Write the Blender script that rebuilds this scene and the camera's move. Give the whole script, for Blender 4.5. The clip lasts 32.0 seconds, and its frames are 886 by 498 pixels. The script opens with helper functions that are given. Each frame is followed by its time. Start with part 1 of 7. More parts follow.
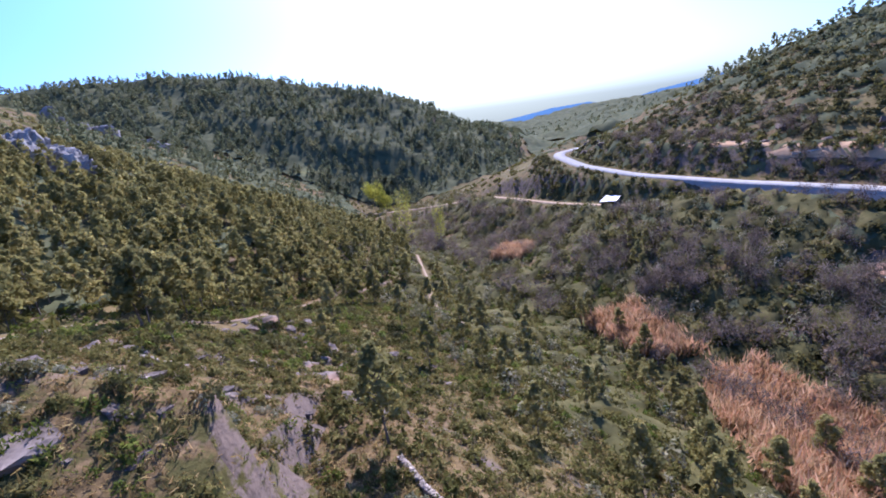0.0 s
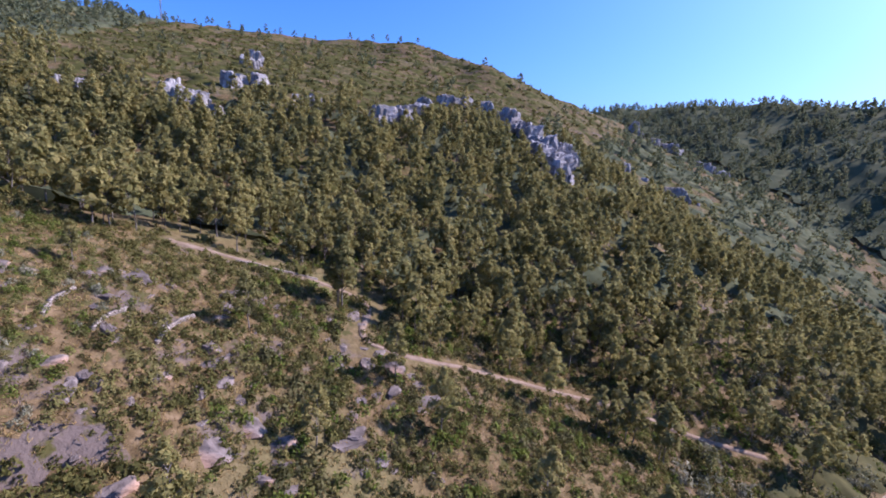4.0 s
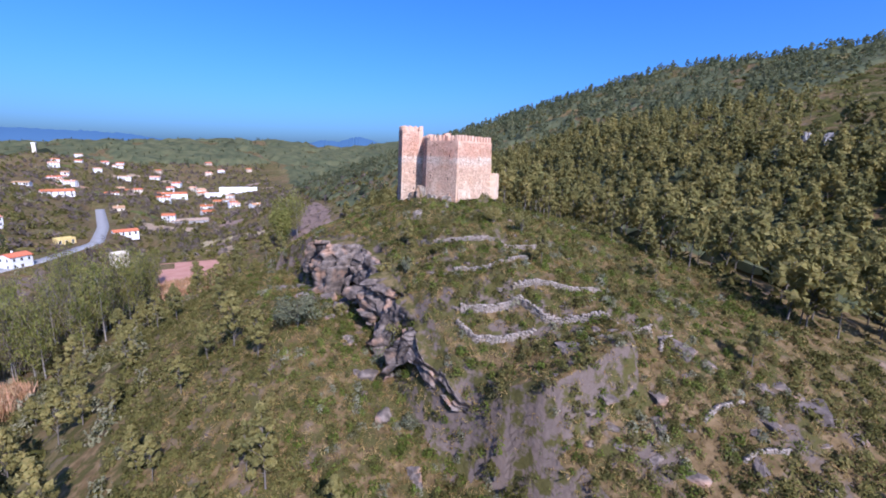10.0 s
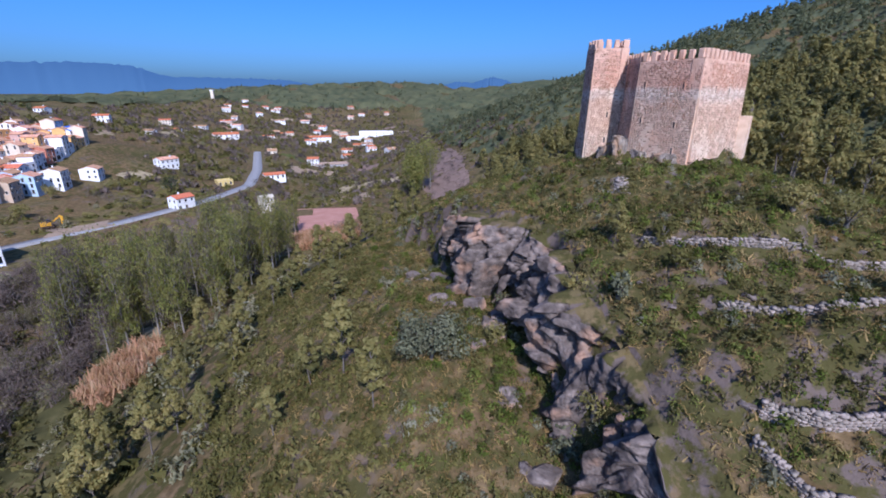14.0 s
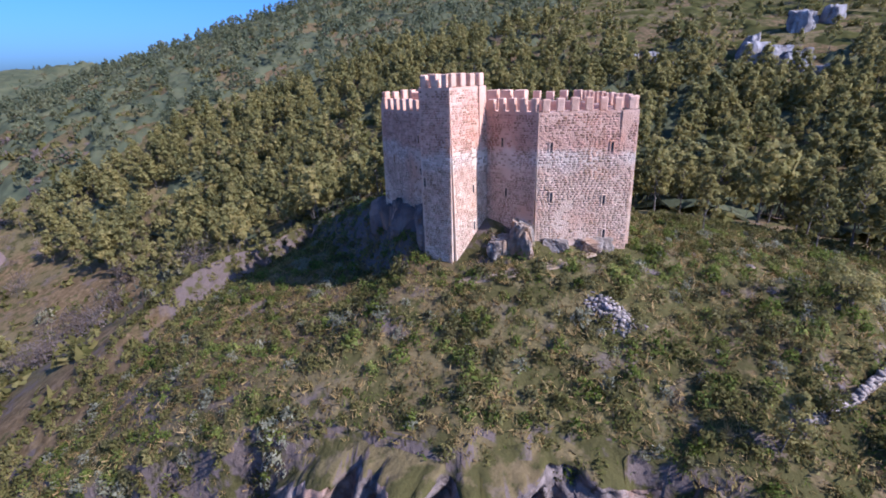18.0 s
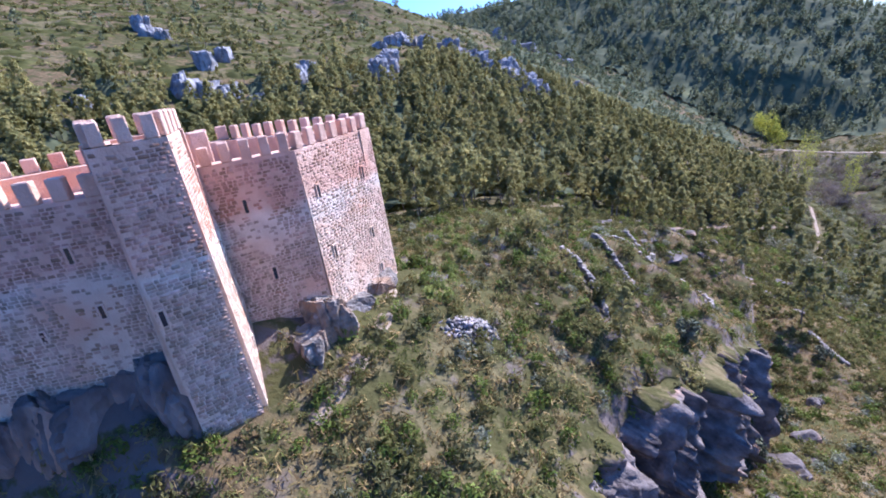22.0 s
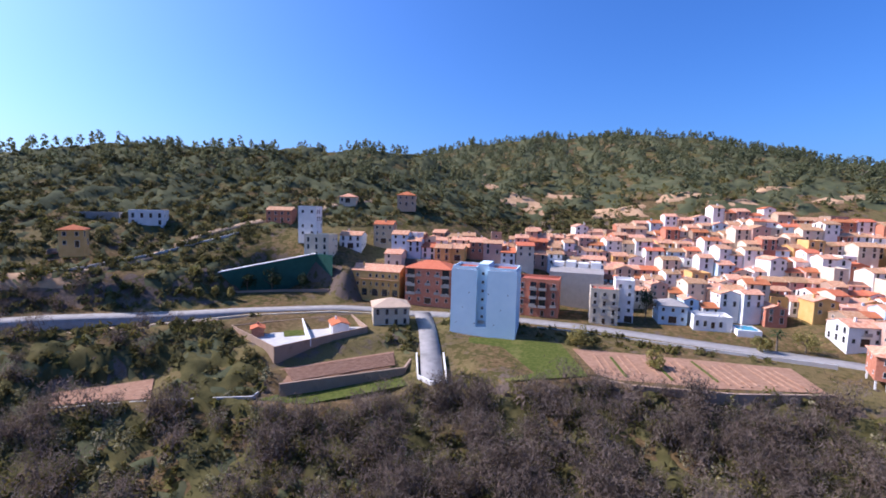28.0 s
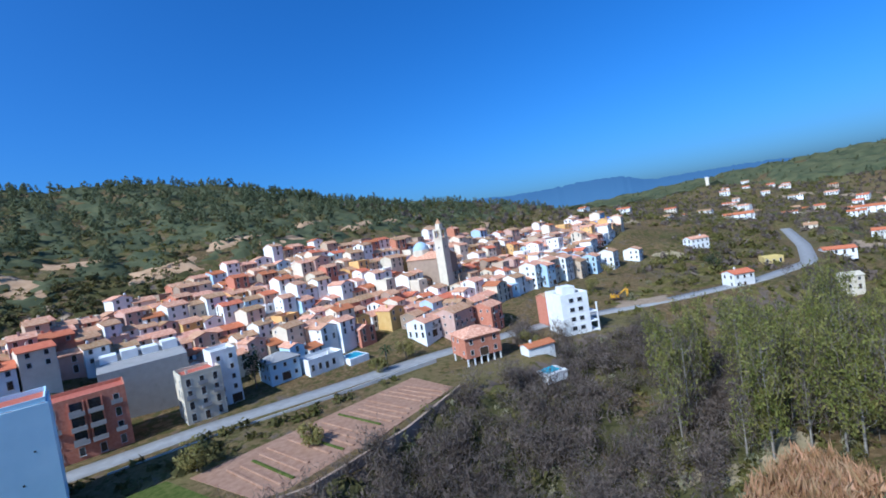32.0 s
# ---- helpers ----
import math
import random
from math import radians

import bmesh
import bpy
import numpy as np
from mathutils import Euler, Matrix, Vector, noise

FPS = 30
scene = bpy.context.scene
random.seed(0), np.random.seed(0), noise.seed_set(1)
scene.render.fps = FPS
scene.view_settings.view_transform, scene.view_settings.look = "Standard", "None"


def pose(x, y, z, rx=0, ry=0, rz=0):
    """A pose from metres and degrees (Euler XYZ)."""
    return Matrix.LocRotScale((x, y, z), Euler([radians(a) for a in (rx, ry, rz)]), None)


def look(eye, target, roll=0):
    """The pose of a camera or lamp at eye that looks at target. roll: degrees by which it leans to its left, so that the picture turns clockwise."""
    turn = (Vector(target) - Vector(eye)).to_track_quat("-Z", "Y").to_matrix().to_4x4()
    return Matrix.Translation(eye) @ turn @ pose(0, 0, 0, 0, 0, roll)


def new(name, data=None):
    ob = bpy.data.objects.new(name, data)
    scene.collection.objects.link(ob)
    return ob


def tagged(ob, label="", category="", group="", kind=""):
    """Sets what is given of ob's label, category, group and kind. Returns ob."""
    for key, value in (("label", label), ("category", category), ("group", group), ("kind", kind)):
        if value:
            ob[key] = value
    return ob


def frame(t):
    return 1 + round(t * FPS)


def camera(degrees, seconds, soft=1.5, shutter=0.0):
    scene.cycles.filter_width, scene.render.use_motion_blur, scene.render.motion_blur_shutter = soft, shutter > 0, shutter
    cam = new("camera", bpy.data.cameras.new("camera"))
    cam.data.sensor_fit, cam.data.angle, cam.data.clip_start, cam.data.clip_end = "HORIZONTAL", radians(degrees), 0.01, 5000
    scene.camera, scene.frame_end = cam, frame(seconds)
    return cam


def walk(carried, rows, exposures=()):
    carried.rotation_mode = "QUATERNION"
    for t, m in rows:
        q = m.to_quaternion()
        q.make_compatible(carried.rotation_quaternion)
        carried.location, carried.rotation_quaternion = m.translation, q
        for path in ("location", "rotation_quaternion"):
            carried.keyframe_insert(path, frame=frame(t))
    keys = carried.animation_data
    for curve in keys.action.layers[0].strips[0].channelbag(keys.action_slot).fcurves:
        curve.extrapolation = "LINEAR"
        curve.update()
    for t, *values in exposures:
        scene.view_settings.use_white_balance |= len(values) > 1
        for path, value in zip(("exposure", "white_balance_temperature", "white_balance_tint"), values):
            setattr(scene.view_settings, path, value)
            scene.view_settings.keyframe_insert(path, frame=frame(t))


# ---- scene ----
# ---- camera ----
cam = camera(90.0, 32.0, soft=1.8)

# seconds, eye x y z, heading clockwise from north, pitch, roll
EXPOSURES = [(0.0, 0.8, 5500, 29), (2.0, 0.55, 5550, 33), (3.5, 0.5, 5600, 33), (6.0, 0.85, 5600, 28), (9.0, 0.5, 5500, 26), (11.0, 0.15, 5350, 23), (13.0, -0.1, 5250, 21), (16.0, 0.15, 5350, 27), (19.0, 0.7, 5250, 28), (21.0, 1.1, 5000, 24), (23.0, 1.0, 5150, 25), (25.5, 1.2, 5100, 28), (28.0, 0.35, 6000, 25), (30.0, 0.02, 5250, 8), (32.0, -0.05, 5100, 5)]
PATH = [
    (0.0, -25.21, -37.51, 1.30, 175.14, -16.83, -7.52),
    (0.5, -27.71, -45.36, 0.54, 170.80, -16.34, -8.71),
    (1.0, -30.75, -53.91, -0.62, 159.95, -13.14, -9.90),
    (1.5, -34.09, -61.05, -0.95, 148.69, -8.75, -8.92),
    (2.0, -38.53, -68.53, -0.55, 136.80, -7.40, -4.43),
    (2.5, -41.85, -74.85, -0.07, 129.06, -6.74, -0.22),
    (3.0, -44.54, -81.49, 0.74, 124.25, -8.36, 2.29),
    (3.5, -46.00, -86.59, 1.58, 116.20, -10.15, 3.26),
    (5.5, -47.82, -97.08, 5.02, 86.31, -15.27, 5.85),
    (6.0, -46.92, -98.17, 5.72, 78.46, -15.40, 5.05),
    (6.5, -46.14, -98.84, 5.99, 69.51, -15.74, 3.73),
    (7.0, -44.99, -98.69, 6.69, 58.68, -14.55, 4.22),
    (7.5, -43.97, -98.27, 7.53, 49.60, -14.51, 1.10),
    (8.0, -42.80, -97.02, 8.45, 40.99, -17.69, 0.98),
    (8.5, -41.52, -95.50, 9.08, 41.53, -18.49, 2.27),
    (9.0, -40.23, -93.33, 9.48, 41.86, -16.84, 3.27),
    (9.5, -39.22, -90.90, 9.60, 36.77, -15.48, 1.45),
    (10.0, -38.10, -88.14, 9.65, 28.84, -11.71, 1.20),
    (10.5, -37.34, -85.07, 9.13, 22.66, -8.74, 1.54),
    (11.0, -36.39, -81.59, 8.74, 11.56, -7.82, 0.47),
    (11.5, -35.83, -78.80, 8.83, 11.88, -8.75, -1.03),
    (12.0, -34.98, -74.99, 9.03, 12.22, -10.98, -1.69),
    (12.5, -34.49, -71.81, 8.95, 11.84, -16.61, -1.08),
    (13.0, -34.02, -67.96, 8.60, 11.73, -21.12, -0.57),
    (13.5, -33.74, -64.00, 8.38, 11.85, -19.67, -0.02),
    (15.5, -33.12, -41.53, 10.84, 16.61, -17.94, 2.48),
    (16.0, -33.60, -35.51, 11.55, 27.77, -16.73, 4.67),
    (16.5, -34.02, -30.33, 12.43, 40.06, -15.75, 4.32),
    (17.0, -34.30, -24.54, 13.79, 49.30, -14.50, 1.20),
    (17.5, -34.49, -19.67, 14.65, 56.95, -16.62, 0.00),
    (18.0, -33.84, -14.29, 15.99, 65.70, -21.64, -2.27),
    (18.5, -32.85, -9.97, 17.02, 72.71, -20.32, -2.72),
    (19.0, -31.62, -5.55, 17.87, 80.75, -19.04, -4.75),
    (19.5, -30.52, -2.30, 18.25, 85.33, -18.54, -6.72),
    (20.0, -28.70, 0.75, 18.24, 97.26, -22.44, -7.17),
    (20.5, -27.01, 2.76, 17.99, 106.04, -20.51, -7.02),
    (21.0, -25.09, 4.32, 17.60, 112.23, -19.60, -8.08),
    (21.5, -23.56, 4.92, 17.13, 117.14, -21.08, -9.15),
    (22.0, -21.80, 4.91, 16.35, 131.73, -22.56, -7.31),
    (22.5, -20.50, 4.19, 15.42, 134.87, -26.27, -9.83),
    (23.0, -19.32, 2.30, 14.23, 148.86, -27.92, -7.61),
    (23.5, -18.58, -0.14, 12.91, 168.44, -27.88, -3.36),
    (24.0, -17.94, -3.77, 11.44, 187.87, -26.42, 0.03),
    (24.5, -18.18, -7.28, 10.76, 189.52, -28.08, -3.18),
    (25.0, -19.48, -11.77, 9.82, 201.09, -24.82, -0.20),
    (25.5, -21.37, -15.91, 8.04, 214.47, -21.07, 0.34),
    (27.5, -32.56, -34.53, 0.07, 245.05, -6.93, 2.40),
    (28.0, -36.97, -36.29, 0.14, 259.87, -5.32, 1.58),
    (28.5, -41.18, -38.31, 0.20, 282.60, -6.29, 0.93),
    (29.0, -46.64, -41.17, 0.25, 295.20, -7.39, -0.25),
    (29.5, -51.51, -43.28, 0.23, 295.71, -6.74, -2.19),
    (30.0, -56.20, -44.53, 0.12, 298.74, -5.60, -2.92),
    (30.5, -60.72, -45.13, -0.18, 301.22, -5.15, -3.76),
    (31.0, -65.64, -45.13, -0.22, 304.36, -3.37, -6.14),
    (31.5, -69.74, -44.65, -0.40, 307.03, -4.68, -7.19),
    (32.0, -73.58, -43.19, -0.82, 316.57, -2.46, -8.90),
]


def flight(x, y, z, heading, pitch, roll):
    h, p = radians(heading), radians(pitch)
    way = Vector((math.sin(h) * math.cos(p), math.cos(h) * math.cos(p), math.sin(p)))
    return look((x, y, z), Vector((x, y, z)) + way * 20, roll)


walk(cam, [(row[0], flight(*row[1:])) for row in PATH], exposures=EXPOSURES)

# ---- daylight ----
SUN_AZIMUTH, SUN_HEIGHT = 181.0, 40.0
world = bpy.data.worlds.new("sky")
scene.world = world
world.use_nodes = True
sky_node = world.node_tree.nodes.new("ShaderNodeTexSky")
sky_node.sky_type = "NISHITA"
sky_node.sun_disc = False
sky_node.sun_elevation = radians(SUN_HEIGHT)
sky_node.sun_rotation = radians(SUN_AZIMUTH)
sky_node.altitude = 500
sky_node.air_density, sky_node.dust_density, sky_node.ozone_density = 1.0, 4.0, 6.0
back = world.node_tree.nodes["Background"]
back.inputs["Strength"].default_value = 0.132
deep = world.node_tree.nodes.new("ShaderNodeHueSaturation")
deep.inputs["Saturation"].default_value = 1.15
cool = world.node_tree.nodes.new("ShaderNodeMix")
cool.data_type, cool.blend_type = "RGBA", "MULTIPLY"
cool.inputs[0].default_value = 1.0
cool.inputs[7].default_value = (0.70, 1.0, 1.28, 1)
world.node_tree.links.new(sky_node.outputs[0], deep.inputs["Color"])
world.node_tree.links.new(deep.outputs[0], cool.inputs[6])
world.node_tree.links.new(cool.outputs[2], back.inputs[0])
sun_data = bpy.data.lights.new("sun", "SUN")
sun_data.energy, sun_data.angle, sun_data.color = 6.0, radians(0.5), (1.0, 0.915, 0.81)
sun = new("sun", sun_data)
_h, _p = radians(SUN_AZIMUTH), radians(SUN_HEIGHT)
SUN_WAY = Vector((math.sin(_h) * math.cos(_p), math.cos(_h) * math.cos(_p), math.sin(_p)))
sun.matrix_world = look(SUN_WAY * 400, (0, 0, 0))

# ---- materials ----
def material(name, colours, scale=1.0, rough=0.9, bump=0.3, detail=6.0, spots=None, vary=0.0, island=0.0, bump_scale=4.0, spec=0.05, metal=0.0, coords="Object", leaf=0.0):
    """Base colour from a noise ramp, a second coarse noise and bump; vary: brightness by object, island: by loose piece."""
    mat = bpy.data.materials.new(name)
    mat.use_nodes = True
    nt = mat.node_tree
    n, l = nt.nodes, nt.links
    bsdf = n["Principled BSDF"]
    bsdf.inputs["Roughness"].default_value = rough
    bsdf.inputs["Specular IOR Level"].default_value = spec
    bsdf.inputs["Metallic"].default_value = metal
    if coords == "World":
        where = n.new("ShaderNodeNewGeometry").outputs["Position"]
    else:
        where = n.new("ShaderNodeTexCoord").outputs["Object"]
    fine = n.new("ShaderNodeTexNoise")
    fine.inputs["Scale"].default_value, fine.inputs["Detail"].default_value = scale, detail
    l.new(where, fine.inputs["Vector"])
    ramp = n.new("ShaderNodeValToRGB")
    ramp.color_ramp.elements.remove(ramp.color_ramp.elements[1])
    for i, c in enumerate(colours):
        at = 0.3 + 0.4 * i / max(1, len(colours) - 1)
        e = ramp.color_ramp.elements[0] if i == 0 else ramp.color_ramp.elements.new(at)
        e.position, e.color = at, (*c, 1)
    l.new(fine.outputs["Fac"], ramp.inputs["Fac"])
    colour = ramp.outputs["Color"]
    if spots:
        size, tint, low, high = spots
        big = n.new("ShaderNodeTexNoise")
        big.inputs["Scale"].default_value, big.inputs["Detail"].default_value = size, 5
        l.new(where, big.inputs["Vector"])
        edge = n.new("ShaderNodeMapRange")
        edge.inputs["From Min"].default_value, edge.inputs["From Max"].default_value = low, high
        l.new(big.outputs["Fac"], edge.inputs["Value"])
        mix = n.new("ShaderNodeMix")
        mix.data_type = "RGBA"
        mix.inputs["B"].default_value = (*tint, 1)
        for s in mix.inputs:
            if s.name == "A" and s.type == "RGBA":
                l.new(colour, s)
            if s.name == "B" and s.type == "RGBA":
                s.default_value = (*tint, 1)
            if s.name == "Factor" and s.type == "VALUE":
                l.new(edge.outputs[0], s)
        colour = [o for o in mix.outputs if o.type == "RGBA"][0]
    for amount, node, out in ((vary, "ShaderNodeObjectInfo", "Random"), (island, "ShaderNodeNewGeometry", "Random Per Island")):
        if amount:
            rnd = n.new(node)
            span = n.new("ShaderNodeMapRange")
            span.inputs["To Min"].default_value, span.inputs["To Max"].default_value = 1 - amount, 1 + amount
            l.new(rnd.outputs[out], span.inputs["Value"])
            hsv = n.new("ShaderNodeHueSaturation")
            l.new(span.outputs[0], hsv.inputs["Value"])
            hue = n.new("ShaderNodeMapRange")
            hue.inputs["To Min"].default_value, hue.inputs["To Max"].default_value = 0.5 + 0.05 * amount, 0.5 - 0.05 * amount
            l.new(rnd.outputs[out], hue.inputs["Value"])
            l.new(hue.outputs[0], hsv.inputs["Hue"])
            l.new(colour, hsv.inputs["Color"])
            colour = hsv.outputs["Color"]
    l.new(colour, bsdf.inputs["Base Color"])
    if leaf:
        thin = n.new("ShaderNodeBsdfTranslucent")
        l.new(colour, thin.inputs["Color"])
        both = n.new("ShaderNodeMixShader")
        both.inputs[0].default_value = leaf
        l.new(bsdf.outputs[0], both.inputs[1])
        l.new(thin.outputs[0], both.inputs[2])
        l.new(both.outputs[0], n["Material Output"].inputs["Surface"])
    if bump:
        grain = n.new("ShaderNodeTexNoise")
        grain.inputs["Scale"].default_value, grain.inputs["Detail"].default_value = bump_scale, 6
        l.new(where, grain.inputs["Vector"])
        b = n.new("ShaderNodeBump")
        b.inputs["Strength"].default_value = bump
        b.inputs["Distance"].default_value = 0.3 / bump_scale ** 0.5
        l.new(grain.outputs["Fac"], b.inputs["Height"])
        l.new(b.outputs["Normal"], bsdf.inputs["Normal"])
    return mat


def hillside(name):
    """Dry grass and soil, pale stony patches where it is steep, and dark low scrub in uneven patches."""
    mat = material(name, [(0.08, 0.054, 0.025), (0.128, 0.086, 0.04), (0.19, 0.13, 0.068)], 0.8, 0.95, 0.9, 10, spots=(0.03, (0.135, 0.108, 0.046), 0.45, 0.62), bump_scale=1.3, coords="World")
    n, l = mat.node_tree.nodes, mat.node_tree.links
    bsdf = n["Principled BSDF"]
    geo = n.new("ShaderNodeNewGeometry")
    colour = bsdf.inputs["Base Color"].links[0].from_socket

    def patch(colour, scale, detail, low, high, tint, other=None):
        tex = n.new("ShaderNodeTexNoise")
        tex.inputs["Scale"].default_value, tex.inputs["Detail"].default_value, tex.inputs["Roughness"].default_value = scale, detail, 0.65
        l.new(geo.outputs["Position"], tex.inputs["Vector"])
        value = tex.outputs["Fac"]
        if other is not None:
            add = n.new("ShaderNodeMath")
            add.operation = "ADD"
            l.new(value, add.inputs[0])
            l.new(other, add.inputs[1])
            value = add.outputs[0]
        edge = n.new("ShaderNodeMapRange")
        edge.inputs["From Min"].default_value, edge.inputs["From Max"].default_value = low, high
        l.new(value, edge.inputs["Value"])
        mix = n.new("ShaderNodeMix")
        mix.data_type = "RGBA"
        l.new(edge.outputs[0], mix.inputs[0])
        l.new(colour, mix.inputs[6])
        mix.inputs[7].default_value = (*tint, 1)
        return mix.outputs[2]

    split = n.new("ShaderNodeSeparateXYZ")
    l.new(geo.outputs["True Normal"], split.inputs[0])
    steep = n.new("ShaderNodeMapRange")
    steep.inputs["From Min"].default_value, steep.inputs["From Max"].default_value = 0.90, 0.6
    steep.inputs["To Max"].default_value = 0.28
    l.new(split.outputs["Z"], steep.inputs["Value"])
    colour = patch(colour, 0.16, 9, 0.56, 0.66, (0.125, 0.095, 0.076), steep.outputs[0])
    wide = n.new("ShaderNodeTexNoise")
    wide.inputs["Scale"].default_value, wide.inputs["Detail"].default_value = 0.012, 3
    l.new(geo.outputs["Position"], wide.inputs["Vector"])
    half = n.new("ShaderNodeMath")
    half.operation = "MULTIPLY_ADD"
    half.inputs[1].default_value, half.inputs[2].default_value = 0.5, -0.25
    l.new(wide.outputs["Fac"], half.inputs[0])
    colour = patch(colour, 0.42, 8, 0.5, 0.57, (0.07, 0.062, 0.021), half.outputs[0])
    l.new(colour, bsdf.inputs["Base Color"])
    return mat


M_GROUND = hillside("dry_scrubby_hillside")
M_ROCK = material("grey_limestone", [(0.07, 0.055, 0.046), (0.14, 0.112, 0.094), (0.25, 0.2, 0.165)], 1.1, 0.9, 1.0, 11, spots=(0.28, (0.42, 0.25, 0.155), 0.53, 0.7), bump_scale=3.5)
M_BOULDER = material("rough_brown_grey_limestone", [(0.1, 0.08, 0.062), (0.2, 0.165, 0.13), (0.36, 0.31, 0.25)], 1.6, 0.95, 1.0, 11, spots=(0.5, (0.3, 0.19, 0.115), 0.52, 0.66), bump_scale=5, coords="World")
M_CRAG = material("pale_grey_limestone", [(0.165, 0.15, 0.14), (0.28, 0.257, 0.238), (0.40, 0.37, 0.34)], 0.35, 0.9, 1.0, 9, spots=(0.12, (0.15, 0.135, 0.125), 0.55, 0.7), bump_scale=1.5, coords="World")
M_PINE = material("pine_needles", [(0.165, 0.158, 0.058), (0.258, 0.228, 0.078), (0.345, 0.292, 0.104)], 0.12, 0.8, 0, 3, island=0.22, coords="World", leaf=0.5)
# far pines tinted bluer than near ones, standing in for distance haze
M_HAZEPINE = material("haze_tinted_pine_needles", [(0.105, 0.125, 0.068), (0.155, 0.166, 0.084), (0.205, 0.202, 0.1)], 0.05, 0.8, 0, 3, island=0.22, coords="World", leaf=0.5)
M_UNDER = material("evergreen_undergrowth", [(0.07, 0.084, 0.048), (0.105, 0.115, 0.06), (0.142, 0.142, 0.072)], 0.12, 0.95, 0, 8, coords="World", leaf=0.3)
M_YELLOWLEAF = material("yellow_green_leaves", [(0.24, 0.25, 0.03), (0.36, 0.35, 0.05), (0.45, 0.42, 0.08)], 0.3, 0.8, 0, 3, island=0.2, coords="World", leaf=0.5)
M_SCRUB = material("scrub_leaves", [(0.078, 0.076, 0.022), (0.135, 0.123, 0.037), (0.215, 0.185, 0.065)], 0.22, 0.85, 0, 3, island=0.3, coords="World", leaf=0.4)
M_BRAMBLE = material("bramble_leaves", [(0.062, 0.06, 0.024), (0.105, 0.096, 0.037), (0.16, 0.138, 0.056)], 0.25, 0.9, 0, 6, coords="World", leaf=0.3)
M_LIVELY = material("fresh_green_shrub_leaves", [(0.07, 0.092, 0.016), (0.12, 0.145, 0.027), (0.2, 0.215, 0.055)], 0.25, 0.85, 0, 4, island=0.3, coords="World", leaf=0.4)
M_PALELEAF = material("pale_grey_shrub_leaves", [(0.14, 0.14, 0.085), (0.21, 0.205, 0.125), (0.3, 0.285, 0.18)], 0.25, 0.85, 0, 4, island=0.3, coords="World", leaf=0.4)
M_BARE = material("bare_twigs", [(0.1, 0.078, 0.062), (0.155, 0.122, 0.098), (0.22, 0.175, 0.14)], 0.2, 0.9, 0, 3, island=0.3, coords="World", leaf=0.4)
M_REED = material("dry_reed", [(0.33, 0.19, 0.09), (0.45, 0.275, 0.145), (0.54, 0.37, 0.22)], 0.3, 0.9, 0, 3, island=0.3, coords="World", leaf=0.4)
M_SPRING = material("fresh_poplar_leaves", [(0.13, 0.142, 0.034), (0.21, 0.21, 0.055), (0.30, 0.275, 0.09)], 0.3, 0.8, 0, 3, island=0.3, coords="World", leaf=0.4)
M_PALEBARK = material("pale_poplar_bark", [(0.17, 0.15, 0.125), (0.28, 0.25, 0.21)], 2.0, 0.95, 0.3, 4)
M_BARK = material("grey_bark", [(0.10, 0.085, 0.07), (0.2, 0.17, 0.14)], 3.0, 0.95, 0.4, 4)
M_ASPHALT = material("pale_worn_asphalt", [(0.25, 0.24, 0.228), (0.32, 0.31, 0.295)], 0.5, 0.9, 0.1, 5, coords="World")
M_MASONRY = material("pink_rubble_masonry", [(0.42, 0.29, 0.22), (0.52, 0.38, 0.29), (0.60, 0.46, 0.36)], 2.2, 0.95, 0.6, 8, spots=(0.35, (0.50, 0.30, 0.23), 0.5, 0.66), bump_scale=6)
M_WHITE = material("white_render", [(0.66, 0.65, 0.62), (0.8, 0.79, 0.77)], 0.4, 0.9, 0.1, 6, vary=0.06)
M_CREAM = material("cream_render", [(0.55, 0.47, 0.35), (0.66, 0.58, 0.45)], 0.4, 0.9, 0.1, 6, vary=0.12)
M_OCHRE = material("ochre_render", [(0.56, 0.335, 0.115), (0.66, 0.43, 0.175)], 0.4, 0.9, 0.1, 6, vary=0.1)
M_BRICK = material("red_brick_wall", [(0.42, 0.155, 0.095), (0.52, 0.225, 0.145)], 1.5, 0.9, 0.2, 6, vary=0.1)
M_BLUE = material("pale_blue_render", [(0.50, 0.68, 0.78), (0.58, 0.75, 0.84)], 0.25, 0.9, 0.1, 6)
M_ROOF = material("clay_roof_tiles", [(0.38, 0.18, 0.095), (0.50, 0.275, 0.16), (0.58, 0.38, 0.25)], 1.2, 0.9, 0.4, 6, vary=0.3, bump_scale=5)
M_GLASS = material("dark_window", [(0.02, 0.022, 0.026), (0.035, 0.038, 0.045)], 2, 0.15, 0, 2, spec=0.6)
M_STONEWALL = material("dry_stone", [(0.2, 0.165, 0.13), (0.33, 0.275, 0.225)], 2, 0.95, 0.6, 6, island=0.2)
M_PALESTONE = material("pale_loose_stone", [(0.15, 0.125, 0.1), (0.33, 0.285, 0.24)], 3, 0.95, 0.4, 6, island=0.5)
M_GRASS = material("green_meadow", [(0.048, 0.066, 0.013), (0.075, 0.092, 0.021), (0.11, 0.115, 0.033)], 0.9, 0.95, 0.5, 9, spots=(0.12, (0.17, 0.15, 0.055), 0.58, 0.74), coords="World")
M_SOIL = material("ploughed_red_soil", [(0.25, 0.14, 0.09), (0.34, 0.21, 0.14)], 0.8, 0.95, 0.4, 6, coords="World")
M_PITCH = material("red_clay_pitch", [(0.36, 0.18, 0.13), (0.43, 0.23, 0.17)], 0.2, 0.95, 0.1, 5, coords="World")
M_PATH = material("pale_trodden_earth", [(0.25, 0.18, 0.115), (0.34, 0.255, 0.175)], 0.8, 0.95, 0.3, 6, coords="World")
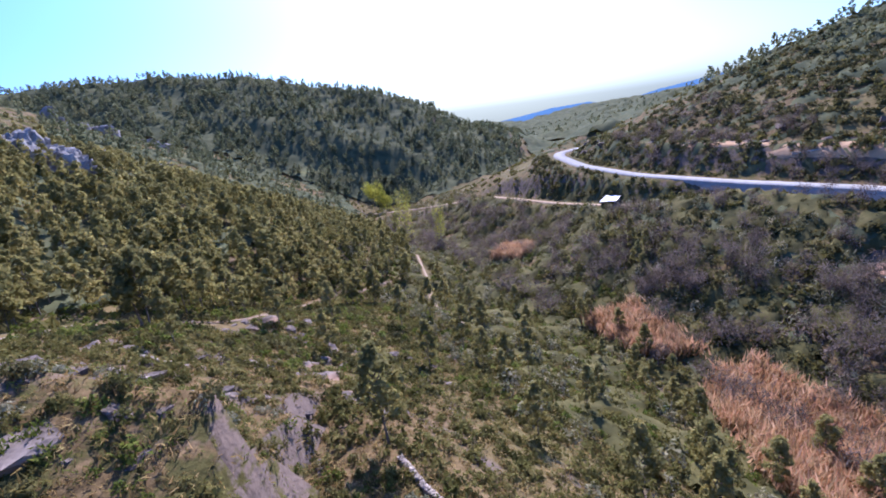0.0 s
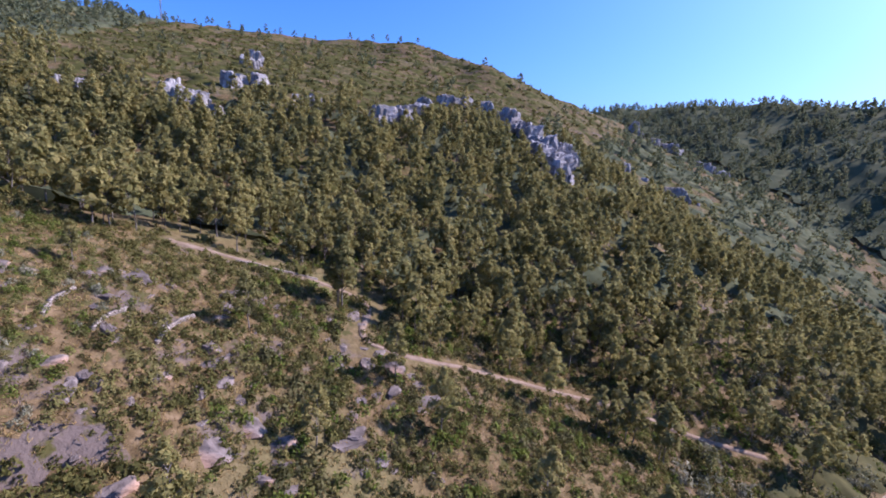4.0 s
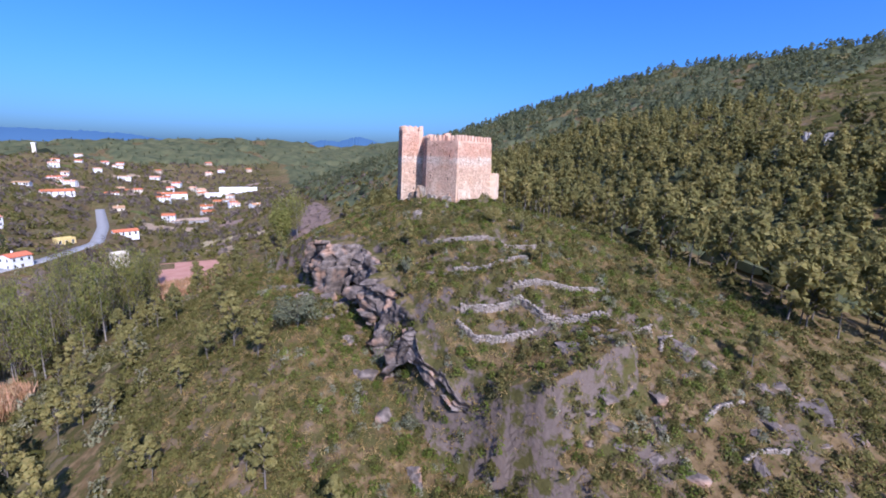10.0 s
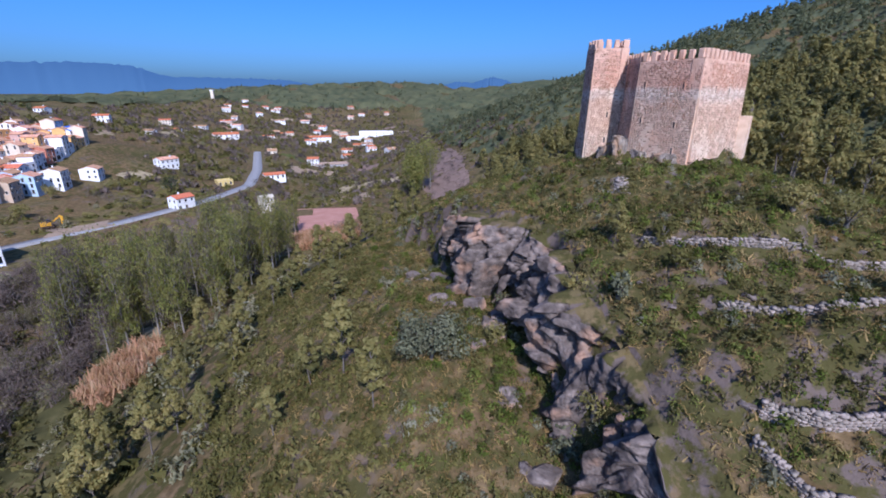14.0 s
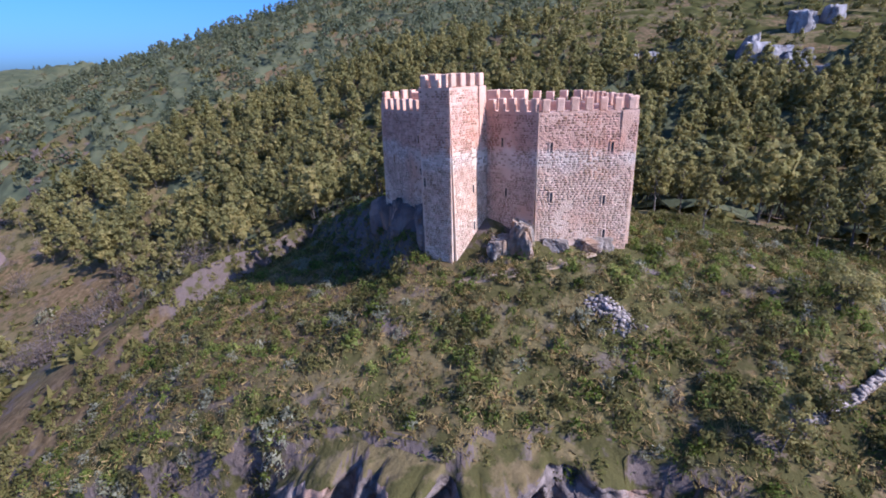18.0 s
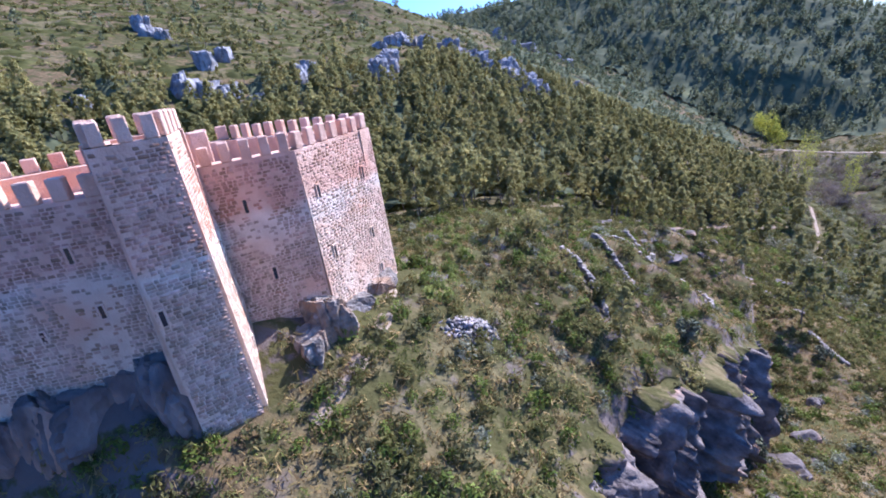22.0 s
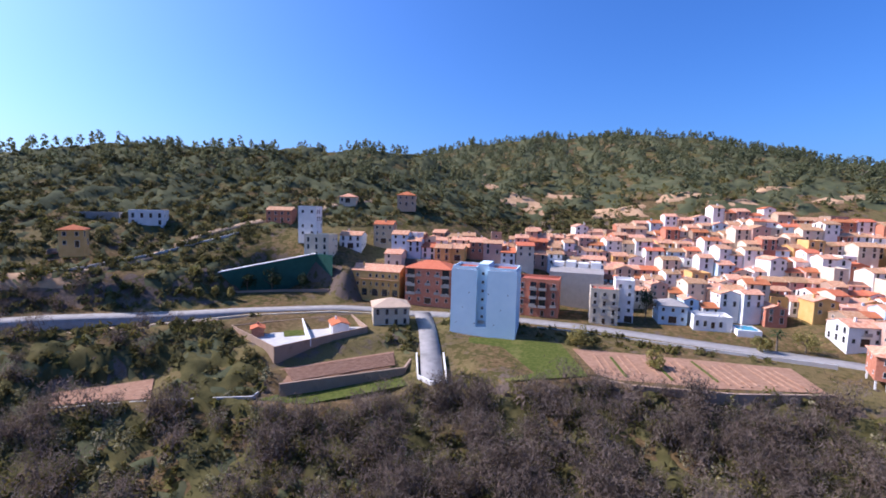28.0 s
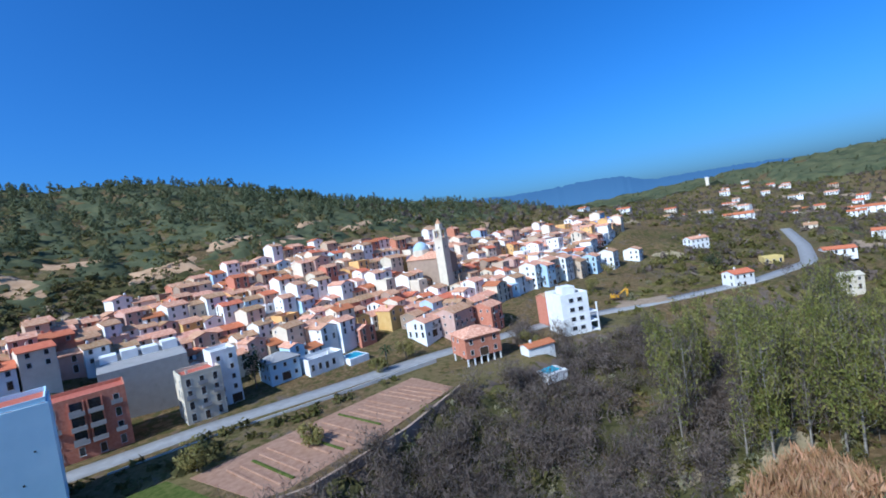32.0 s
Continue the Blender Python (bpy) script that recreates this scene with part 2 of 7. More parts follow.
M_TRACK = material("brown_trodden_earth", [(0.17, 0.12, 0.08), (0.25, 0.18, 0.125)], 0.8, 0.95, 0.3, 6, coords="World")
M_CONCRETE = material("pale_concrete", [(0.42, 0.41, 0.39), (0.52, 0.51, 0.49)], 0.6, 0.9, 0.2, 6)

# roads: x, y, z along the middle
MAIN_ROAD = [(-135, -398, -36), (-104, -368, -34.5), (-86, -344, -33.5), (-80, -320, -33), (-84, -280, -34.5), (-99, -243, -36), (-120, -205, -35.7), (-142, -175, -35.5), (-157, -148, -36), (-172, -126, -36.5), (-189, -100, -37.5), (-196, -70, -39.3),
             (-199, -40, -40), (-194, -10, -40), (-186, 20, -40.5), (-179, 52, -41), (-169, 82, -41.5), (-158, 108, -42), (-131, 141, -42), (-107, 181, -42.5), (-93, 231, -43.5), (-100, 300, -44), (-120, 420, -44)]
LOWER_ROAD = [(60, -400, -72), (12, -358, -63), (-38, -320, -53.5), (-66, -256, -48), (-86, -222, -44.5), (-111, -202, -41.5), (-130, -177, -39.5), (-146, -152, -38), (-160, -130, -37.2)]
RAMP = [(-196, -72, -39.4), (-180, -66.5, -40.2), (-162, -61.5, -42.2), (-145, -57.5, -44.4)]
# level beds: z and corners
BEDS = [(-39.0, [(-199, -100), (-202, -40), (-198, -8), (-190, 20), (-184, 52), (-208, 58), (-216, 40), (-222, 0), (-218, -60), (-212, -100)]), (-41.5, [(-180, -60), (-180, -37), (-176, -22), (-149, -17), (-142, -38), (-154, -56)]),
        (-41.0, [(-173, -22), (-170, 39), (-152, 38), (-146, -9), (-150, -18)]),
        (-39.6, [(-180, -104), (-188, -76), (-165, -78), (-140, -98), (-158, -126)]),
        (-43.0, [(-140, -100), (-163, -72), (-149, -66), (-131, -92)]),
        (-46.0, [(-127, -98), (-142, -86), (-151, -66), (-141, -61), (-127, -84)]),
        (-45.0, [(-118, -143), (-132, -126), (-121, -116), (-112, -136)]),
        (-50.0, [(-66, 192), (-28, 188), (-26, 138), (-57, 136)]),
        (-41.5, [(-162, 84), (-139, 84), (-130, 112), (-160, 116)]),
        (-34.5, [(-205, -140), (-180, -146), (-178, -128), (-192, -110), (-204, -112)]),
        (-41.0, [(-178, 36), (-150, 36), (-140, 66), (-168, 72)])]
CLIFF = [(-17.6, 7, -8.4), (-16.2, 2, -7.0), (-15.0, -1.5, -6.2), (-15.6, -5.6, -5.6), (-14.2, -8.5, -5.5), (-12.4, -13.2, -5.6), (-11.4, -16.4, -5.6), (-12.2, -20.0, -5.8), (-13.4, -24.3, -6.6), (-14.2, -30, -8.4), (-14.4, -36.6, -10.8), (-14.6, -42, -12.6), (-12.6, -50, -15.2)]
OUTCROP = [(-14.0, 25, -11.0), (-11.6, 20.5, -9.4), (-9.6, 16.5, -8.4), (-8.6, 12, -7.6), (-8.0, 8.2, -7.2)]


# terrace walls of the spur: line on the downhill side, height
TERRACES = [([(-6.9, -24.4), (-4.0, -27.6), (-0.9, -30.0), (3.8, -32.4), (8.7, -33.9)], 1.0), ([(-5.9, -33.1), (-2.6, -36.2), (0.1, -38.2), (2.3, -39.4)], 1.0), ([(-2.2, -42.3), (2.5, -45.1), (8.8, -47.5)], 1.1), ([(-9.2, -40.7), (-6.6, -42.6), (-2.1, -44.0)], 1.4),
            ([(-2.1, -44.0), (-1.4, -48.0), (1.9, -50.5), (6.2, -53.8), (9.4, -55.0)], 1.5), ([(-10.2, -41.6), (-9.2, -45.0), (-6.5, -46.6), (-3.0, -48.0)], 1.3)]


def inside(x, y, poly):
    """Distance inside (positive) or outside (negative) a polygon."""
    d = np.full(x.shape, 1e9)
    odd = np.zeros(x.shape, bool)
    for (ax, ay), (bx, by) in zip(poly, poly[1:] + poly[:1]):
        dx, dy = bx - ax, by - ay
        k = np.clip(((x - ax) * dx + (y - ay) * dy) / (dx * dx + dy * dy), 0, 1)
        d = np.minimum(d, np.hypot(x - ax - k * dx, y - ay - k * dy))
        if dy:
            odd ^= ((ay > y) != (by > y)) & (x < ax + (y - ay) * dx / dy)
    return np.where(odd, d, -d)


def shaped(x, y):
    """The landform with its cliff, castle mound, roads and level beds."""
    z = landform(x, y)
    d, side, (zc,) = near_line(x, y, CLIFF)
    rough = waves(x, y, 5, 8)
    up = (side < 0) & (y < 10) & (y > -60) & (x < 14)
    z = np.where(up & (d < 18), np.maximum(z, np.minimum(zc + 0.36 * d, 1.6)), z)
    down = (side > 0) & (y < 60) & (x < 12)
    drop = 8 * np.clip((60 - y) / 50, 0, 1)
    z = np.where(down, np.minimum(z, np.maximum(zc - 4.2 * np.clip(d - 0.2, 0, 2.2) - 0.4, z - drop)) - 0.8 * (y < 14) * np.exp(-(d / 6) ** 2) * (1 + rough), z)
    # castle mound: rock under the hall, lower shelf below the tower
    near = np.hypot((x - 11) / 10, (y - 1) / 12)
    z = np.where(near < 1.0, np.maximum(z, 4.2 - 1.2 * near), z)
    shelf = np.hypot((x + 1.5) / 5.5, (y - 3) / 9)
    z = z + (np.minimum(z, 0.0 - 0.25 * np.maximum(-x, 0)) - z) * np.clip(1.6 - 1.5 * shelf, 0, 1) * (x < 5.5)
    for line, high in TERRACES:
        d, side, _ = near_line(x, y, [(*q, 0) for q in line])
        z = z + 0.85 * high * np.interp(d, [0.1, 1.0, 2.5, 7.0], [0, 1, 1, 0]) * (side < 0)
    # the steep hollow below the north-west curtain wall
    fall = np.interp(y, [1.5, 3.7, 7.6, 15.5, 21, 26.5, 40], [0.2, -0.6, -3.2, -5.2, -6.2, -6.8, -13])
    away = (1.9 + (y - 3.2) * 0.77) - x
    lip = np.where(y > 12, 6.0, 5.0) * np.clip(1 - (away - 0.4) / 4.5, 0, 1)
    hollow = (y > 1.5) & (y < 40) & (away > 0.2) & (x > -14)
    z = np.where(hollow, np.minimum(z, fall + lip - 0.16 * np.maximum(-x - 1, 0) + 0.25 * waves(x, y, 6, 12)), z)
    for zb, poly in BEDS:
        z = z + (zb - z) * np.clip(1 + inside(x, y, poly) / 5.0, 0, 1)
    for line, wide in ((MAIN_ROAD, 6.0), (LOWER_ROAD, 3.2), (RAMP, 3.4)):
        d, side, (zr,) = near_line(x, y, line)
        t = np.clip((wide * 3.6 - d) / (wide * 2.4), 0, 1)
        z = z + (zr - z) * t * t * (3 - 2 * t)
    return z


# ---- landform ----
def near_line(x, y, line):
    """For points x, y: distance to a crest or river line, its height there, the side (1: to the right of the way), other columns."""
    best = np.full(x.shape, 1e9)
    side = np.ones(x.shape)
    extra = [np.zeros(x.shape) for _ in line[0][2:]]
    for a, b in zip(line[:-1], line[1:]):
        dx, dy = b[0] - a[0], b[1] - a[1]
        k = np.clip(((x - a[0]) * dx + (y - a[1]) * dy) / (dx * dx + dy * dy), 0, 1)
        d = np.hypot(x - a[0] - k * dx, y - a[1] - k * dy)
        cross = dx * (y - a[1]) - dy * (x - a[0])
        hit = d < best
        best = np.where(hit, d, best)
        side = np.where(hit, np.where(cross < 0, 1.0, -1.0), side)
        for i, e in enumerate(extra):
            extra[i] = np.where(hit, a[2 + i] + k * (b[2 + i] - a[2 + i]), e)
    return best, side, extra


# river bed from the northern plain to the southern gorge: x, y, z
RIVER = [(60, 4500, -30), (-20, 1500, -52), (-40, 600, -56), (-55, 300, -54), (-85, 180, -53), (-112, 70, -52), (-110, 0, -54), (-95, -70, -57),
         (-65, -150, -62), (-25, -230, -66), (15, -300, -70), (45, -420, -76), (20, -600, -80), (-80, -900, -86), (-250, -1500, -95), (-500, -4500, -100)]
# crest lines: x, y, z, slope to the left of the way, slope to the right
SPUR = [(12, 75, -32, 0.5, 0.5), (9, 30, -4, 0.6, 0.55), (6, 6, 4.0, 0.3, 0.62), (4, -12, 1.6, 0.22, 0.6), (4, -25, -2.4, 0.2, 0.62), (6, -40, -6.2, 0.2, 0.6),
        (9, -52, -10.8, 0.2, 0.55), (14, -75, -19, 0.3, 0.5), (20, -95, -24.5, 0.3, 0.45), (24, -125, -38, 0.3, 0.4), (25, -165, -54, 0.3, 0.4)]
EAST_HILL = [(215, 480, -20, 0.3, 0.4), (268, 388, 30, 0.3, 0.39), (290, 350, 51, 0.3, 0.38), (360, 290, 84, 0.3, 0.36), (420, 236, 108, 0.3, 0.34), (480, 56, 111, 0.3, 0.28),
             (503, -110, 119, 0.3, 0.285), (430, -190, 113, 0.42, 0.42), (335, -238, 82, 0.48, 0.5), (308, -277, 64, 0.48, 0.52), (280, -330, 42, 0.48, 0.5), (230, -400, 5, 0.5, 0.5)]
SOUTH_HILL = [(560, -380, 60, 0.4, 0.4), (447, -460, 72, 0.4, 0.42), (367, -537, 79, 0.4, 0.45), (317, -573, 80, 0.4, 0.5), (247, -613, 75, 0.4, 0.5), (174, -643, 57, 0.4, 0.5),
              (99, -664, 42, 0.4, 0.5), (31, -675, 15, 0.4, 0.5), (-29, -678, -18, 0.4, 0.5), (-60, -677, -34, 0.4, 0.5), (-105, -676, -62, 0.4, 0.5)]
FAR_SOUTH_WEST = [(-420, -1300, -42, 0.2, 0.2), (-560, -1160, -10, 0.25, 0.25), (-760, -900, 20, 0.25, 0.25), (-900, -500, 30, 0.25, 0.25)]
WEST_HILL = [(-150, -390, -24, 0.5, 0.4), (-194, -349, 7, 0.45, 0.4), (-217, -333, 22, 0.43, 0.4), (-249, -312, 34, 0.4, 0.4), (-281, -286, 43, 0.38, 0.4), (-314, -251, 45, 0.36, 0.4),
             (-339, -214, 46, 0.36, 0.4), (-367, -156, 50, 0.43, 0.43), (-380, -122, 47, 0.47, 0.47), (-395, -95, 30, 0.47, 0.47), (-420, -50, 5, 0.4, 0.4)]
VILLAGE_HILL = [(-500, -150, 50, 0.33, 0.33), (-550, -93, 80, 0.33, 0.33), (-573, -20, 91, 0.32, 0.32), (-563, 58, 86, 0.32, 0.32), (-542, 133, 77, 0.3, 0.3), (-514, 195, 60, 0.3, 0.28),
                (-478, 253, 45, 0.3, 0.27), (-435, 304, 34, 0.3, 0.26), (-390, 346, 24, 0.3, 0.24), (-330, 400, 2, 0.3, 0.2), (-280, 450, -25, 0.3, 0.2)]
NORTH_HILL = [(-900, 1050, 0, 0.12, 0.12), (-640, 1200, 2, 0.12, 0.12), (-277, 1313, 27, 0.12, 0.14), (-40, 1335, 38, 0.12, 0.16), (147, 1323, 45, 0.12, 0.16), (345, 1283, 25, 0.12, 0.15),
              (565, 1200, 53, 0.12, 0.2), (700, 900, 60, 0.2, 0.25), (650, 600, 60, 0.2, 0.25)]
POST_KNOLL = [(-420, 800, -20, 0.2, 0.2), (-270, 885, 4, 0.2, 0.2), (-120, 900, -25, 0.2, 0.2)]
EAST_FAR = [(900, 700, 60, 0.3, 0.3), (1100, 0, 90, 0.3, 0.3), (1000, -900, 80, 0.3, 0.3), (500, -1400, 40, 0.3, 0.3)]
WEST_FAR = [(-1000, 500, 20, 0.2, 0.2), (-1100, 0, 60, 0.2, 0.2), (-1000, -500, 50, 0.2, 0.2)]


def waves(x, y, size, seed):
    """Cheap smooth unevenness from a few crossed sines, about -1 to 1."""
    rng = np.random.RandomState(seed)
    total = 0
    for _ in range(7):
        a, ph, s = rng.uniform(0, 2 * math.pi), rng.uniform(0, 6.28), size * rng.uniform(0.6, 1.7)
        total = total + np.sin((x * math.cos(a) + y * math.sin(a)) * 2 * math.pi / s + ph + 0.8 * np.sin((x * math.sin(a) - y * math.cos(a)) * 4.4 / s + ph))
    return total / 4.0


def ridge(x, y, line, foot=0.0, begin=330):
    """Height of a hill with a crest line, falling at its own slope on either side."""
    best = np.full(x.shape, -1e6)
    for a, b in zip(line[:-1], line[1:]):
        dx, dy = b[0] - a[0], b[1] - a[1]
        k = np.clip(((x - a[0]) * dx + (y - a[1]) * dy) / (dx * dx + dy * dy), 0, 1)
        d = np.hypot(x - a[0] - k * dx, y - a[1] - k * dy)
        lean = (dx * (y - a[1]) - dy * (x - a[0])) / (math.hypot(dx, dy) * np.maximum(d, 1.0))
        right = 0.5 - 0.5 * np.clip(1.5 * lean, -1, 1)
        zc, sl, sr = (a[i] + k * (b[i] - a[i]) for i in (2, 3, 4))
        best = np.maximum(best, zc - (sl + right * (sr - sl)) * (np.sqrt(d * d + 25.0) - 5.0) - foot * np.maximum(d - begin, 0))
    return best


FEET = {EAST_HILL[0]: (0.16, 330), VILLAGE_HILL[0]: (0.22, 235)}


def landform(x, y):
    d, side, (zr,) = near_line(x, y, RIVER)
    west = np.interp(d, [0, 8, 20, 45, 70, 95, 130, 170, 260, 500, 5000], [0, 1, 4, 11, 14, 15.5, 19, 27, 40, 50, 60])
    east = np.interp(d, [0, 8, 20, 60, 120, 250, 500, 5000], [0, 0.5, 1.5, 6, 12, 20, 30, 60])
    base = zr + np.where(side > 0, west, east)
    parts = [base]
    for line in (SPUR, EAST_HILL, SOUTH_HILL, FAR_SOUTH_WEST, WEST_HILL, VILLAGE_HILL, NORTH_HILL, POST_KNOLL, EAST_FAR, WEST_FAR):
        parts.append(ridge(x, y, line, *FEET.get(line[0], (0.0, 330))))
    top = np.maximum.reduce(parts)
    k = 3.0
    z = top + k * np.log(sum(np.exp(np.clip((p - top) / k, -40, 0)) for p in parts)) - k * 0.1
    gorge = zr + 2.5 + 0.5 * np.maximum(d - 16, 0)
    z = z + (np.minimum(z, gorge) - z) * np.clip((-y - 190) / 60, 0, 1) * np.clip((y + 500) / 70, 0, 1)
    z = z - 90 * np.clip((-y - 2450) / 500, 0, 1)
    far = np.clip(np.hypot(x, y) / 300, 0.12, 4)
    quiet = np.clip(np.hypot(x - 4, y + 3) / 25 - 0.6, 0, 1)
    return z + quiet * (waves(x, y, 60, 1) * 1.2 * far + waves(x, y, 18, 2) * 0.5 * np.minimum(far, 1.5) + waves(x, y, 7, 3) * 0.22)

# ---- the sheet of ground ----
CENTRE, SPREAD, STEPS = (-50.0, -25.0), 70.0, 440
_u = np.linspace(-math.asinh(4850 / SPREAD), math.asinh(4850 / SPREAD), STEPS)
AX, AY = CENTRE[0] + SPREAD * np.sinh(_u), CENTRE[1] + SPREAD * np.sinh(_u)
GX, GY = np.meshgrid(AX, AY)
GZ = shaped(GX, GY)


def gz(x, y):
    """Height of the sheet of ground at x, y (numbers or arrays)."""
    x, y = np.asarray(x, float), np.asarray(y, float)
    fx = (np.arcsinh((x - CENTRE[0]) / SPREAD) - _u[0]) / (_u[1] - _u[0])
    fy = (np.arcsinh((y - CENTRE[1]) / SPREAD) - _u[0]) / (_u[1] - _u[0])
    i, j = np.clip(fx.astype(int), 0, STEPS - 2), np.clip(fy.astype(int), 0, STEPS - 2)
    a, b = np.clip((x - AX[i]) / (AX[i + 1] - AX[i]), 0, 1), np.clip((y - AY[j]) / (AY[j + 1] - AY[j]), 0, 1)
    z = (1 - b) * ((1 - a) * GZ[j, i] + a * GZ[j, i + 1]) + b * ((1 - a) * GZ[j + 1, i] + a * GZ[j + 1, i + 1])
    return float(z) if z.ndim == 0 else z


def mesh_of(name, verts, faces, mats, which=None, smooth=False):
    """A mesh from arrays: verts n x 3, faces m x 3 or m x 4."""
    verts, faces = np.asarray(verts, np.float32), np.asarray(faces, np.int32)
    me = bpy.data.meshes.new(name)
    me.vertices.add(len(verts))
    me.vertices.foreach_set("co", verts.ravel())
    k = faces.shape[1]
    me.loops.add(faces.size)
    me.loops.foreach_set("vertex_index", faces.ravel())
    me.polygons.add(len(faces))
    me.polygons.foreach_set("loop_start", np.arange(0, faces.size, k, dtype=np.int32))
    me.polygons.foreach_set("loop_total", np.full(len(faces), k, np.int32))
    for m in mats if isinstance(mats, (list, tuple)) else [mats]:
        me.materials.append(m)
    if which is not None:
        me.polygons.foreach_set("material_index", np.asarray(which, np.int32))
    if smooth:
        me.polygons.foreach_set("use_smooth", np.ones(len(faces), bool))
    me.update(calc_edges=True)
    return me


_n = np.arange(STEPS * STEPS).reshape(STEPS, STEPS)
_q = np.stack([_n[:-1, :-1], _n[:-1, 1:], _n[1:, 1:], _n[1:, :-1]], -1).reshape(-1, 4)
ground = tagged(new("ground", mesh_of("ground", np.stack([GX, GY, GZ], -1).reshape(-1, 3), _q, M_GROUND, smooth=True)), "dry grassy hillsides and valley with rocky soil", "ground", kind="structure")


# ---- the distance: ranges on the horizon, blue haze put into their colour ----
def far_range(name, line, depth, mat, label):
    """A solid range of mountains along a crest line, uneven between its points, falling away on both sides."""
    rng = np.random.RandomState(len(line))
    crest, front, rear = [], [], []
    for a, b in zip(line[:-1], line[1:]):
        for i in range(14):
            k = i / 14
            x, y, z = (a[j] + (b[j] - a[j]) * k for j in range(3))
            z += rng.normal() * 0.012 * max(z + 90, 20)
            r = math.hypot(x, y)
            crest.append((x, y, z))
            front.append((x * (1 - depth / r), y * (1 - depth / r), -110))
            rear.append((x * (1 + depth / r), y * (1 + depth / r), -110))
    n = len(crest)
    i = np.arange(n - 1)
    f = np.concatenate([np.stack([i, i + 1, i + n + 1, i + n], 1), np.stack([i + n, i + n + 1, i + 2 * n + 1, i + 2 * n], 1)])
    return tagged(new(name, mesh_of(name, np.array(front + crest + rear), f, mat, smooth=True)), label, "mountains", kind="structure")


# haze is painted in: blue base colour plus a faint blue glow
M_HAZE = bpy.data.materials.new("glowing_blue_haze")
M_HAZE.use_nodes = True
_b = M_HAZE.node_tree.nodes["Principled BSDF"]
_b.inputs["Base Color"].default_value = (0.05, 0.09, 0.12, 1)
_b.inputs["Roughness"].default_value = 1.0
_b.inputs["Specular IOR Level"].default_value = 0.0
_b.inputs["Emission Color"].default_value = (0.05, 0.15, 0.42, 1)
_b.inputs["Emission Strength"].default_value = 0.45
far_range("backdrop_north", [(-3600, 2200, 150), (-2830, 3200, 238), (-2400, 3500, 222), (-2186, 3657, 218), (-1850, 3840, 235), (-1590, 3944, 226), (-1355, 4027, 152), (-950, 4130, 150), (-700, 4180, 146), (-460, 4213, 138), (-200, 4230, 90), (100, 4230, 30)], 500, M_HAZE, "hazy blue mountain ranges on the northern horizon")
far_range("backdrop_peak", [(640, 4190, 40), (800, 4153, 82), (988, 4112, 142), (1130, 4080, 128), (1230, 4050, 165), (1310, 4020, 180), (1420, 3980, 150), (1500, 3950, 112), (1900, 3800, 60)], 400, M_HAZE, "far twin peaks tinted blue with haze on the horizon")
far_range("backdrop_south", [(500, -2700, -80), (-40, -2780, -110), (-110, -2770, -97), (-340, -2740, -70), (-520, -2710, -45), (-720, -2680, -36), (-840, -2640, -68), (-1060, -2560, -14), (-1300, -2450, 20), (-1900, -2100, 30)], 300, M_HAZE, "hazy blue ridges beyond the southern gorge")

# ---- building tools ----
def part(name, bm, mat, parent=None, label="", at=None):
    """Links a bmesh as one mesh object under a thing or a part."""
    me = bpy.data.meshes.new(name)
    bm.to_mesh(me)
    bm.free()
    me.materials.append(mat)
    ob = new(name, me)
    if parent:
        ob.parent = parent
    if at is not None:
        ob.matrix_basis = at
    return tagged(ob, label) if label else ob


def shared(name, me, parent=None, m=None):
    ob = new(name, me)
    if parent:
        ob.parent = parent
    if m is not None:
        ob.matrix_basis = m
    return ob


def root(name, m, label, category, group="", kind=""):
    ob = new(name)
    ob.matrix_basis = m
    return tagged(ob, label, category, group, kind)


def box(bm, x0, y0, z0, x1, y1, z1, bevel=0.0):
    made = bmesh.ops.create_cube(bm, size=1, matrix=Matrix.Translation(((x0 + x1) / 2, (y0 + y1) / 2, (z0 + z1) / 2)) @ Matrix.Diagonal((abs(x1 - x0), abs(y1 - y0), abs(z1 - z0), 1)))
    if bevel:
        edges = {e for v in made["verts"] for e in v.link_edges}
        bmesh.ops.bevel(bm, geom=list(edges), offset=bevel, segments=1, affect="EDGES")
    return bm


def prism(pts, z0, z1, bm=None):
    """Upright prism over a plan polygon; z0 and z1 numbers or lists."""
    bm = bm or bmesh.new()
    n = len(pts)
    lows = z0 if isinstance(z0, (list, tuple)) else [z0] * n
    highs = z1 if isinstance(z1, (list, tuple)) else [z1] * n
    lo = [bm.verts.new((x, y, z)) for (x, y), z in zip(pts, lows)]
    hi = [bm.verts.new((x, y, z)) for (x, y), z in zip(pts, highs)]
    faces = [bm.faces.new(hi), bm.faces.new(lo[::-1])]
    for i in range(n):
        j = (i + 1) % n
        faces.append(bm.faces.new((lo[i], lo[j], hi[j], hi[i])))
    bmesh.ops.recalc_face_normals(bm, faces=faces)
    return bm


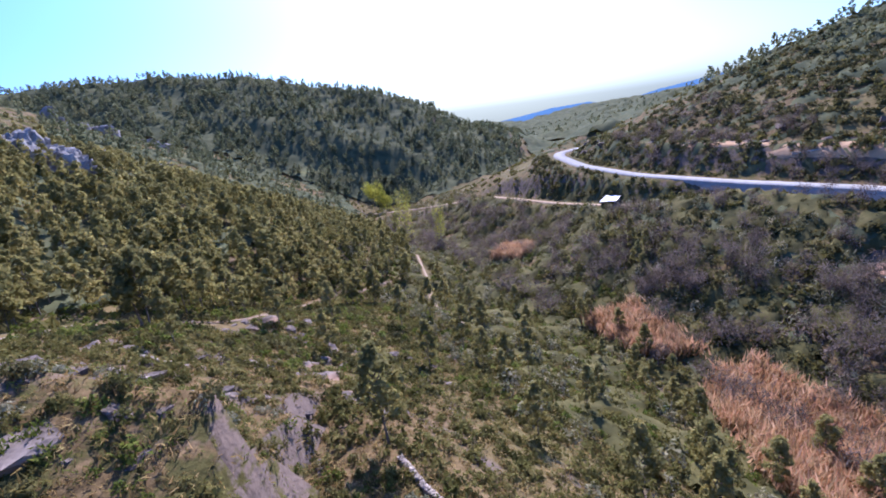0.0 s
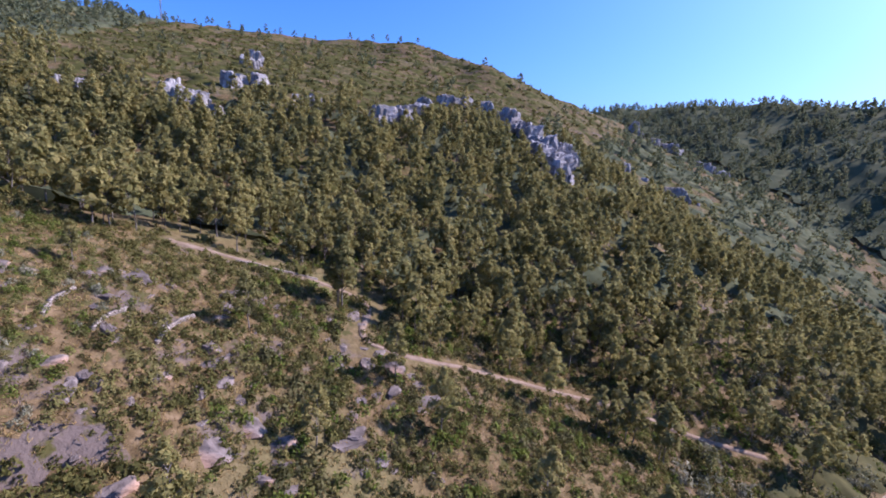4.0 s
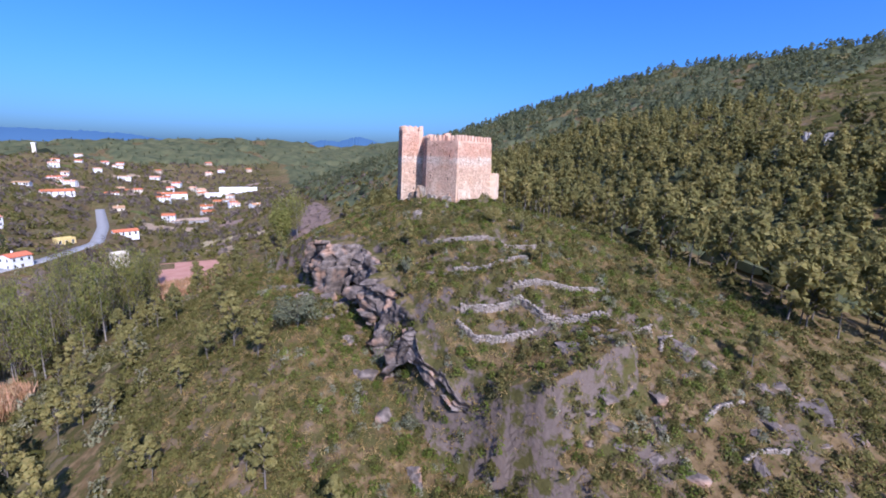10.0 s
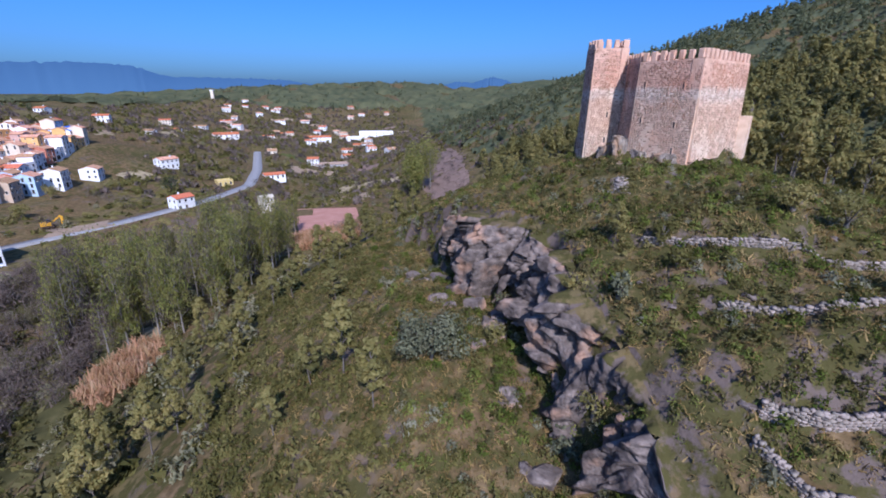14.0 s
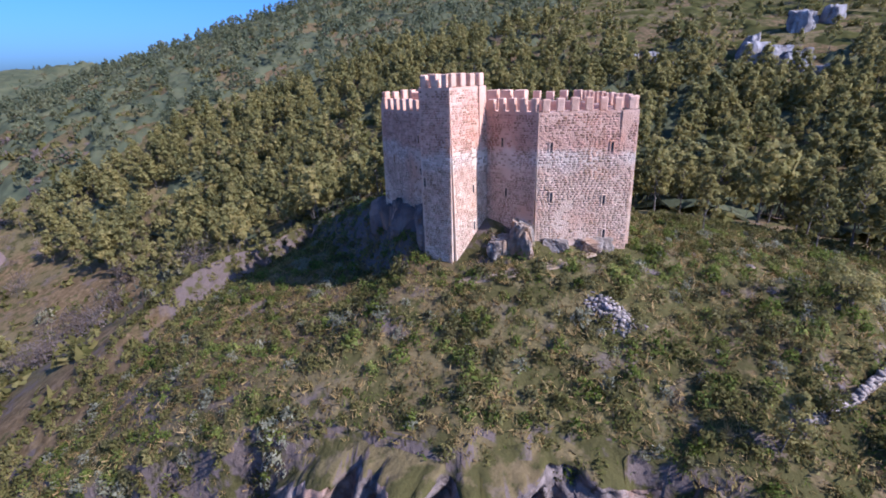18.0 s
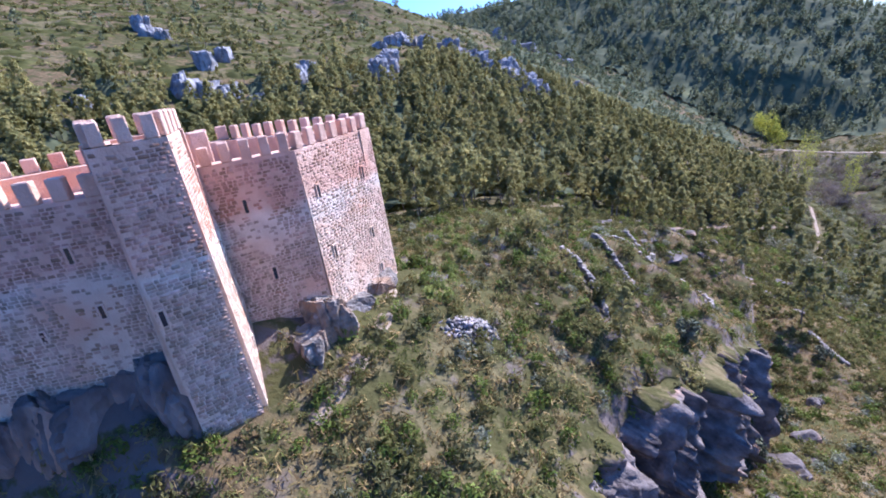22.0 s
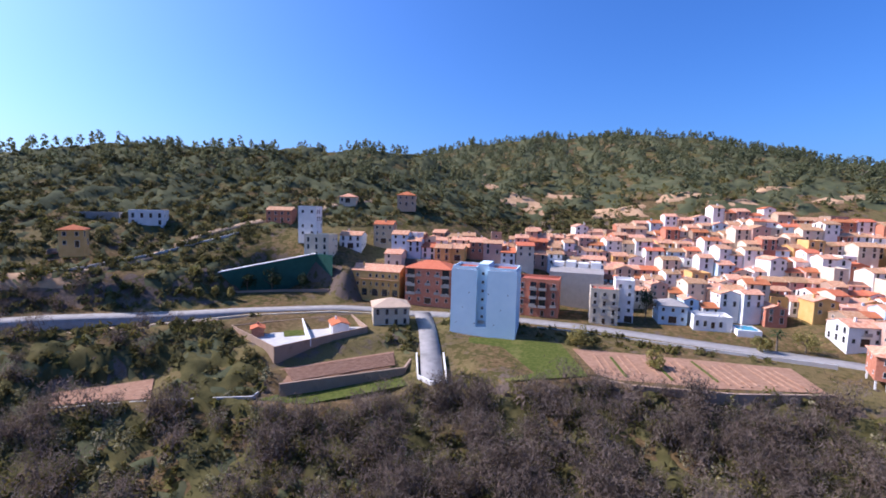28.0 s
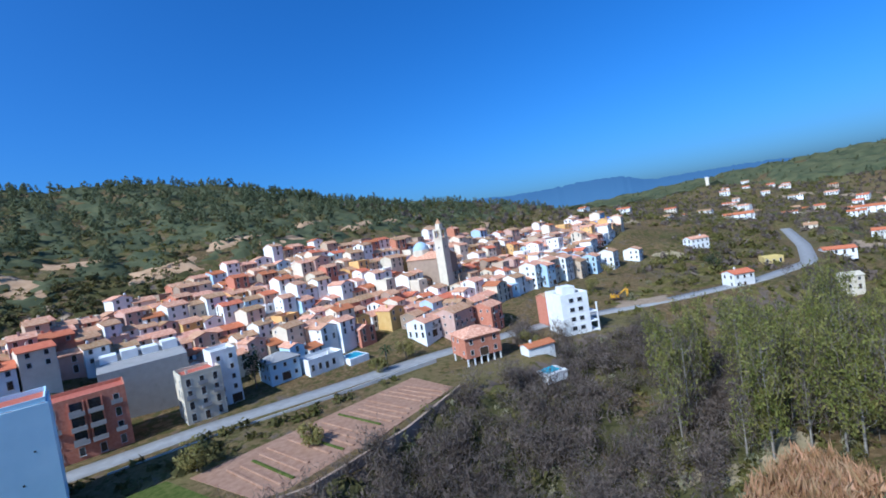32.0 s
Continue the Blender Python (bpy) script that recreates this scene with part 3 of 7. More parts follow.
def drape(name, line, half, mat, up, label, category, kind="structure", steps=3.0):
    """A strip of given half width laid along a line on the ground, with thickness."""
    pts = []
    for a, b in zip(line[:-1], line[1:]):
        n = max(1, int(math.hypot(b[0] - a[0], b[1] - a[1]) / steps))
        pts += [(a[0] + (b[0] - a[0]) * i / n, a[1] + (b[1] - a[1]) * i / n) for i in range(n)]
    pts.append(line[-1][:2])
    p = np.array(pts)
    for _ in range(6):
        p[1:-1] = 0.25 * p[:-2] + 0.5 * p[1:-1] + 0.25 * p[2:]
    d = np.gradient(p, axis=0)
    d /= np.maximum(np.hypot(d[:, 0], d[:, 1])[:, None], 1e-6)
    nrm = np.stack([d[:, 1], -d[:, 0]], 1)
    wob = 1 + 0.12 * np.sin(np.arange(len(p)) * 1.3) if half < 1.5 else np.ones(len(p))
    l, r = p - nrm * half * wob[:, None], p + nrm * half * wob[:, None]
    zl, zr, zm = gz(l[:, 0], l[:, 1]), gz(r[:, 0], r[:, 1]), gz(p[:, 0], p[:, 1])
    if half > 2:
        zl = zr = np.maximum(np.maximum(zl, zr), zm)
    k = len(p)
    v = np.concatenate([np.c_[l, zl + up], np.c_[p, np.maximum(zm, (zl + zr) / 2) + up * 1.05], np.c_[r, zr + up], np.c_[l, zl - (3.0 if half > 1.9 else 0.6)], np.c_[r, zr - (3.0 if half > 1.9 else 0.6)]])
    i = np.arange(k - 1)
    f = np.concatenate([np.stack([i, i + k, i + k + 1, i + 1], 1), np.stack([i + k, i + 2 * k, i + 2 * k + 1, i + k + 1], 1),
                        np.stack([i + 3 * k, i, i + 1, i + 3 * k + 1], 1), np.stack([i + 2 * k, i + 4 * k, i + 4 * k + 1, i + 2 * k + 1], 1)])
    return tagged(new(name, mesh_of(name, v, f, mat)), label, category, kind=kind)


def bed(name, poly, mat, label, category, up=0.12, z=None, kind="structure", thick=0.5):
    """A level or ground-following patch."""
    zs = [(gz(x, y) if z is None else z) + up for x, y in poly]
    return tagged(part(name, prism(poly, [min(zs) - thick] * len(poly), zs), mat), label, category, kind=kind)


def field(name, cx, cy, w, d, turn, mat, label, category="field", up=0.22, seed=0):
    """A patch of other ground cover lying on the slope, with uneven edges."""
    rng = np.random.RandomState(seed + 1)
    n = 12
    u, v = np.meshgrid(np.linspace(-1, 1, n), np.linspace(-1, 1, n))
    rim = np.maximum(np.abs(u), np.abs(v)) > 0.99
    x, y = u * w / 2 * (1 + 0.12 * np.sin(3 * v + seed)), v * d / 2 * (1 + 0.12 * np.sin(2 * u + seed))
    x, y = x + rng.normal(size=u.shape) * 0.02 * w, y + rng.normal(size=u.shape) * 0.02 * d
    c, s = math.cos(radians(turn)), math.sin(radians(turn))
    px, py = cx + x * c - y * s, cy + x * s + y * c
    pz = gz(px.ravel(), py.ravel()).reshape(px.shape) + np.where(rim, -0.3, up)
    i = np.arange(n * n).reshape(n, n)
    q = np.stack([i[:-1, :-1], i[:-1, 1:], i[1:, 1:], i[1:, :-1]], -1).reshape(-1, 4)
    return tagged(new(name, mesh_of(name, np.stack([px, py, pz], -1).reshape(-1, 3), q, mat, smooth=True)), label, category, kind="structure")

# ---- the castle ----
def banded(mat, bands):
    """Multiplies a material's colour by tints of the building stages: rows of height and tint, blurred by noise."""
    nt = mat.node_tree
    n, l = nt.nodes, nt.links
    bsdf = n["Principled BSDF"]
    old = bsdf.inputs["Base Color"].links[0].from_socket
    geo = n.new("ShaderNodeNewGeometry")
    split = n.new("ShaderNodeSeparateXYZ")
    l.new(geo.outputs["Position"], split.inputs[0])
    blur = n.new("ShaderNodeTexNoise")
    blur.inputs["Scale"].default_value, blur.inputs["Detail"].default_value = 0.5, 6
    l.new(geo.outputs["Position"], blur.inputs["Vector"])
    add = n.new("ShaderNodeMath")
    add.operation = "MULTIPLY_ADD"
    add.inputs[1].default_value = 2.2
    l.new(blur.outputs["Fac"], add.inputs[0])
    l.new(split.outputs["Z"], add.inputs[2])
    span = n.new("ShaderNodeMapRange")
    span.inputs["From Min"].default_value, span.inputs["From Max"].default_value = 0.0, 18.0
    l.new(add.outputs[0], span.inputs["Value"])
    ramp = n.new("ShaderNodeValToRGB")
    ramp.color_ramp.elements.remove(ramp.color_ramp.elements[1])
    for i, (z, c) in enumerate(bands):
        e = ramp.color_ramp.elements[0] if i == 0 else ramp.color_ramp.elements.new((z + 1.1) / 18.0)
        e.position, e.color = (z + 1.1) / 18.0, (*c, 1)
    l.new(span.outputs[0], ramp.inputs["Fac"])
    mix = n.new("ShaderNodeMix")
    mix.data_type, mix.blend_type = "RGBA", "MULTIPLY"
    mix.inputs[0].default_value = 1.0
    l.new(old, mix.inputs[6])
    l.new(ramp.outputs[0], mix.inputs[7])
    l.new(mix.outputs[2], bsdf.inputs["Base Color"])
    return mat


STAGES = [(0.5, (1.0, 0.94, 0.86)), (3.0, (1.0, 0.92, 0.83)), (5.0, (1.0, 0.86, 0.74)), (7.9, (1.0, 0.85, 0.74)), (8.7, (1.0, 0.96, 0.91)), (9.4, (1.0, 0.94, 0.89)), (10.0, (0.95, 0.71, 0.61)), (15.5, (0.98, 0.77, 0.68))]
M_STONE = banded(material("castle_stone", [(0.29, 0.205, 0.15), (0.41, 0.31, 0.24), (0.58, 0.465, 0.375)], 1.6, 0.95, 0.6, 6, spots=(0.22, (0.40, 0.255, 0.16), 0.52, 0.7), island=0.26, bump_scale=8, coords="World"), STAGES)
M_MORTAR = banded(material("pink_lime_mortar", [(0.54, 0.425, 0.325), (0.63, 0.515, 0.405), (0.72, 0.61, 0.495)], 0.9, 0.95, 0.6, 8, spots=(0.2, (0.60, 0.40, 0.29), 0.54, 0.68), bump_scale=7, coords="World"), STAGES)
castle = root("castle", pose(0, 0, 0), "restored pink rubble stone castle with merlons on a rocky spur", "castle")
T_F, T_R, T_B, T_L = (0.2, 0.0), (4.2, -1.7), (5.3, 2.4), (0.6, 2.9)
C_M, C_R, C_SE, C_NE, C_NW, C_T = (2.7, -6.6), (5.6, -13.9), (17.0, -8.4), (20.0, 8.0), (7.9, 11.0), (2.3, 2.5)


def toward(a, b, k):
    return a[0] + (b[0] - a[0]) * k, a[1] + (b[1] - a[1]) * k


def wall_run(a, b, z0, z1, thick, batter, name):
    """One stretch of wall; its outer face runs from a to b with the castle's inside to the left, leaning in by batter."""
    dx, dy = b[0] - a[0], b[1] - a[1]
    n = math.hypot(dx, dy)
    ix, iy = -dy / n, dx / n
    bm = bmesh.new()
    v = [bm.verts.new(p) for p in ((a[0] - ix * batter, a[1] - iy * batter, z0), (b[0] - ix * batter, b[1] - iy * batter, z0), (b[0], b[1], z1), (a[0], a[1], z1),
                                   (a[0] + ix * thick, a[1] + iy * thick, z0), (b[0] + ix * thick, b[1] + iy * thick, z0), (b[0] + ix * thick, b[1] + iy * thick, z1), (a[0] + ix * thick, a[1] + iy * thick, z1))]
    for f in ((0, 1, 2, 3), (5, 4, 7, 6), (3, 2, 6, 7), (1, 0, 4, 5), (1, 5, 6, 2), (4, 0, 3, 7)):
        bm.faces.new([v[i] for i in f])
    bmesh.ops.recalc_face_normals(bm, faces=bm.faces)
    return part(name, bm, M_MORTAR, castle)


def merlons(a, b, z, count, high, wide, thick, parent, start=0.0):
    dx, dy = b[0] - a[0], b[1] - a[1]
    n = math.hypot(dx, dy)
    turn = math.atan2(dy, dx)
    bm = box(bmesh.new(), -wide / 2, 0, 0, wide / 2, thick, high, 0.05)
    for vtx in bm.verts:
        if vtx.co.z > high * 0.6:
            vtx.co.z += 0.12 * (0.5 - abs(vtx.co.y - thick / 2) / thick)
    me = bpy.data.meshes.new("merlon")
    bm.to_mesh(me)
    bm.free()
    me.materials.append(M_MORTAR)
    for i in range(count):
        k = (i + 0.5) / count
        x, y = a[0] + dx * k, a[1] + dy * k
        shared("merlon", me, parent, Matrix.Translation((x, y, z)) @ Matrix.Rotation(turn, 4, "Z") @ Matrix.Diagonal((1, 1, random.uniform(0.93, 1.07), 1)))


# the outer faces, counter-clockwise from above: start, end, foot, top, merlons
OUTER = [(T_F, T_R, -1.5, 14.9, 4, "tower_wall"), (T_R, T_B, 8.0, 14.9, 4, "tower_wall"), (T_B, T_L, -1.5, 14.9, 4, "tower_wall"), (T_L, T_F, -1.5, 14.9, 3, "tower_wall"),
         (T_R, C_M, 0.0, 12.8, 5, "curtain_wall"), (C_M, C_R, 0.0, 12.8, 7, "curtain_wall"), (C_R, C_SE, 1.5, 12.8, 11, "curtain_wall"), (C_SE, C_NE, 2.0, 12.8, 11, "curtain_wall"),
         (C_NE, C_NW, 2.0, 13.4, 9, "curtain_wall"), (C_NW, C_T, 2.6, 12.8, 8, "curtain_wall")]
for a, b, z0, z1, count, name in OUTER:
    tower = name == "tower_wall"
    w = wall_run(a, b, z0, z1, 1.0 if tower else 1.3, 0.35 if z0 < 5 else 0.0, name)
    run = math.hypot(b[0] - a[0], b[1] - a[1]) / count
    merlons(a, b, z1, count, 1.0, run * 0.54, 0.45, castle)
# stepped inner parapets, wall walk and the tower's platform
part("wall_walk", prism([toward(T_R, C_SE, 0.02), C_M, C_R, C_SE, C_NE, C_NW, C_T], 10.6, 11.2), M_MORTAR, castle, "stone wall walk behind the merlons")
part("tower_platform", prism([T_F, T_R, T_B, T_L], 13.2, 13.6), M_MORTAR, castle)
for i, (x, y) in enumerate(((12.5, 9.0), (14.0, 8.6), (15.5, 8.2), (11.2, 8.2), (10.4, 7.0))):
    part("inner_parapet", box(bmesh.new(), x - 0.7, y - 0.4, 11.0, x + 0.7, y + 0.4, 14.2 + 0.55 * (i % 3), 0.05), M_MORTAR, castle)
for x, y in ((9.0, -3.5), (9.6, -2.0), (10.2, -0.5)):
    part("inner_parapet", box(bmesh.new(), x - 0.5, y - 0.5, 11.0, x + 0.5, y + 0.5, 14.3, 0.05), M_MORTAR, castle)
part("outwork_wall", prism([(16.6, -8.6), (17.6, -9.6), (19.6, -8.0), (18.4, -6.6)], 1.0, 6.4), M_MORTAR, castle, "low stub of wall at the foot")


def stones_on(a, b, z0, z1, batter, rng, zfull, wide=0.26, high=0.145):
    """Boxes of rubble in courses over one outer face; thinner cover above zfull, where plaster hides them. Returns lists of 8 corners."""
    dx, dy = b[0] - a[0], b[1] - a[1]
    n = math.hypot(dx, dy)
    ux, uy = dx / n, dy / n
    ox, oy = uy, -ux
    out = []
    z = z0 + 0.1
    while z < z1 - 0.2:
        h = high * rng.uniform(0.8, 1.2)
        s = 0.05 + rng.uniform(0, 0.2)
        while s < n - 0.15:
            w = wide * rng.uniform(0.6, 1.6)
            e = min(s + w, n - 0.04)
            keep = 0.95 if z < zfull else 0.8
            patch = noise.noise(Vector(((a[0] + ux * s) * 0.3, (a[1] + uy * s) * 0.3, z * 0.16)))
            if rng.uniform() < keep - 0.6 * (patch > 0.27) and e - s > 0.1:
                lean = batter * (1 - (z - z0) / (z1 - z0))
                p = rng.uniform(0.003, 0.014) + lean
                q = rng.uniform(-0.03, 0.03)
                r = []
                for k, zz in ((s, z), (e, z + q), (e - rng.uniform(0, 0.05), z + h), (s + rng.uniform(0, 0.05), z + h - q)):
                    r.append((a[0] + ux * k + ox * p, a[1] + uy * k + oy * p, zz))
                for k, zz in ((s - 0.02, z - 0.02), (e + 0.02, z - 0.02), (e + 0.02, z + h + 0.02), (s - 0.02, z + h + 0.02)):
                    r.append((a[0] + ux * k + ox * (lean - 0.03), a[1] + uy * k + oy * (lean - 0.03), zz))
                out.append(r)
            s = e + rng.uniform(0.04, 0.09)
        z += h + 0.045
    return out


BOX_FACES = np.array([(0, 1, 2, 3), (4, 5, 1, 0), (5, 6, 2, 1), (6, 7, 3, 2), (7, 4, 0, 3)])
_rng = np.random.RandomState(4)
_stones = []
for a, b, z0, z1, count, name in OUTER:
    if z0 < 5 and not (a == C_SE or a == C_NE):
        full = 8.6 if name == "tower_wall" else 7.6
        _stones += stones_on(a, b, max(z0, -0.6), z1 - 0.1, 0.35, _rng, full)
_near = [s for s in _stones if 4.0 < s[0][2] < 9.0 and s[0][1] < 1.0 and s[0][1] > -1.6][:280]
_ids = {id(s) for s in _near}
_rest = np.array([s for s in _stones if id(s) not in _ids])
_f = (BOX_FACES[None] + 8 * np.arange(len(_rest))[:, None, None]).reshape(-1, 4)
_ob = shared("rubble_facing", mesh_of("rubble_facing", _rest.reshape(-1, 3), _f, M_STONE), castle)
tagged(_ob, "coursed rubble facing stones in pink mortar", kind="stuff")
for s in _near:
    shared("stone", mesh_of("stone", np.array(s), BOX_FACES, M_STONE), castle)
# arrow slits: a pale frame, and a dark box as the slot's shade
for a, b, k, z in ((T_F, T_R, 0.55, 6.4), (T_F, T_R, 0.55, 3.0), (T_R, C_M, 0.35, 10.3), (T_R, C_M, 0.45, 6.0), (C_M, C_R, 0.14, 10.1), (C_M, C_R, 0.76, 10.0), (C_M, C_R, 0.16, 6.0), (C_M, C_R, 0.72, 5.6), (C_M, C_R, 0.75, 2.6),
                   (T_L, T_F, 0.1, 7.2), (C_NW, C_T, 0.25, 8.0), (C_NW, C_T, 0.5, 6.6), (C_NW, C_T, 0.75, 10.4), (C_NW, C_T, 0.78, 7.4), (C_R, C_SE, 0.3, 9.6), (C_R, C_SE, 0.6, 9.4)):
    x, y = toward(a, b, k)
    turn = math.atan2(b[1] - a[1], b[0] - a[0])
    lean = 0.35 * (1 - z / 13)
    bm = box(bmesh.new(), -0.2, -0.06 - lean, z - 0.42, -0.1, 0.1, z + 0.42, 0.01)
    box(bm, 0.1, -0.06 - lean, z - 0.42, 0.2, 0.1, z + 0.42, 0.01)
    box(bm, -0.2, -0.06 - lean, z + 0.36, 0.2, 0.1, z + 0.46, 0.01)
    slit = part("arrow_slit", bm, M_MORTAR, castle, "", Matrix.Translation((x, y, 0)) @ Matrix.Rotation(turn, 4, "Z"))
    part("slot_shade", box(bmesh.new(), -0.1, -0.045 - lean, z - 0.4, 0.1, 0.05, z + 0.36), M_GLASS, slit)

# ---- rocks and dry stone walls ----
def rock_mesh(seed, upright=0.0, cuts=3):
    """An angular limestone block about 2 m across, split by flat joints; upright ones have steep faces."""
    rng = np.random.RandomState(seed + 900)
    bm = bmesh.new()
    bmesh.ops.create_icosphere(bm, subdivisions=cuts + 1, radius=1.25)
    off = Vector((seed * 7.3, seed * 3.1, seed * 1.7))
    planes = []
    for _ in range(16):
        n = Vector(rng.normal(size=3))
        if upright:
            n.z *= 0.35
        planes.append((n.normalized(), rng.uniform(0.62, 0.98)))
    planes.append((Vector((rng.uniform(-0.2, 0.2), rng.uniform(-0.2, 0.2), 1)).normalized(), 0.85))
    for v in bm.verts:
        p = v.co.copy()
        for n, d in planes:
            over = p.dot(n) - d
            if over > 0:
                p -= n * over
        q = Vector((p.x * 2.4, p.y * 2.4, p.z * (0.7 if upright else 2.0)))
        d = 0.10 * noise.noise(q + off) + 0.07 * (abs(noise.noise(q * 2.3 + off)) - 0.3) + 0.035 * noise.noise(p * 9 + off)
        if upright:
            d -= upright * max(0.0, 0.16 - abs(noise.noise(Vector((p.x * 1.7, p.y * 1.7, p.z * 0.25)) + off))) * 1.6
        v.co = p * (1 + d)
    me = bpy.data.meshes.new("rock")
    bm.to_mesh(me)
    bm.free()
    me.materials.append(M_ROCK)
    return me


ROCKS = [rock_mesh(i, 0.0, 2) for i in range(7)]
BOULDERS = [rock_mesh(60 + i, 0.6, 4) for i in range(3)]
CRAGS = [rock_mesh(20 + i, 1.0) for i in range(4)]
PALE_CRAGS = [rock_mesh(40 + i, 1.0) for i in range(6)]
for me in PALE_CRAGS:
    me.materials[0] = M_CRAG
for me in BOULDERS:
    me.materials[0] = M_BOULDER


def set_rock(me, x, y, z, sx, sy, sz, turn, name="rock_outcrop", label="weathered grey limestone outcrop in the scrub", group="rocks on the hillside"):
    ob = new(name, me)
    ob.matrix_basis = Matrix.Translation((x, y, z)) @ Matrix.Rotation(turn, 4, "Z") @ Matrix.Diagonal((sx, sy, sz, 1))
    return tagged(ob, label, "rock", group)


_r = random.Random(5)


def cliff_face(line, name, label, drop=9.6, seed=0.0):
    """One continuous rock face below a brink line: broad buttresses, deep alcoves and cracked blocks, tucked into the turf at its top."""
    p = np.array(line, float)
    run = np.r_[0, np.cumsum(np.hypot(*np.diff(p[:, :2], axis=0).T))]
    s = np.arange(0, run[-1], 0.27)
    x, y, z = (np.interp(s, run, p[:, i]) for i in range(3))
    for _ in range(12):
        x[1:-1], y[1:-1] = (q[:-2] * 0.25 + q[1:-1] * 0.5 + q[2:] * 0.25 for q in (x, y))
    dx, dy = np.gradient(x), np.gradient(y)
    for _ in range(30):
        dx[1:-1], dy[1:-1] = (q[:-2] * 0.25 + q[1:-1] * 0.5 + q[2:] * 0.25 for q in (dx, dy))
    n = np.hypot(dx, dy)
    ox, oy = dy / n, -dx / n
    taper = np.clip(np.minimum((s + 1) / 5, (run[-1] - s) / 15), 0.06, 1)
    rows = []
    levels = np.r_[-0.34, -0.2, -0.1, np.linspace(-0.02, 1.15, 52)]
    for v in levels:
        ring = []
        for i in range(len(s)):
            u = s[i] + seed
            mass = noise.noise(Vector((u * 0.15, 0.3 * v, 3.0)))
            tall = taper[i] * (0.78 + 0.5 * noise.noise(Vector((u * 0.11, 5.0, 1.0))))
            h = drop * tall
            lean = u + 0.9 * v * h * 0.18
            alcove = min(1.0, max(0.0, (0.2 - abs(noise.noise(Vector((u * 0.15 + 0.3 * v + 0.3 * mass, v * 0.7, 9.0))))) * 9.0))
            crack = max(0.0, 0.10 - abs(noise.noise(Vector((lean * 0.33, v * 0.9, 4.0))))) * 6
            near, cells = noise.voronoi(Vector((lean * 0.34 + 0.6 * mass, v * 2.1 + 0.5 * noise.noise(Vector((u * 0.4, v * 3, 2))), 0.5)))
            near2, cells2 = noise.voronoi(Vector((lean * 0.95, v * 6.0, 0.5)))
            blocks = 0.75 * noise.cell(cells[0] * 17.3) - 5 * max(0.0, 0.07 - (near[1] - near[0])) + 0.32 * noise.cell(cells2[0] * 23.1)
            tilt = (lean * 0.34 + 0.6 * mass - cells[0].x) * 5.0 * (noise.cell(cells[0] * 31.7) - 0.2) + (v * 2.1 - cells[0].y) * 2.4 * (noise.cell(cells[0] * 11.9) - 0.3)
            split = max(0.0, 0.13 - abs(noise.noise(Vector((lean * 0.75, v * 2.6, 14.0))))) * 5.0
            grain = 0.55 * noise.noise(Vector((u * 0.8, v * 5.0, 1.0))) + 0.3 * noise.noise(Vector((u * 2.1, v * 12.0, 5.0))) + 0.16 * noise.noise(Vector((u * 5.0, v * 28.0, 2.0)))
            ledge = 0.7 * noise.cell(Vector((u * 0.05, v * 4.0 + 0.3 * u * 0.2, 4.0)))
            amount = min(1.0, max(0.0, v + 0.07) * 9) * tall
            out = 0.6 + 1.5 * max(v, 0) * tall + amount * (3.6 * (1 - alcove) * (0.8 + 0.7 * mass) + 0.8 * ledge - crack + 0.8 * blocks + 0.75 * tilt - 0.6 * split + 0.45 * grain)
            if v < 0:
                out = 0.7 + v * 10 * (0.7 + 0.5 * mass) - 1.2 * alcove * max(0.0, 1 + 5 * v)
            px, py = x[i] + ox[i] * out, y[i] + oy[i] * out
            brink = z[i] - 0.3 + 0.9 * noise.noise(Vector((u * 0.22, 7.0, 0))) + 0.4 * grain + 0.3 * noise.cell(Vector((u * 0.3, 2.0, 0))) - 0.4 * alcove - 0.5 * crack - 2.2 * (1 - taper[i])
            pz = brink - h * v if v >= 0 else (max(gz(px, py) + 0.06, z[i] - 0.45 - 2.2 * (1 - taper[i]) + 0.34 * max(0.0, -out)) if v > -0.3 else gz(px, py) - 0.3)
            ring.append((px, py, min(pz, brink + 1.2) if v >= 0 else pz))
        rows.append(ring)
    k = len(s)
    f = np.arange((len(levels) - 1) * k).reshape(-1, k)[:, :-1].ravel()
    quads = np.stack([f, f + k, f + k + 1, f + 1], 1)
    return tagged(new(name, mesh_of(name, np.array(rows).reshape(-1, 3), quads, [M_ROCK, M_GROUND], (f < 5 * k).astype(int))), label, "cliff")


cliff_face(CLIFF, "cliff", "steep fluted grey and rust limestone cliff below the castle")
cliff_face(OUTCROP, "low_cliff", "low broken limestone face on the slope below the tower", 4.6, 61.0)
for a, b in zip(CLIFF[:-1], CLIFF[1:]):
    way = math.atan2(b[1] - a[1], b[0] - a[0])
    for i in range(max(2, int(math.hypot(b[0] - a[0], b[1] - a[1]) / 2.4))):
        k, far_out, q = _r.random(), _r.uniform(5.0, 9.5), _r.uniform(0.4, 1.5)
        x, y = a[0] + (b[0] - a[0]) * k + math.sin(way) * far_out, a[1] + (b[1] - a[1]) * k - math.cos(way) * far_out
        set_rock(_r.choice(ROCKS), x, y, gz(x, y), q * 1.2, q, q * _r.uniform(0.6, 1.1), _r.uniform(0, 6), "fallen_rock", "fallen limestone block at the cliff's foot", "rocks below the cliff")
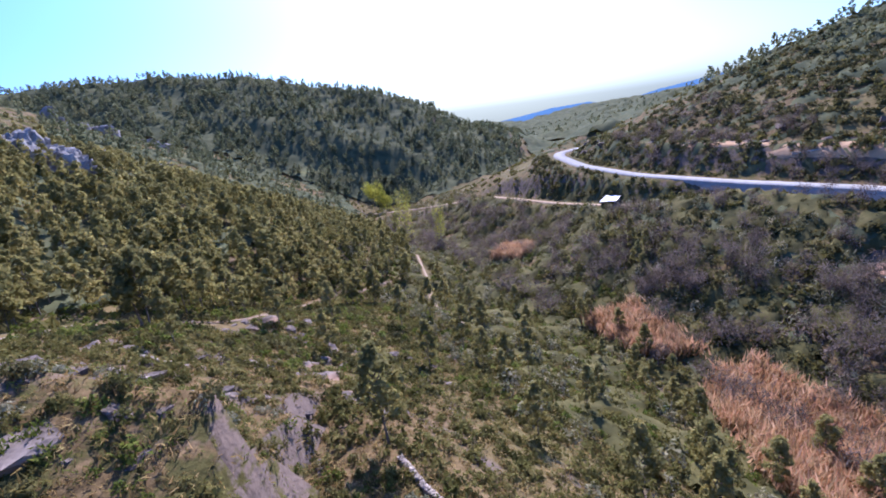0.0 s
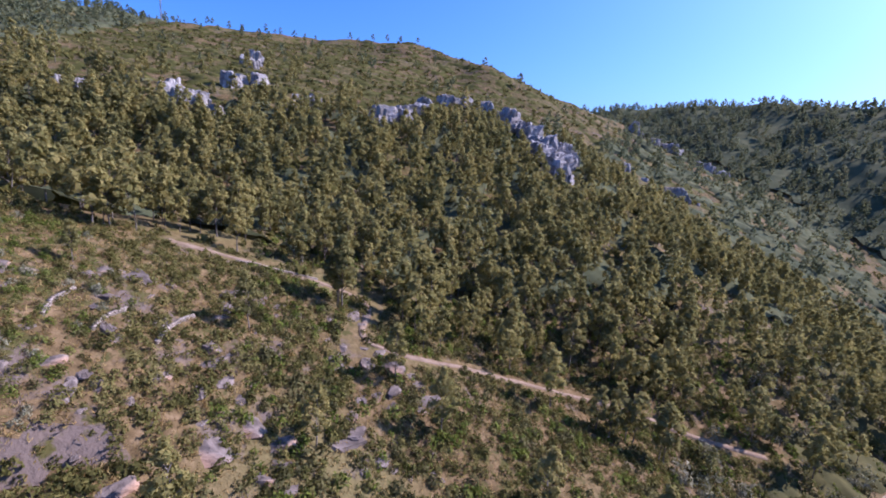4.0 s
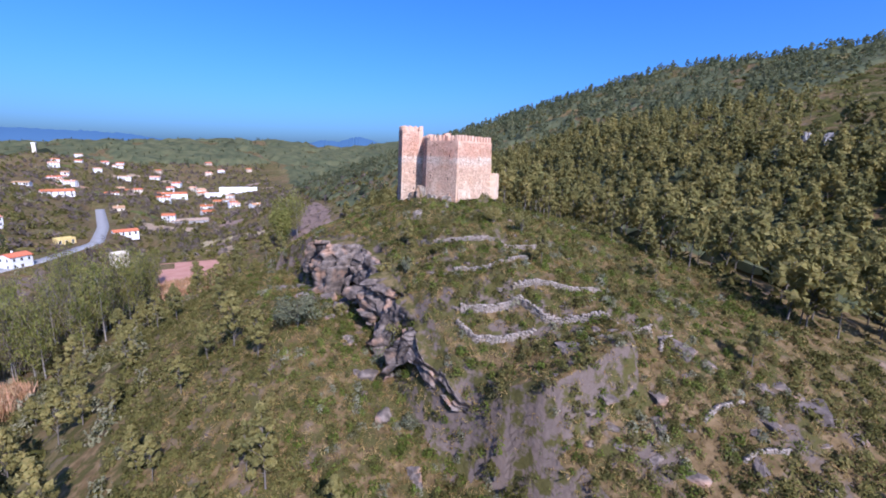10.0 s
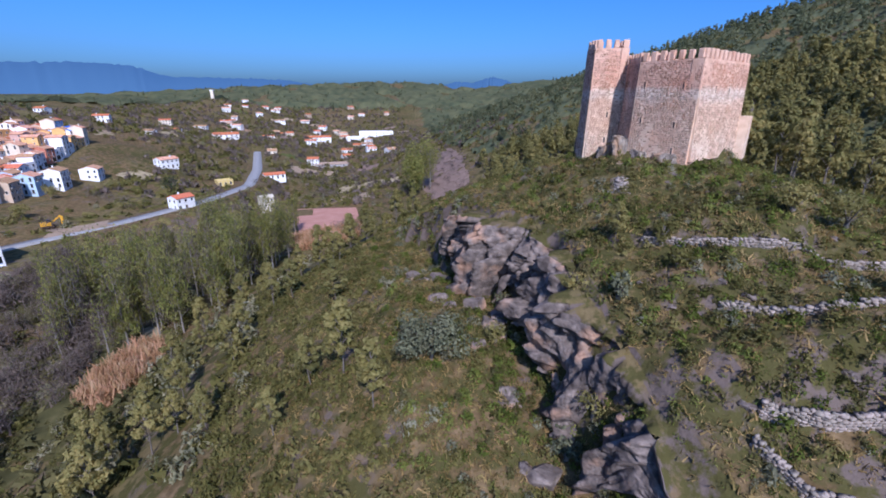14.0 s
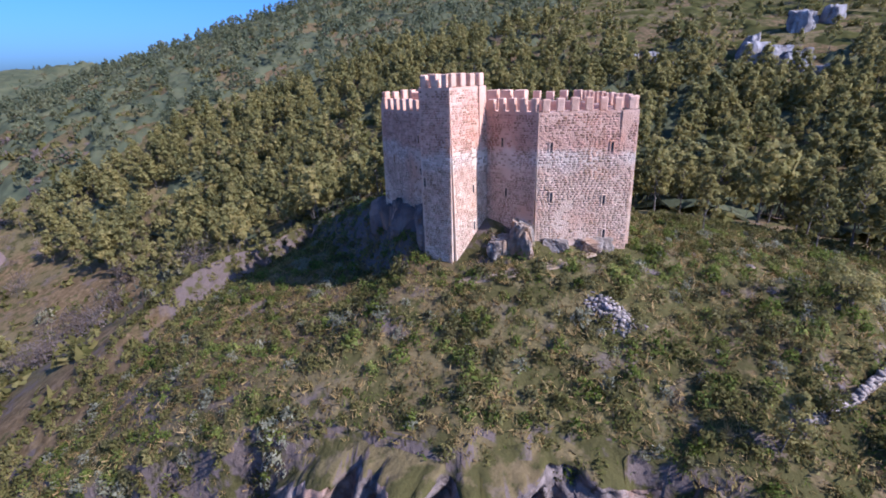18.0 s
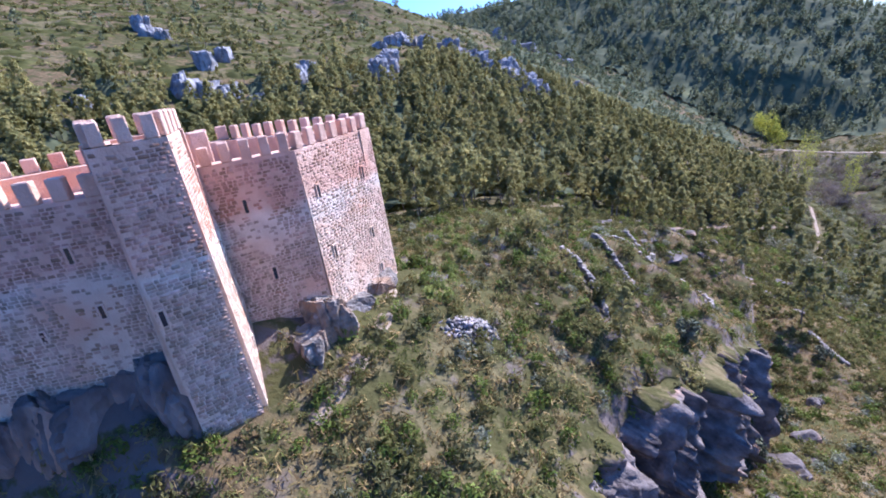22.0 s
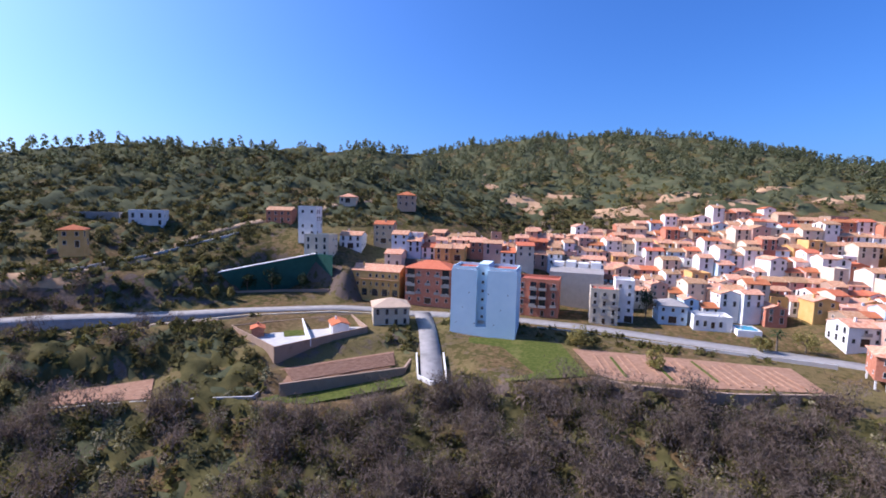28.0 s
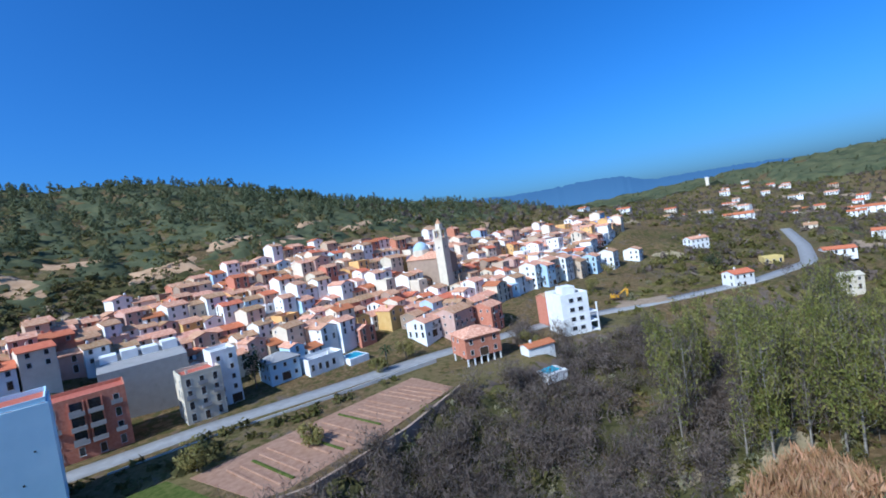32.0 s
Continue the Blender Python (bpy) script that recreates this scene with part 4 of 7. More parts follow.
# the boulder at the foot of the curtain wall and rock under the hall
for i, (x, y, z, sx, sy, sz) in enumerate(((2.1, -5.6, 2.0, 1.9, 1.5, 2.0), (1.4, -4.0, 1.2, 1.4, 1.2, 1.5), (3.0, -8.3, 1.5, 1.3, 1.9, 1.0), (4.3, -11.6, 1.4, 1.4, 2.0, 1.0))):
    set_rock(BOULDERS[i % 3], x, y, z, sx, sy, sz, i * 1.3, "boulder", "rough pale grey boulder built into the castle wall")
BEDROCK = [rock_mesh(70 + i, 0.5, 4) for i in range(3)]
for i in range(9):
    k = i / 8
    x, y = toward(C_NW, C_T, k - 0.04)
    set_rock(BEDROCK[i % 3], x + 0.5, y - 0.3, _r.uniform(0.0, 0.8) + 0.9 * k, _r.uniform(2.0, 2.8), 2.1, _r.uniform(2.8, 3.6), _r.uniform(0, 6), "bedrock", "dark bedrock carrying the castle wall")
# slabs breaking out of the spur's southern slope
for _ in range(250):
    x, y = _r.uniform(-24, 26), _r.uniform(-108, -50)
    if abs(x - 2) > 9 + (-50 - y) * 0.32:
        continue
    s = _r.uniform(0.35, 1.25) * (1.7 if _r.random() < 0.14 else 1)
    set_rock(_r.choice(ROCKS), x, y, gz(x, y) - 0.45 * s, s * 1.6, s, s * _r.uniform(0.5, 0.9), _r.uniform(0, 6))
for _ in range(50):
    x, y = _r.uniform(-10, 12), _r.uniform(-50, -14)
    s = _r.uniform(0.2, 0.6)
    set_rock(_r.choice(ROCKS), x, y, gz(x, y) - 0.2 * s, s * 1.3, s, s * 0.6, _r.uniform(0, 6))
# crags of the eastern hill: line ends, count, size
CRAG_LINES = (((150, -40), (136, -60), 6, 5), ((176, -60), (186, -74), 4, 4.5), ((150, -86), (158, -97), 5, 4), ((144, -120), (166, -144), 9, 5), ((176, -150), (192, -172), 6, 4), ((194, -178), (168, -194), 8, 6), ((168, -194), (108, -192), 13, 6.5), ((150, -206), (132, -204), 5, 5),
              ((232, -60), (262, -66), 6, 4.5), ((60, 30), (64, 24), 3, 2.5), ((150, -10), (146, -22), 4, 3), ((262, -340), (215, -400), 9, 6), ((160, -260), (140, -300), 4, 4))
for (x0, y0), (x1, y1), n, s in CRAG_LINES:
    n = int(n * 1.7)
    for i in range(n):
        k = (i + _r.random()) / n
        x, y = x0 + (x1 - x0) * k + _r.uniform(-4, 4), y0 + (y1 - y0) * k + _r.uniform(-4, 4)
        q = s * _r.uniform(0.35, 1.25)
        set_rock(_r.choice(PALE_CRAGS), x, y, gz(x, y) + 0.2 * q, q * 0.9, q, q * _r.uniform(0.7, 1.2), _r.uniform(0, 6), "crag", "pale grey limestone crag above the pine wood", "crags of the hill")
# outcrops of the western hill over the road
for _ in range(40):
    k = _r.random()
    x, y = -95 - 70 * k + _r.uniform(-14, 14), -330 + 150 * k + _r.uniform(-16, 16)
    if abs(near_line(np.array([x]), np.array([y]), MAIN_ROAD)[0][0]) < 10 or x > -90:
        continue
    q = _r.uniform(0.8, 2.6)
    set_rock(_r.choice(ROCKS), x, y, gz(x, y) - 0.2 * q, q * 1.4, q, q * 0.7, _r.uniform(0, 6))


def stone_wall(line, high, thick, seed, name="dry_stone_wall", label="ruined dry stone terrace wall of pale stones"):
    """A dry stone wall of many separate stones along a line on the ground."""
    rng = np.random.RandomState(seed)
    vs, n = [], 0
    for a, b in zip(line[:-1], line[1:]):
        run = math.hypot(b[0] - a[0], b[1] - a[1])
        ux, uy = (b[0] - a[0]) / run, (b[1] - a[1]) / run
        for row in range(max(1, int(high / 0.19))):
            for depth in (-thick / 2, thick / 2 - 0.3):
                s = rng.uniform(0, 0.2)
                while s < run:
                    w = rng.uniform(0.18, 0.45)
                    if rng.uniform() < (0.97 if row * 0.19 < high * 0.6 else 0.6):
                        x, y = a[0] + ux * (s + w / 2), a[1] + uy * (s + w / 2)
                        z = gz(x, y) - 0.2 * high - 0.1 + row * 0.19 + rng.uniform(-0.03, 0.03)
                        c = np.array([(-w / 2, depth, 0), (w / 2, depth, 0), (w / 2, depth + 0.33, 0), (-w / 2, depth + 0.33, 0), (-w / 2, depth, 0.2), (w / 2, depth, 0.2), (w / 2, depth + 0.33, 0.2), (-w / 2, depth + 0.33, 0.2)])
                        c = c * 0.96 + rng.uniform(-0.04, 0.04, c.shape)
                        vs.append(np.c_[x + c[:, 0] * ux - c[:, 1] * uy, y + c[:, 0] * uy + c[:, 1] * ux, z + c[:, 2]])
                        n += 1
                    s += w
    f = np.array([(0, 3, 2, 1), (4, 5, 6, 7), (0, 1, 5, 4), (1, 2, 6, 5), (2, 3, 7, 6), (3, 0, 4, 7)])
    f = (f[None] + 8 * np.arange(n)[:, None, None]).reshape(-1, 4)
    return tagged(new(name, mesh_of(name, np.concatenate(vs), f, M_STONEWALL)), label, "stone wall", "terrace walls of the spur")


for i, (line, h) in enumerate(TERRACES):
    stone_wall([(x - 0.35, y - 0.45) for x, y in line], h, 0.45, 30 + i)
for i, (px, py, qx, qy) in enumerate(((4.8, -65.6, 9.8, -66.2), (4.5, -69.8, 9.1, -71.3), (5.1, -75.3, 11.8, -77.5), (8, -58, 11, -57), (-21.9, -61, -17.1, -66.6), (32.2, -79.8, 34.6, -93))):
    stone_wall([(px, py), ((px + qx) / 2, (py + qy) / 2 + 0.5), (qx, qy)], 0.7, 0.45, 50 + i)
# a spread heap of loose pale stones beside the path
_heap = np.random.RandomState(70)
_c = _heap.normal(size=(420, 2)) * (0.6, 1.2)
_c = _c[np.hypot(_c[:, 0] / 1.3, _c[:, 1] / 2.4) < _heap.uniform(0.6, 1.1, len(_c))]
_x, _y = -2.9 + _c[:, 0] * 0.8 + _c[:, 1] * 0.45, -13.7 + _c[:, 1] * 0.85 - _c[:, 0] * 0.5
_z = gz(_x, _y) + _heap.uniform(-0.08, 0.62, len(_c)) * np.clip(1 - np.hypot(_c[:, 0] / 1.2, _c[:, 1] / 2.2), 0, 1) - 0.04
_cube = np.array([(i, j, k) for k in (0, 1) for i, j in ((0, 0), (1, 0), (1, 1), (0, 1))]) - 0.5
_size = _heap.uniform(0.12, 0.42, (len(_c), 1, 3)) * (1, 0.8, 0.6)
_v = (_cube[None] + _heap.uniform(-0.16, 0.16, (len(_c), 8, 3))) * _size
_a = _heap.uniform(0, 6.3, (len(_c), 1))
_v = np.stack([_v[..., 0] * np.cos(_a) - _v[..., 1] * np.sin(_a) + _x[:, None], _v[..., 0] * np.sin(_a) + _v[..., 1] * np.cos(_a) + _y[:, None], _v[..., 2] + _z[:, None]], -1)
_six = np.array([(0, 3, 2, 1), (4, 5, 6, 7), (0, 1, 5, 4), (1, 2, 6, 5), (2, 3, 7, 6), (3, 0, 4, 7)])
tagged(new("rubble_heap", mesh_of("rubble_heap", _v.reshape(-1, 3), (_six[None] + 8 * np.arange(len(_c))[:, None, None]).reshape(-1, 4), M_PALESTONE)), "heap of loose pale stones below the castle", "stone heap", kind="stuff")

# ---- plants ----
def tris_at(rng, centres, size, lean=0.0, thin=1.0, out=None):
    """One random triangle at each centre, of about the given size; lean: how much it points up; thin: under 1 for slivers."""
    n = len(centres)
    a = rng.normal(size=(n, 3))
    a[:, 2] += lean * 2
    a /= np.linalg.norm(a, axis=1)[:, None]
    if out is not None:
        face = out / np.maximum(np.linalg.norm(out, axis=1)[:, None], 1e-6) + rng.normal(size=(n, 3)) * 0.38
        face /= np.linalg.norm(face, axis=1)[:, None]
        a -= face * (a * face).sum(1)[:, None]
        a /= np.linalg.norm(a, axis=1)[:, None]
        b = np.cross(face, a)
    else:
        b = np.cross(a, rng.normal(size=(n, 3)))
    b /= np.linalg.norm(b, axis=1)[:, None]
    s = size * rng.uniform(0.6, 1.4, (n, 1))
    v = np.stack([centres - b * s * 0.5 * thin - a * s * 0.4, centres + b * s * 0.5 * thin - a * s * 0.4, centres + a * s * 0.7], 1)
    return v.reshape(-1, 3)


def limbs(rng, paths, sides=5):
    """Tapered tubes along paths of (point, radius). Returns verts and quads."""
    vs, fs, base = [], [], 0
    for path in paths:
        for p, r in path:
            ang = np.arange(sides) * 2 * math.pi / sides
            vs.append(np.c_[p[0] + r * np.cos(ang), p[1] + r * np.sin(ang), np.full(sides, p[2])])
        for k in range(len(path) - 1):
            for i in range(sides):
                j = (i + 1) % sides
                fs.append((base + k * sides + i, base + k * sides + j, base + (k + 1) * sides + j, base + (k + 1) * sides + i))
        base += len(path) * sides
    return np.concatenate(vs), np.array(fs)


def pine_shape(seed, high, spread, clumps, leaves, size):
    """Aleppo pine: leaning trunk, limbs, and tufts in uneven clumps. Returns trunk (verts, quads) and crown triangles."""
    rng = np.random.RandomState(seed)
    lean = rng.uniform(-0.07, 0.07, 2) * high
    trunk = [((lean[0] * k ** 2, lean[1] * k ** 2, high * k * 0.93 - 0.4), 0.022 * high * (1.1 - k)) for k in (0, 0.25, 0.5, 0.75, 1.0)]
    paths, centres, outs = [trunk], [], []
    low = rng.uniform(0.28, 0.42)
    for i in range(clumps):
        k = low + (1 - low) * (i + 0.6) / clumps
        ang = i * 2.4 + rng.uniform(-0.5, 0.5)
        w = spread * math.sin(math.pi * min(1, 0.25 + 0.75 * (k - low) / (1 - low))) * rng.uniform(0.5, 1.1) * (0.55 if k > 0.93 else 1)
        c = np.array([lean[0] * k * k + math.cos(ang) * w, lean[1] * k * k + math.sin(ang) * w, high * k + rng.uniform(-0.03, 0.05) * high])
        start = (lean[0] * (k - 0.1) ** 2, lean[1] * (k - 0.1) ** 2, high * (k - 0.12))
        paths.append([(start, 0.008 * high), ((start[0] * 0.5 + c[0] * 0.5, start[1] * 0.5 + c[1] * 0.5, start[2] * 0.4 + c[2] * 0.6), 0.005 * high), (tuple(c), 0.002 * high)])
        r = spread * rng.uniform(0.30, 0.46)
        q = rng.normal(size=(leaves, 3))
        q *= rng.uniform(0.5, 1.05, (leaves, 1)) / np.linalg.norm(q, axis=1)[:, None]
        centres.append(c + q * (r, r, r * 0.8))
        outs.append(q / np.linalg.norm(q, axis=1)[:, None] + (c - (0, 0, 0.62 * high)) / spread * 0.45 + (0, 0, 0.25))
    return limbs(rng, paths), tris_at(rng, np.concatenate(centres), size, 0.25, 0.6, np.concatenate(outs))


def bush_shape(seed, wide, high, leaves, size, lean=0.4, thin=0.6):
    rng = np.random.RandomState(seed)
    q = rng.normal(size=(leaves, 3))
    q *= rng.uniform(0.78, 1, (leaves, 1)) / np.linalg.norm(q, axis=1)[:, None]
    lobes = rng.uniform(-0.35, 0.35, (4, 2))[rng.randint(0, 4, leaves)]
    c = np.c_[(q[:, :2] * 0.75 + lobes) * wide / 2, np.abs(q[:, 2]) * high * rng.uniform(0.6, 1.0, leaves)]
    return tris_at(rng, c, size, lean, thin, q * (1, 1, 0.6) + (0, 0, 0.5))


def bare_shape(seed, high, spread, twigs):
    """Leafless tree: trunk, forked limbs and a haze of fine upright twigs."""
    rng = np.random.RandomState(seed)
    paths = [[((0, 0, -0.4), 0.03 * high), ((0, 0, high * 0.3), 0.022 * high), ((0.02 * high, 0, high * 0.55), 0.012 * high)]]
    tips = []
    for i in range(9):
        ang, k = i * 2.4 + rng.uniform(-0.4, 0.4), rng.uniform(0.25, 0.6)
        e = np.array([math.cos(ang) * spread * rng.uniform(0.4, 0.9), math.sin(ang) * spread * rng.uniform(0.4, 0.9), high * rng.uniform(0.6, 0.95)])
        paths.append([((0, 0, high * k), 0.011 * high), (tuple(e * (0.5, 0.5, 0.5) + (0, 0, high * k * 0.5)), 0.007 * high), (tuple(e), 0.002 * high)])
        tips.append(e)
    t = np.array(tips)[rng.randint(0, 9, twigs)] + rng.normal(size=(twigs, 3)) * (spread * 0.3, spread * 0.3, high * 0.13)
    return limbs(rng, paths, 4), tris_at(rng, t, high * 0.13, 0.4, 0.16)


def poplar_shape(seed, high, leafy):
    rng = np.random.RandomState(seed)
    paths = [[((0, 0, -0.4), 0.27), ((0.1, 0, high * 0.4), 0.17), ((0, 0.1, high * 0.95), 0.03)]]
    tips = []
    for i in range(16):
        k = 0.15 + 0.75 * i / 16
        ang = i * 2.4
        w = high * 0.12 * rng.uniform(0.6, 1.1)
        e = (math.cos(ang) * w, math.sin(ang) * w, high * (k + 0.2))
        paths.append([((0, 0, high * k), 0.06), ((e[0] * 0.7, e[1] * 0.7, high * (k + 0.07)), 0.04), (e, 0.012)])
        tips.append(e)
    n = leafy
    c = np.array(tips)[rng.randint(0, 16, n)] * (1, 1, 1) + rng.normal(size=(n, 3)) * (high * 0.035, high * 0.035, high * 0.07)
    return limbs(rng, paths, 4), tris_at(rng, c, 0.62, 0.6, 0.4), tris_at(rng, np.array(tips)[rng.randint(0, 16, 260)] + rng.normal(size=(260, 3)) * (0.6, 0.6, 1.6), 2.0, 1.0, 0.06)


def many(name, shapes, spots, mat, label, category="", kind="stuff"):
    """One object out of many copies of crown triangles: spots are rows of x, y, z, scale, turn, shape."""
    blocks = []
    for i, tri in enumerate(shapes):
        rows = spots[spots[:, 5].astype(int) == i]
        if len(rows) == 0:
            continue
        c, s = np.cos(rows[:, 4])[:, None], np.sin(rows[:, 4])[:, None]
        x = (tri[None, :, 0] * c - tri[None, :, 1] * s) * rows[:, 3:4] + rows[:, 0:1]
        y = (tri[None, :, 0] * s + tri[None, :, 1] * c) * rows[:, 3:4] + rows[:, 1:2]
        z = tri[None, :, 2] * rows[:, 3:4] + rows[:, 2:3]
        blocks.append(np.stack([x, y, z], -1).reshape(-1, 3))
    v = np.concatenate(blocks)
    return tagged(new(name, mesh_of(name, v, np.arange(len(v)).reshape(-1, 3), mat)), label, category, kind=kind)


def quads_as_tris(tube):
    v, f = tube
    t = np.concatenate([f[:, [0, 1, 2]], f[:, [0, 2, 3]]])
    return v[t].reshape(-1, 3)


def sow(rng, n, x0, x1, y0, y1, keep, low, high, kinds, sink=0.1):
    """Rows for many(): n tries in a rectangle, kept by the chance keep(x, y, z)."""
    x, y = rng.uniform(x0, x1, n), rng.uniform(y0, y1, n)
    z = gz(x, y)
    ok = rng.uniform(size=n) < keep(x, y, z)
    x, y, z = x[ok], y[ok], z[ok]
    m = len(x)
    return np.c_[x, y, z - sink, rng.uniform(low, high, m), rng.uniform(0, 6.28, m), rng.randint(0, kinds, m)]


WOOD_PATH = [(33, -70), (34, -92), (34, -104), (26, -103), (20, -98), (13, -97), (14, -102), (15, -109), (18, -119), (18.3, -131), (18, -142), (15.4, -152), (11.3, -160), (5.4, -176)]
VALLEY_PATH = [(-20, -132), (-17, -142), (-14.4, -151), (-8.2, -165), (-6.7, -181), (-3, -200), (2, -220)]
CASTLE_PATH = [(-2.5, -1.5), (-2.6, -6), (-0.5, -10.5), (4.4, -15.6), (9, -15.4), (13.5, -13.2), (18.5, -11.5)]


def clear_of(x, y):
    """1 away from roads, beds, village and castle, 0 on them."""
    ok = np.ones(x.shape)
    for line, wide in ((MAIN_ROAD, 7), (LOWER_ROAD, 4.5), (RAMP, 5.5), (WOOD_PATH, 1.5), (VALLEY_PATH, 1.4), (CASTLE_PATH, 0.3)):
        ok *= near_line(x, y, line)[0] > wide
    for _, poly in BEDS:
        ok *= inside(x, y, poly) < -1.5
    ok *= inside(x, y, VILLAGE) < 0
    ok *= inside(x, y, ORCHARD) < 0
    ok *= (inside(x, y, CASTLE_PLAN) < -1.2)
    return ok


ORCHARD = [(12, 165), (38, 158), (42, 250), (24, 300), (8, 250)]
CASTLE_PLAN = [(0, 0), (4, -2), (2.6, -6.4), (5, -13.8), (18, -7), (20.5, 8.5), (8.5, 11.5)]
VILLAGE = [(-186, -150), (-196, -70), (-200, -30), (-190, 10), (-184, 50), (-170, 90), (-172, 130), (-160, 190), (-170, 330), (-225, 315), (-285, 200), (-306, 40), (-285, -60), (-250, -110), (-225, -150)]
FOREST_EDGE = [(30, 120), (24, 40), (24, 0), (27, -40), (30, -70), (26, -95), (10, -125), (-2, -160), (6, -230), (40, -330), (75, -400)]


def pine_chance(x, y, z):
    """Chance of a pine: dense on the eastern flank, thin on the bare top, scattered on the other hills."""
    d, side, _ = near_line(x, y, FOREST_EDGE)
    flank = (side < 0) & (x > -10) & (x < 700) & (y > -430) & (y < 420)
    thin = np.clip(1.0 - np.clip((z - 10 - 8 * waves(x, y, 40, 71)) / 14, 0, 1) * np.clip((70 - y) / 60, 0, 1) * (y > -330), 0.07, 1)
    for p, q, n, s in CRAG_LINES:
        flank &= near_line(x, y, [p, q])[0] > 4 + s
    flank &= near_line(x + 1.5, y, WOOD_PATH)[0] > 3.6
    c = np.where(flank, thin * np.clip(0.45 + d / 60, 0, 1), 0.0)
    c = np.maximum(c, 0.8 * ((ridge(x, y, SOUTH_HILL) > z - 6) & (y < -430)))
    west = (x < -150) & (y < -20) & (z > -6)
    c = np.maximum(c, np.where(west, 0.62 + 0.35 * (z > 10), 0))
    vill = (x < -296) & (y > -60) & (y < 460)
    c = np.maximum(c, np.where(vill, np.clip((z + 8) / 30, 0.3, 1.0), 0))
    c = np.maximum(c, 0.75 * ((x > -20) & (y > 200) & (z > -46) & (y < 900) & (x > 20 + 0.12 * y)))
    c = np.maximum(c, 0.7 * ((y > 900) & (z > -25)))
    c = np.maximum(c, 0.75 * ((y < -900)))
    return c * (0.7 + 0.3 * np.sign(waves(x, y, 45, 11) + 0.4)) * clear_of(x, y)


_g = np.random.RandomState(21)
FAR_PINES = [pine_shape(100 + i, 1.0, 0.25, 7, 7, 0.19) for i in range(6)]
MID_PINES = [pine_shape(120 + i, 1.0, 0.20, 14, 18, 0.088) for i in range(6)]
NEAR_PINES = [pine_shape(140 + i, 1.0, 0.20, 18, 60, 0.055) for i in range(7)]
MID_ZONE = lambda x, y, z: pine_chance(x, y, z) * (np.hypot(x + 40, y + 60) < 260)
FAR_ZONE = lambda x, y, z: pine_chance(x, y, z) * (np.hypot(x + 40, y + 60) >= 260)

mid = sow(_g, 10500, -60, 240, -330, 220, MID_ZONE, 6.0, 12.0, 6)
far = np.concatenate([sow(_g, 9000, -90, 560, -720, -430, FAR_ZONE, 6.0, 10.5, 6), sow(_g, 11000, 0, 560, -430, 460, FAR_ZONE, 5.0, 9.5, 6),
                      sow(_g, 10500, -620, -150, -400, 460, FAR_ZONE, 5.0, 9.5, 6), sow(_g, 3000, 560, 760, -700, 520, FAR_ZONE, 6.0, 10.0, 6)])
further = sow(_g, 4000, -700, 800, 500, 1500, FAR_ZONE, 7.0, 12.0, 6)
southern = sow(_g, 4200, -900, 300, -1500, -780, FAR_ZONE, 10.0, 16.0, 6)
# the pines that stand nearest to the flight are things of their own
close = (np.hypot(mid[:, 0] - 20, mid[:, 1] + 70) < 75) & (mid[:, 0] < 70)
close &= np.cumsum(close) <= 150
extra_pines = np.array([(5.1, -39.5, 5.0), (-9.0, -23.5, 4.2), (12.5, -84, 7.5), (9, -103, 8.5), (-3, -92, 7), (2, -108, 9), (-8, -118, 9), (-16, -96, 8), (-20, -112, 9.5), (-28, -104, 8), (-24, -128, 9), (-33, -120, 8.5), (-38, -92, 8), (-12, -132, 10),
                        (-44, -70, 8), (-50, -84, 7.5), (-40, -52, 8.5), (-47, -60, 9), (-55, -66, 8), (-36, -40, 6), (-62, -40, 8), (-57, -28, 9), (-66, -20, 9.5), (-60, -8, 8.5), (-70, -2, 9), (-52, 4, 7.5), (-64, 12, 8.5), (-48, 18, 8), (-40, 30, 9), (-30, 42, 9),
                        (-22, 52, 8.5), (-34, 58, 9), (-15, 66, 9), (-28, 80, 9.5), (-10, 88, 9), (-20, 104, 10), (8, 60, 8), (0, 100, 9), (-40, 70, 8.5), (-46, 46, 8), (14, 38, 7), (20, 20, 7.5), (22, -22, 6.5), (26, -34, 7), (24, -12, 7.5), (16, -64, 5), (20, -48, 5.5)])
_e = np.random.RandomState(77)
ex, ey = _e.uniform(-82, -8, 90), _e.uniform(-200, -34, 90)
free = (near_line(ex, ey, CLIFF)[0] > 14) & (near_line(ex, ey, RIVER)[0] > 8)
wx, wy = _e.uniform(-78, -32, 70), _e.uniform(-34, 62, 70)
wfree = near_line(wx, wy, RIVER)[0] > 16
extra_pines = np.concatenate([extra_pines, np.c_[wx, wy, _e.uniform(5, 9.5, 70)][wfree][:34], np.c_[ex, ey, _e.uniform(5, 9.5, 90)][free][:58]])
spots = [(r[0], r[1], r[2] + 0.1, r[3], r[4], i) for i, r in enumerate(mid[close])] + [(x, y, gz(x, y), h, i * 1.7, i + 3) for i, (x, y, h) in enumerate(extra_pines)]
templates = []
for i, (tube, tri) in enumerate(NEAR_PINES):
    templates.append((mesh_of("trunk", *tube, M_BARK, smooth=True), mesh_of("crown", tri, np.arange(len(tri)).reshape(-1, 3), M_PINE)))
for x, y, z, h, turn, i in spots:
    t = root("pine_tree", Matrix.Translation((x, y, z)) @ Matrix.Rotation(turn, 4, "Z") @ Matrix.Diagonal((h, h, h, 1)), "Aleppo pine with a thin trunk and open olive-green crown", "tree", "pines on the slopes")
    shared("trunk", templates[i % 7][0], t)
    shared("crown", templates[i % 7][1], t)
mid = mid[~close]
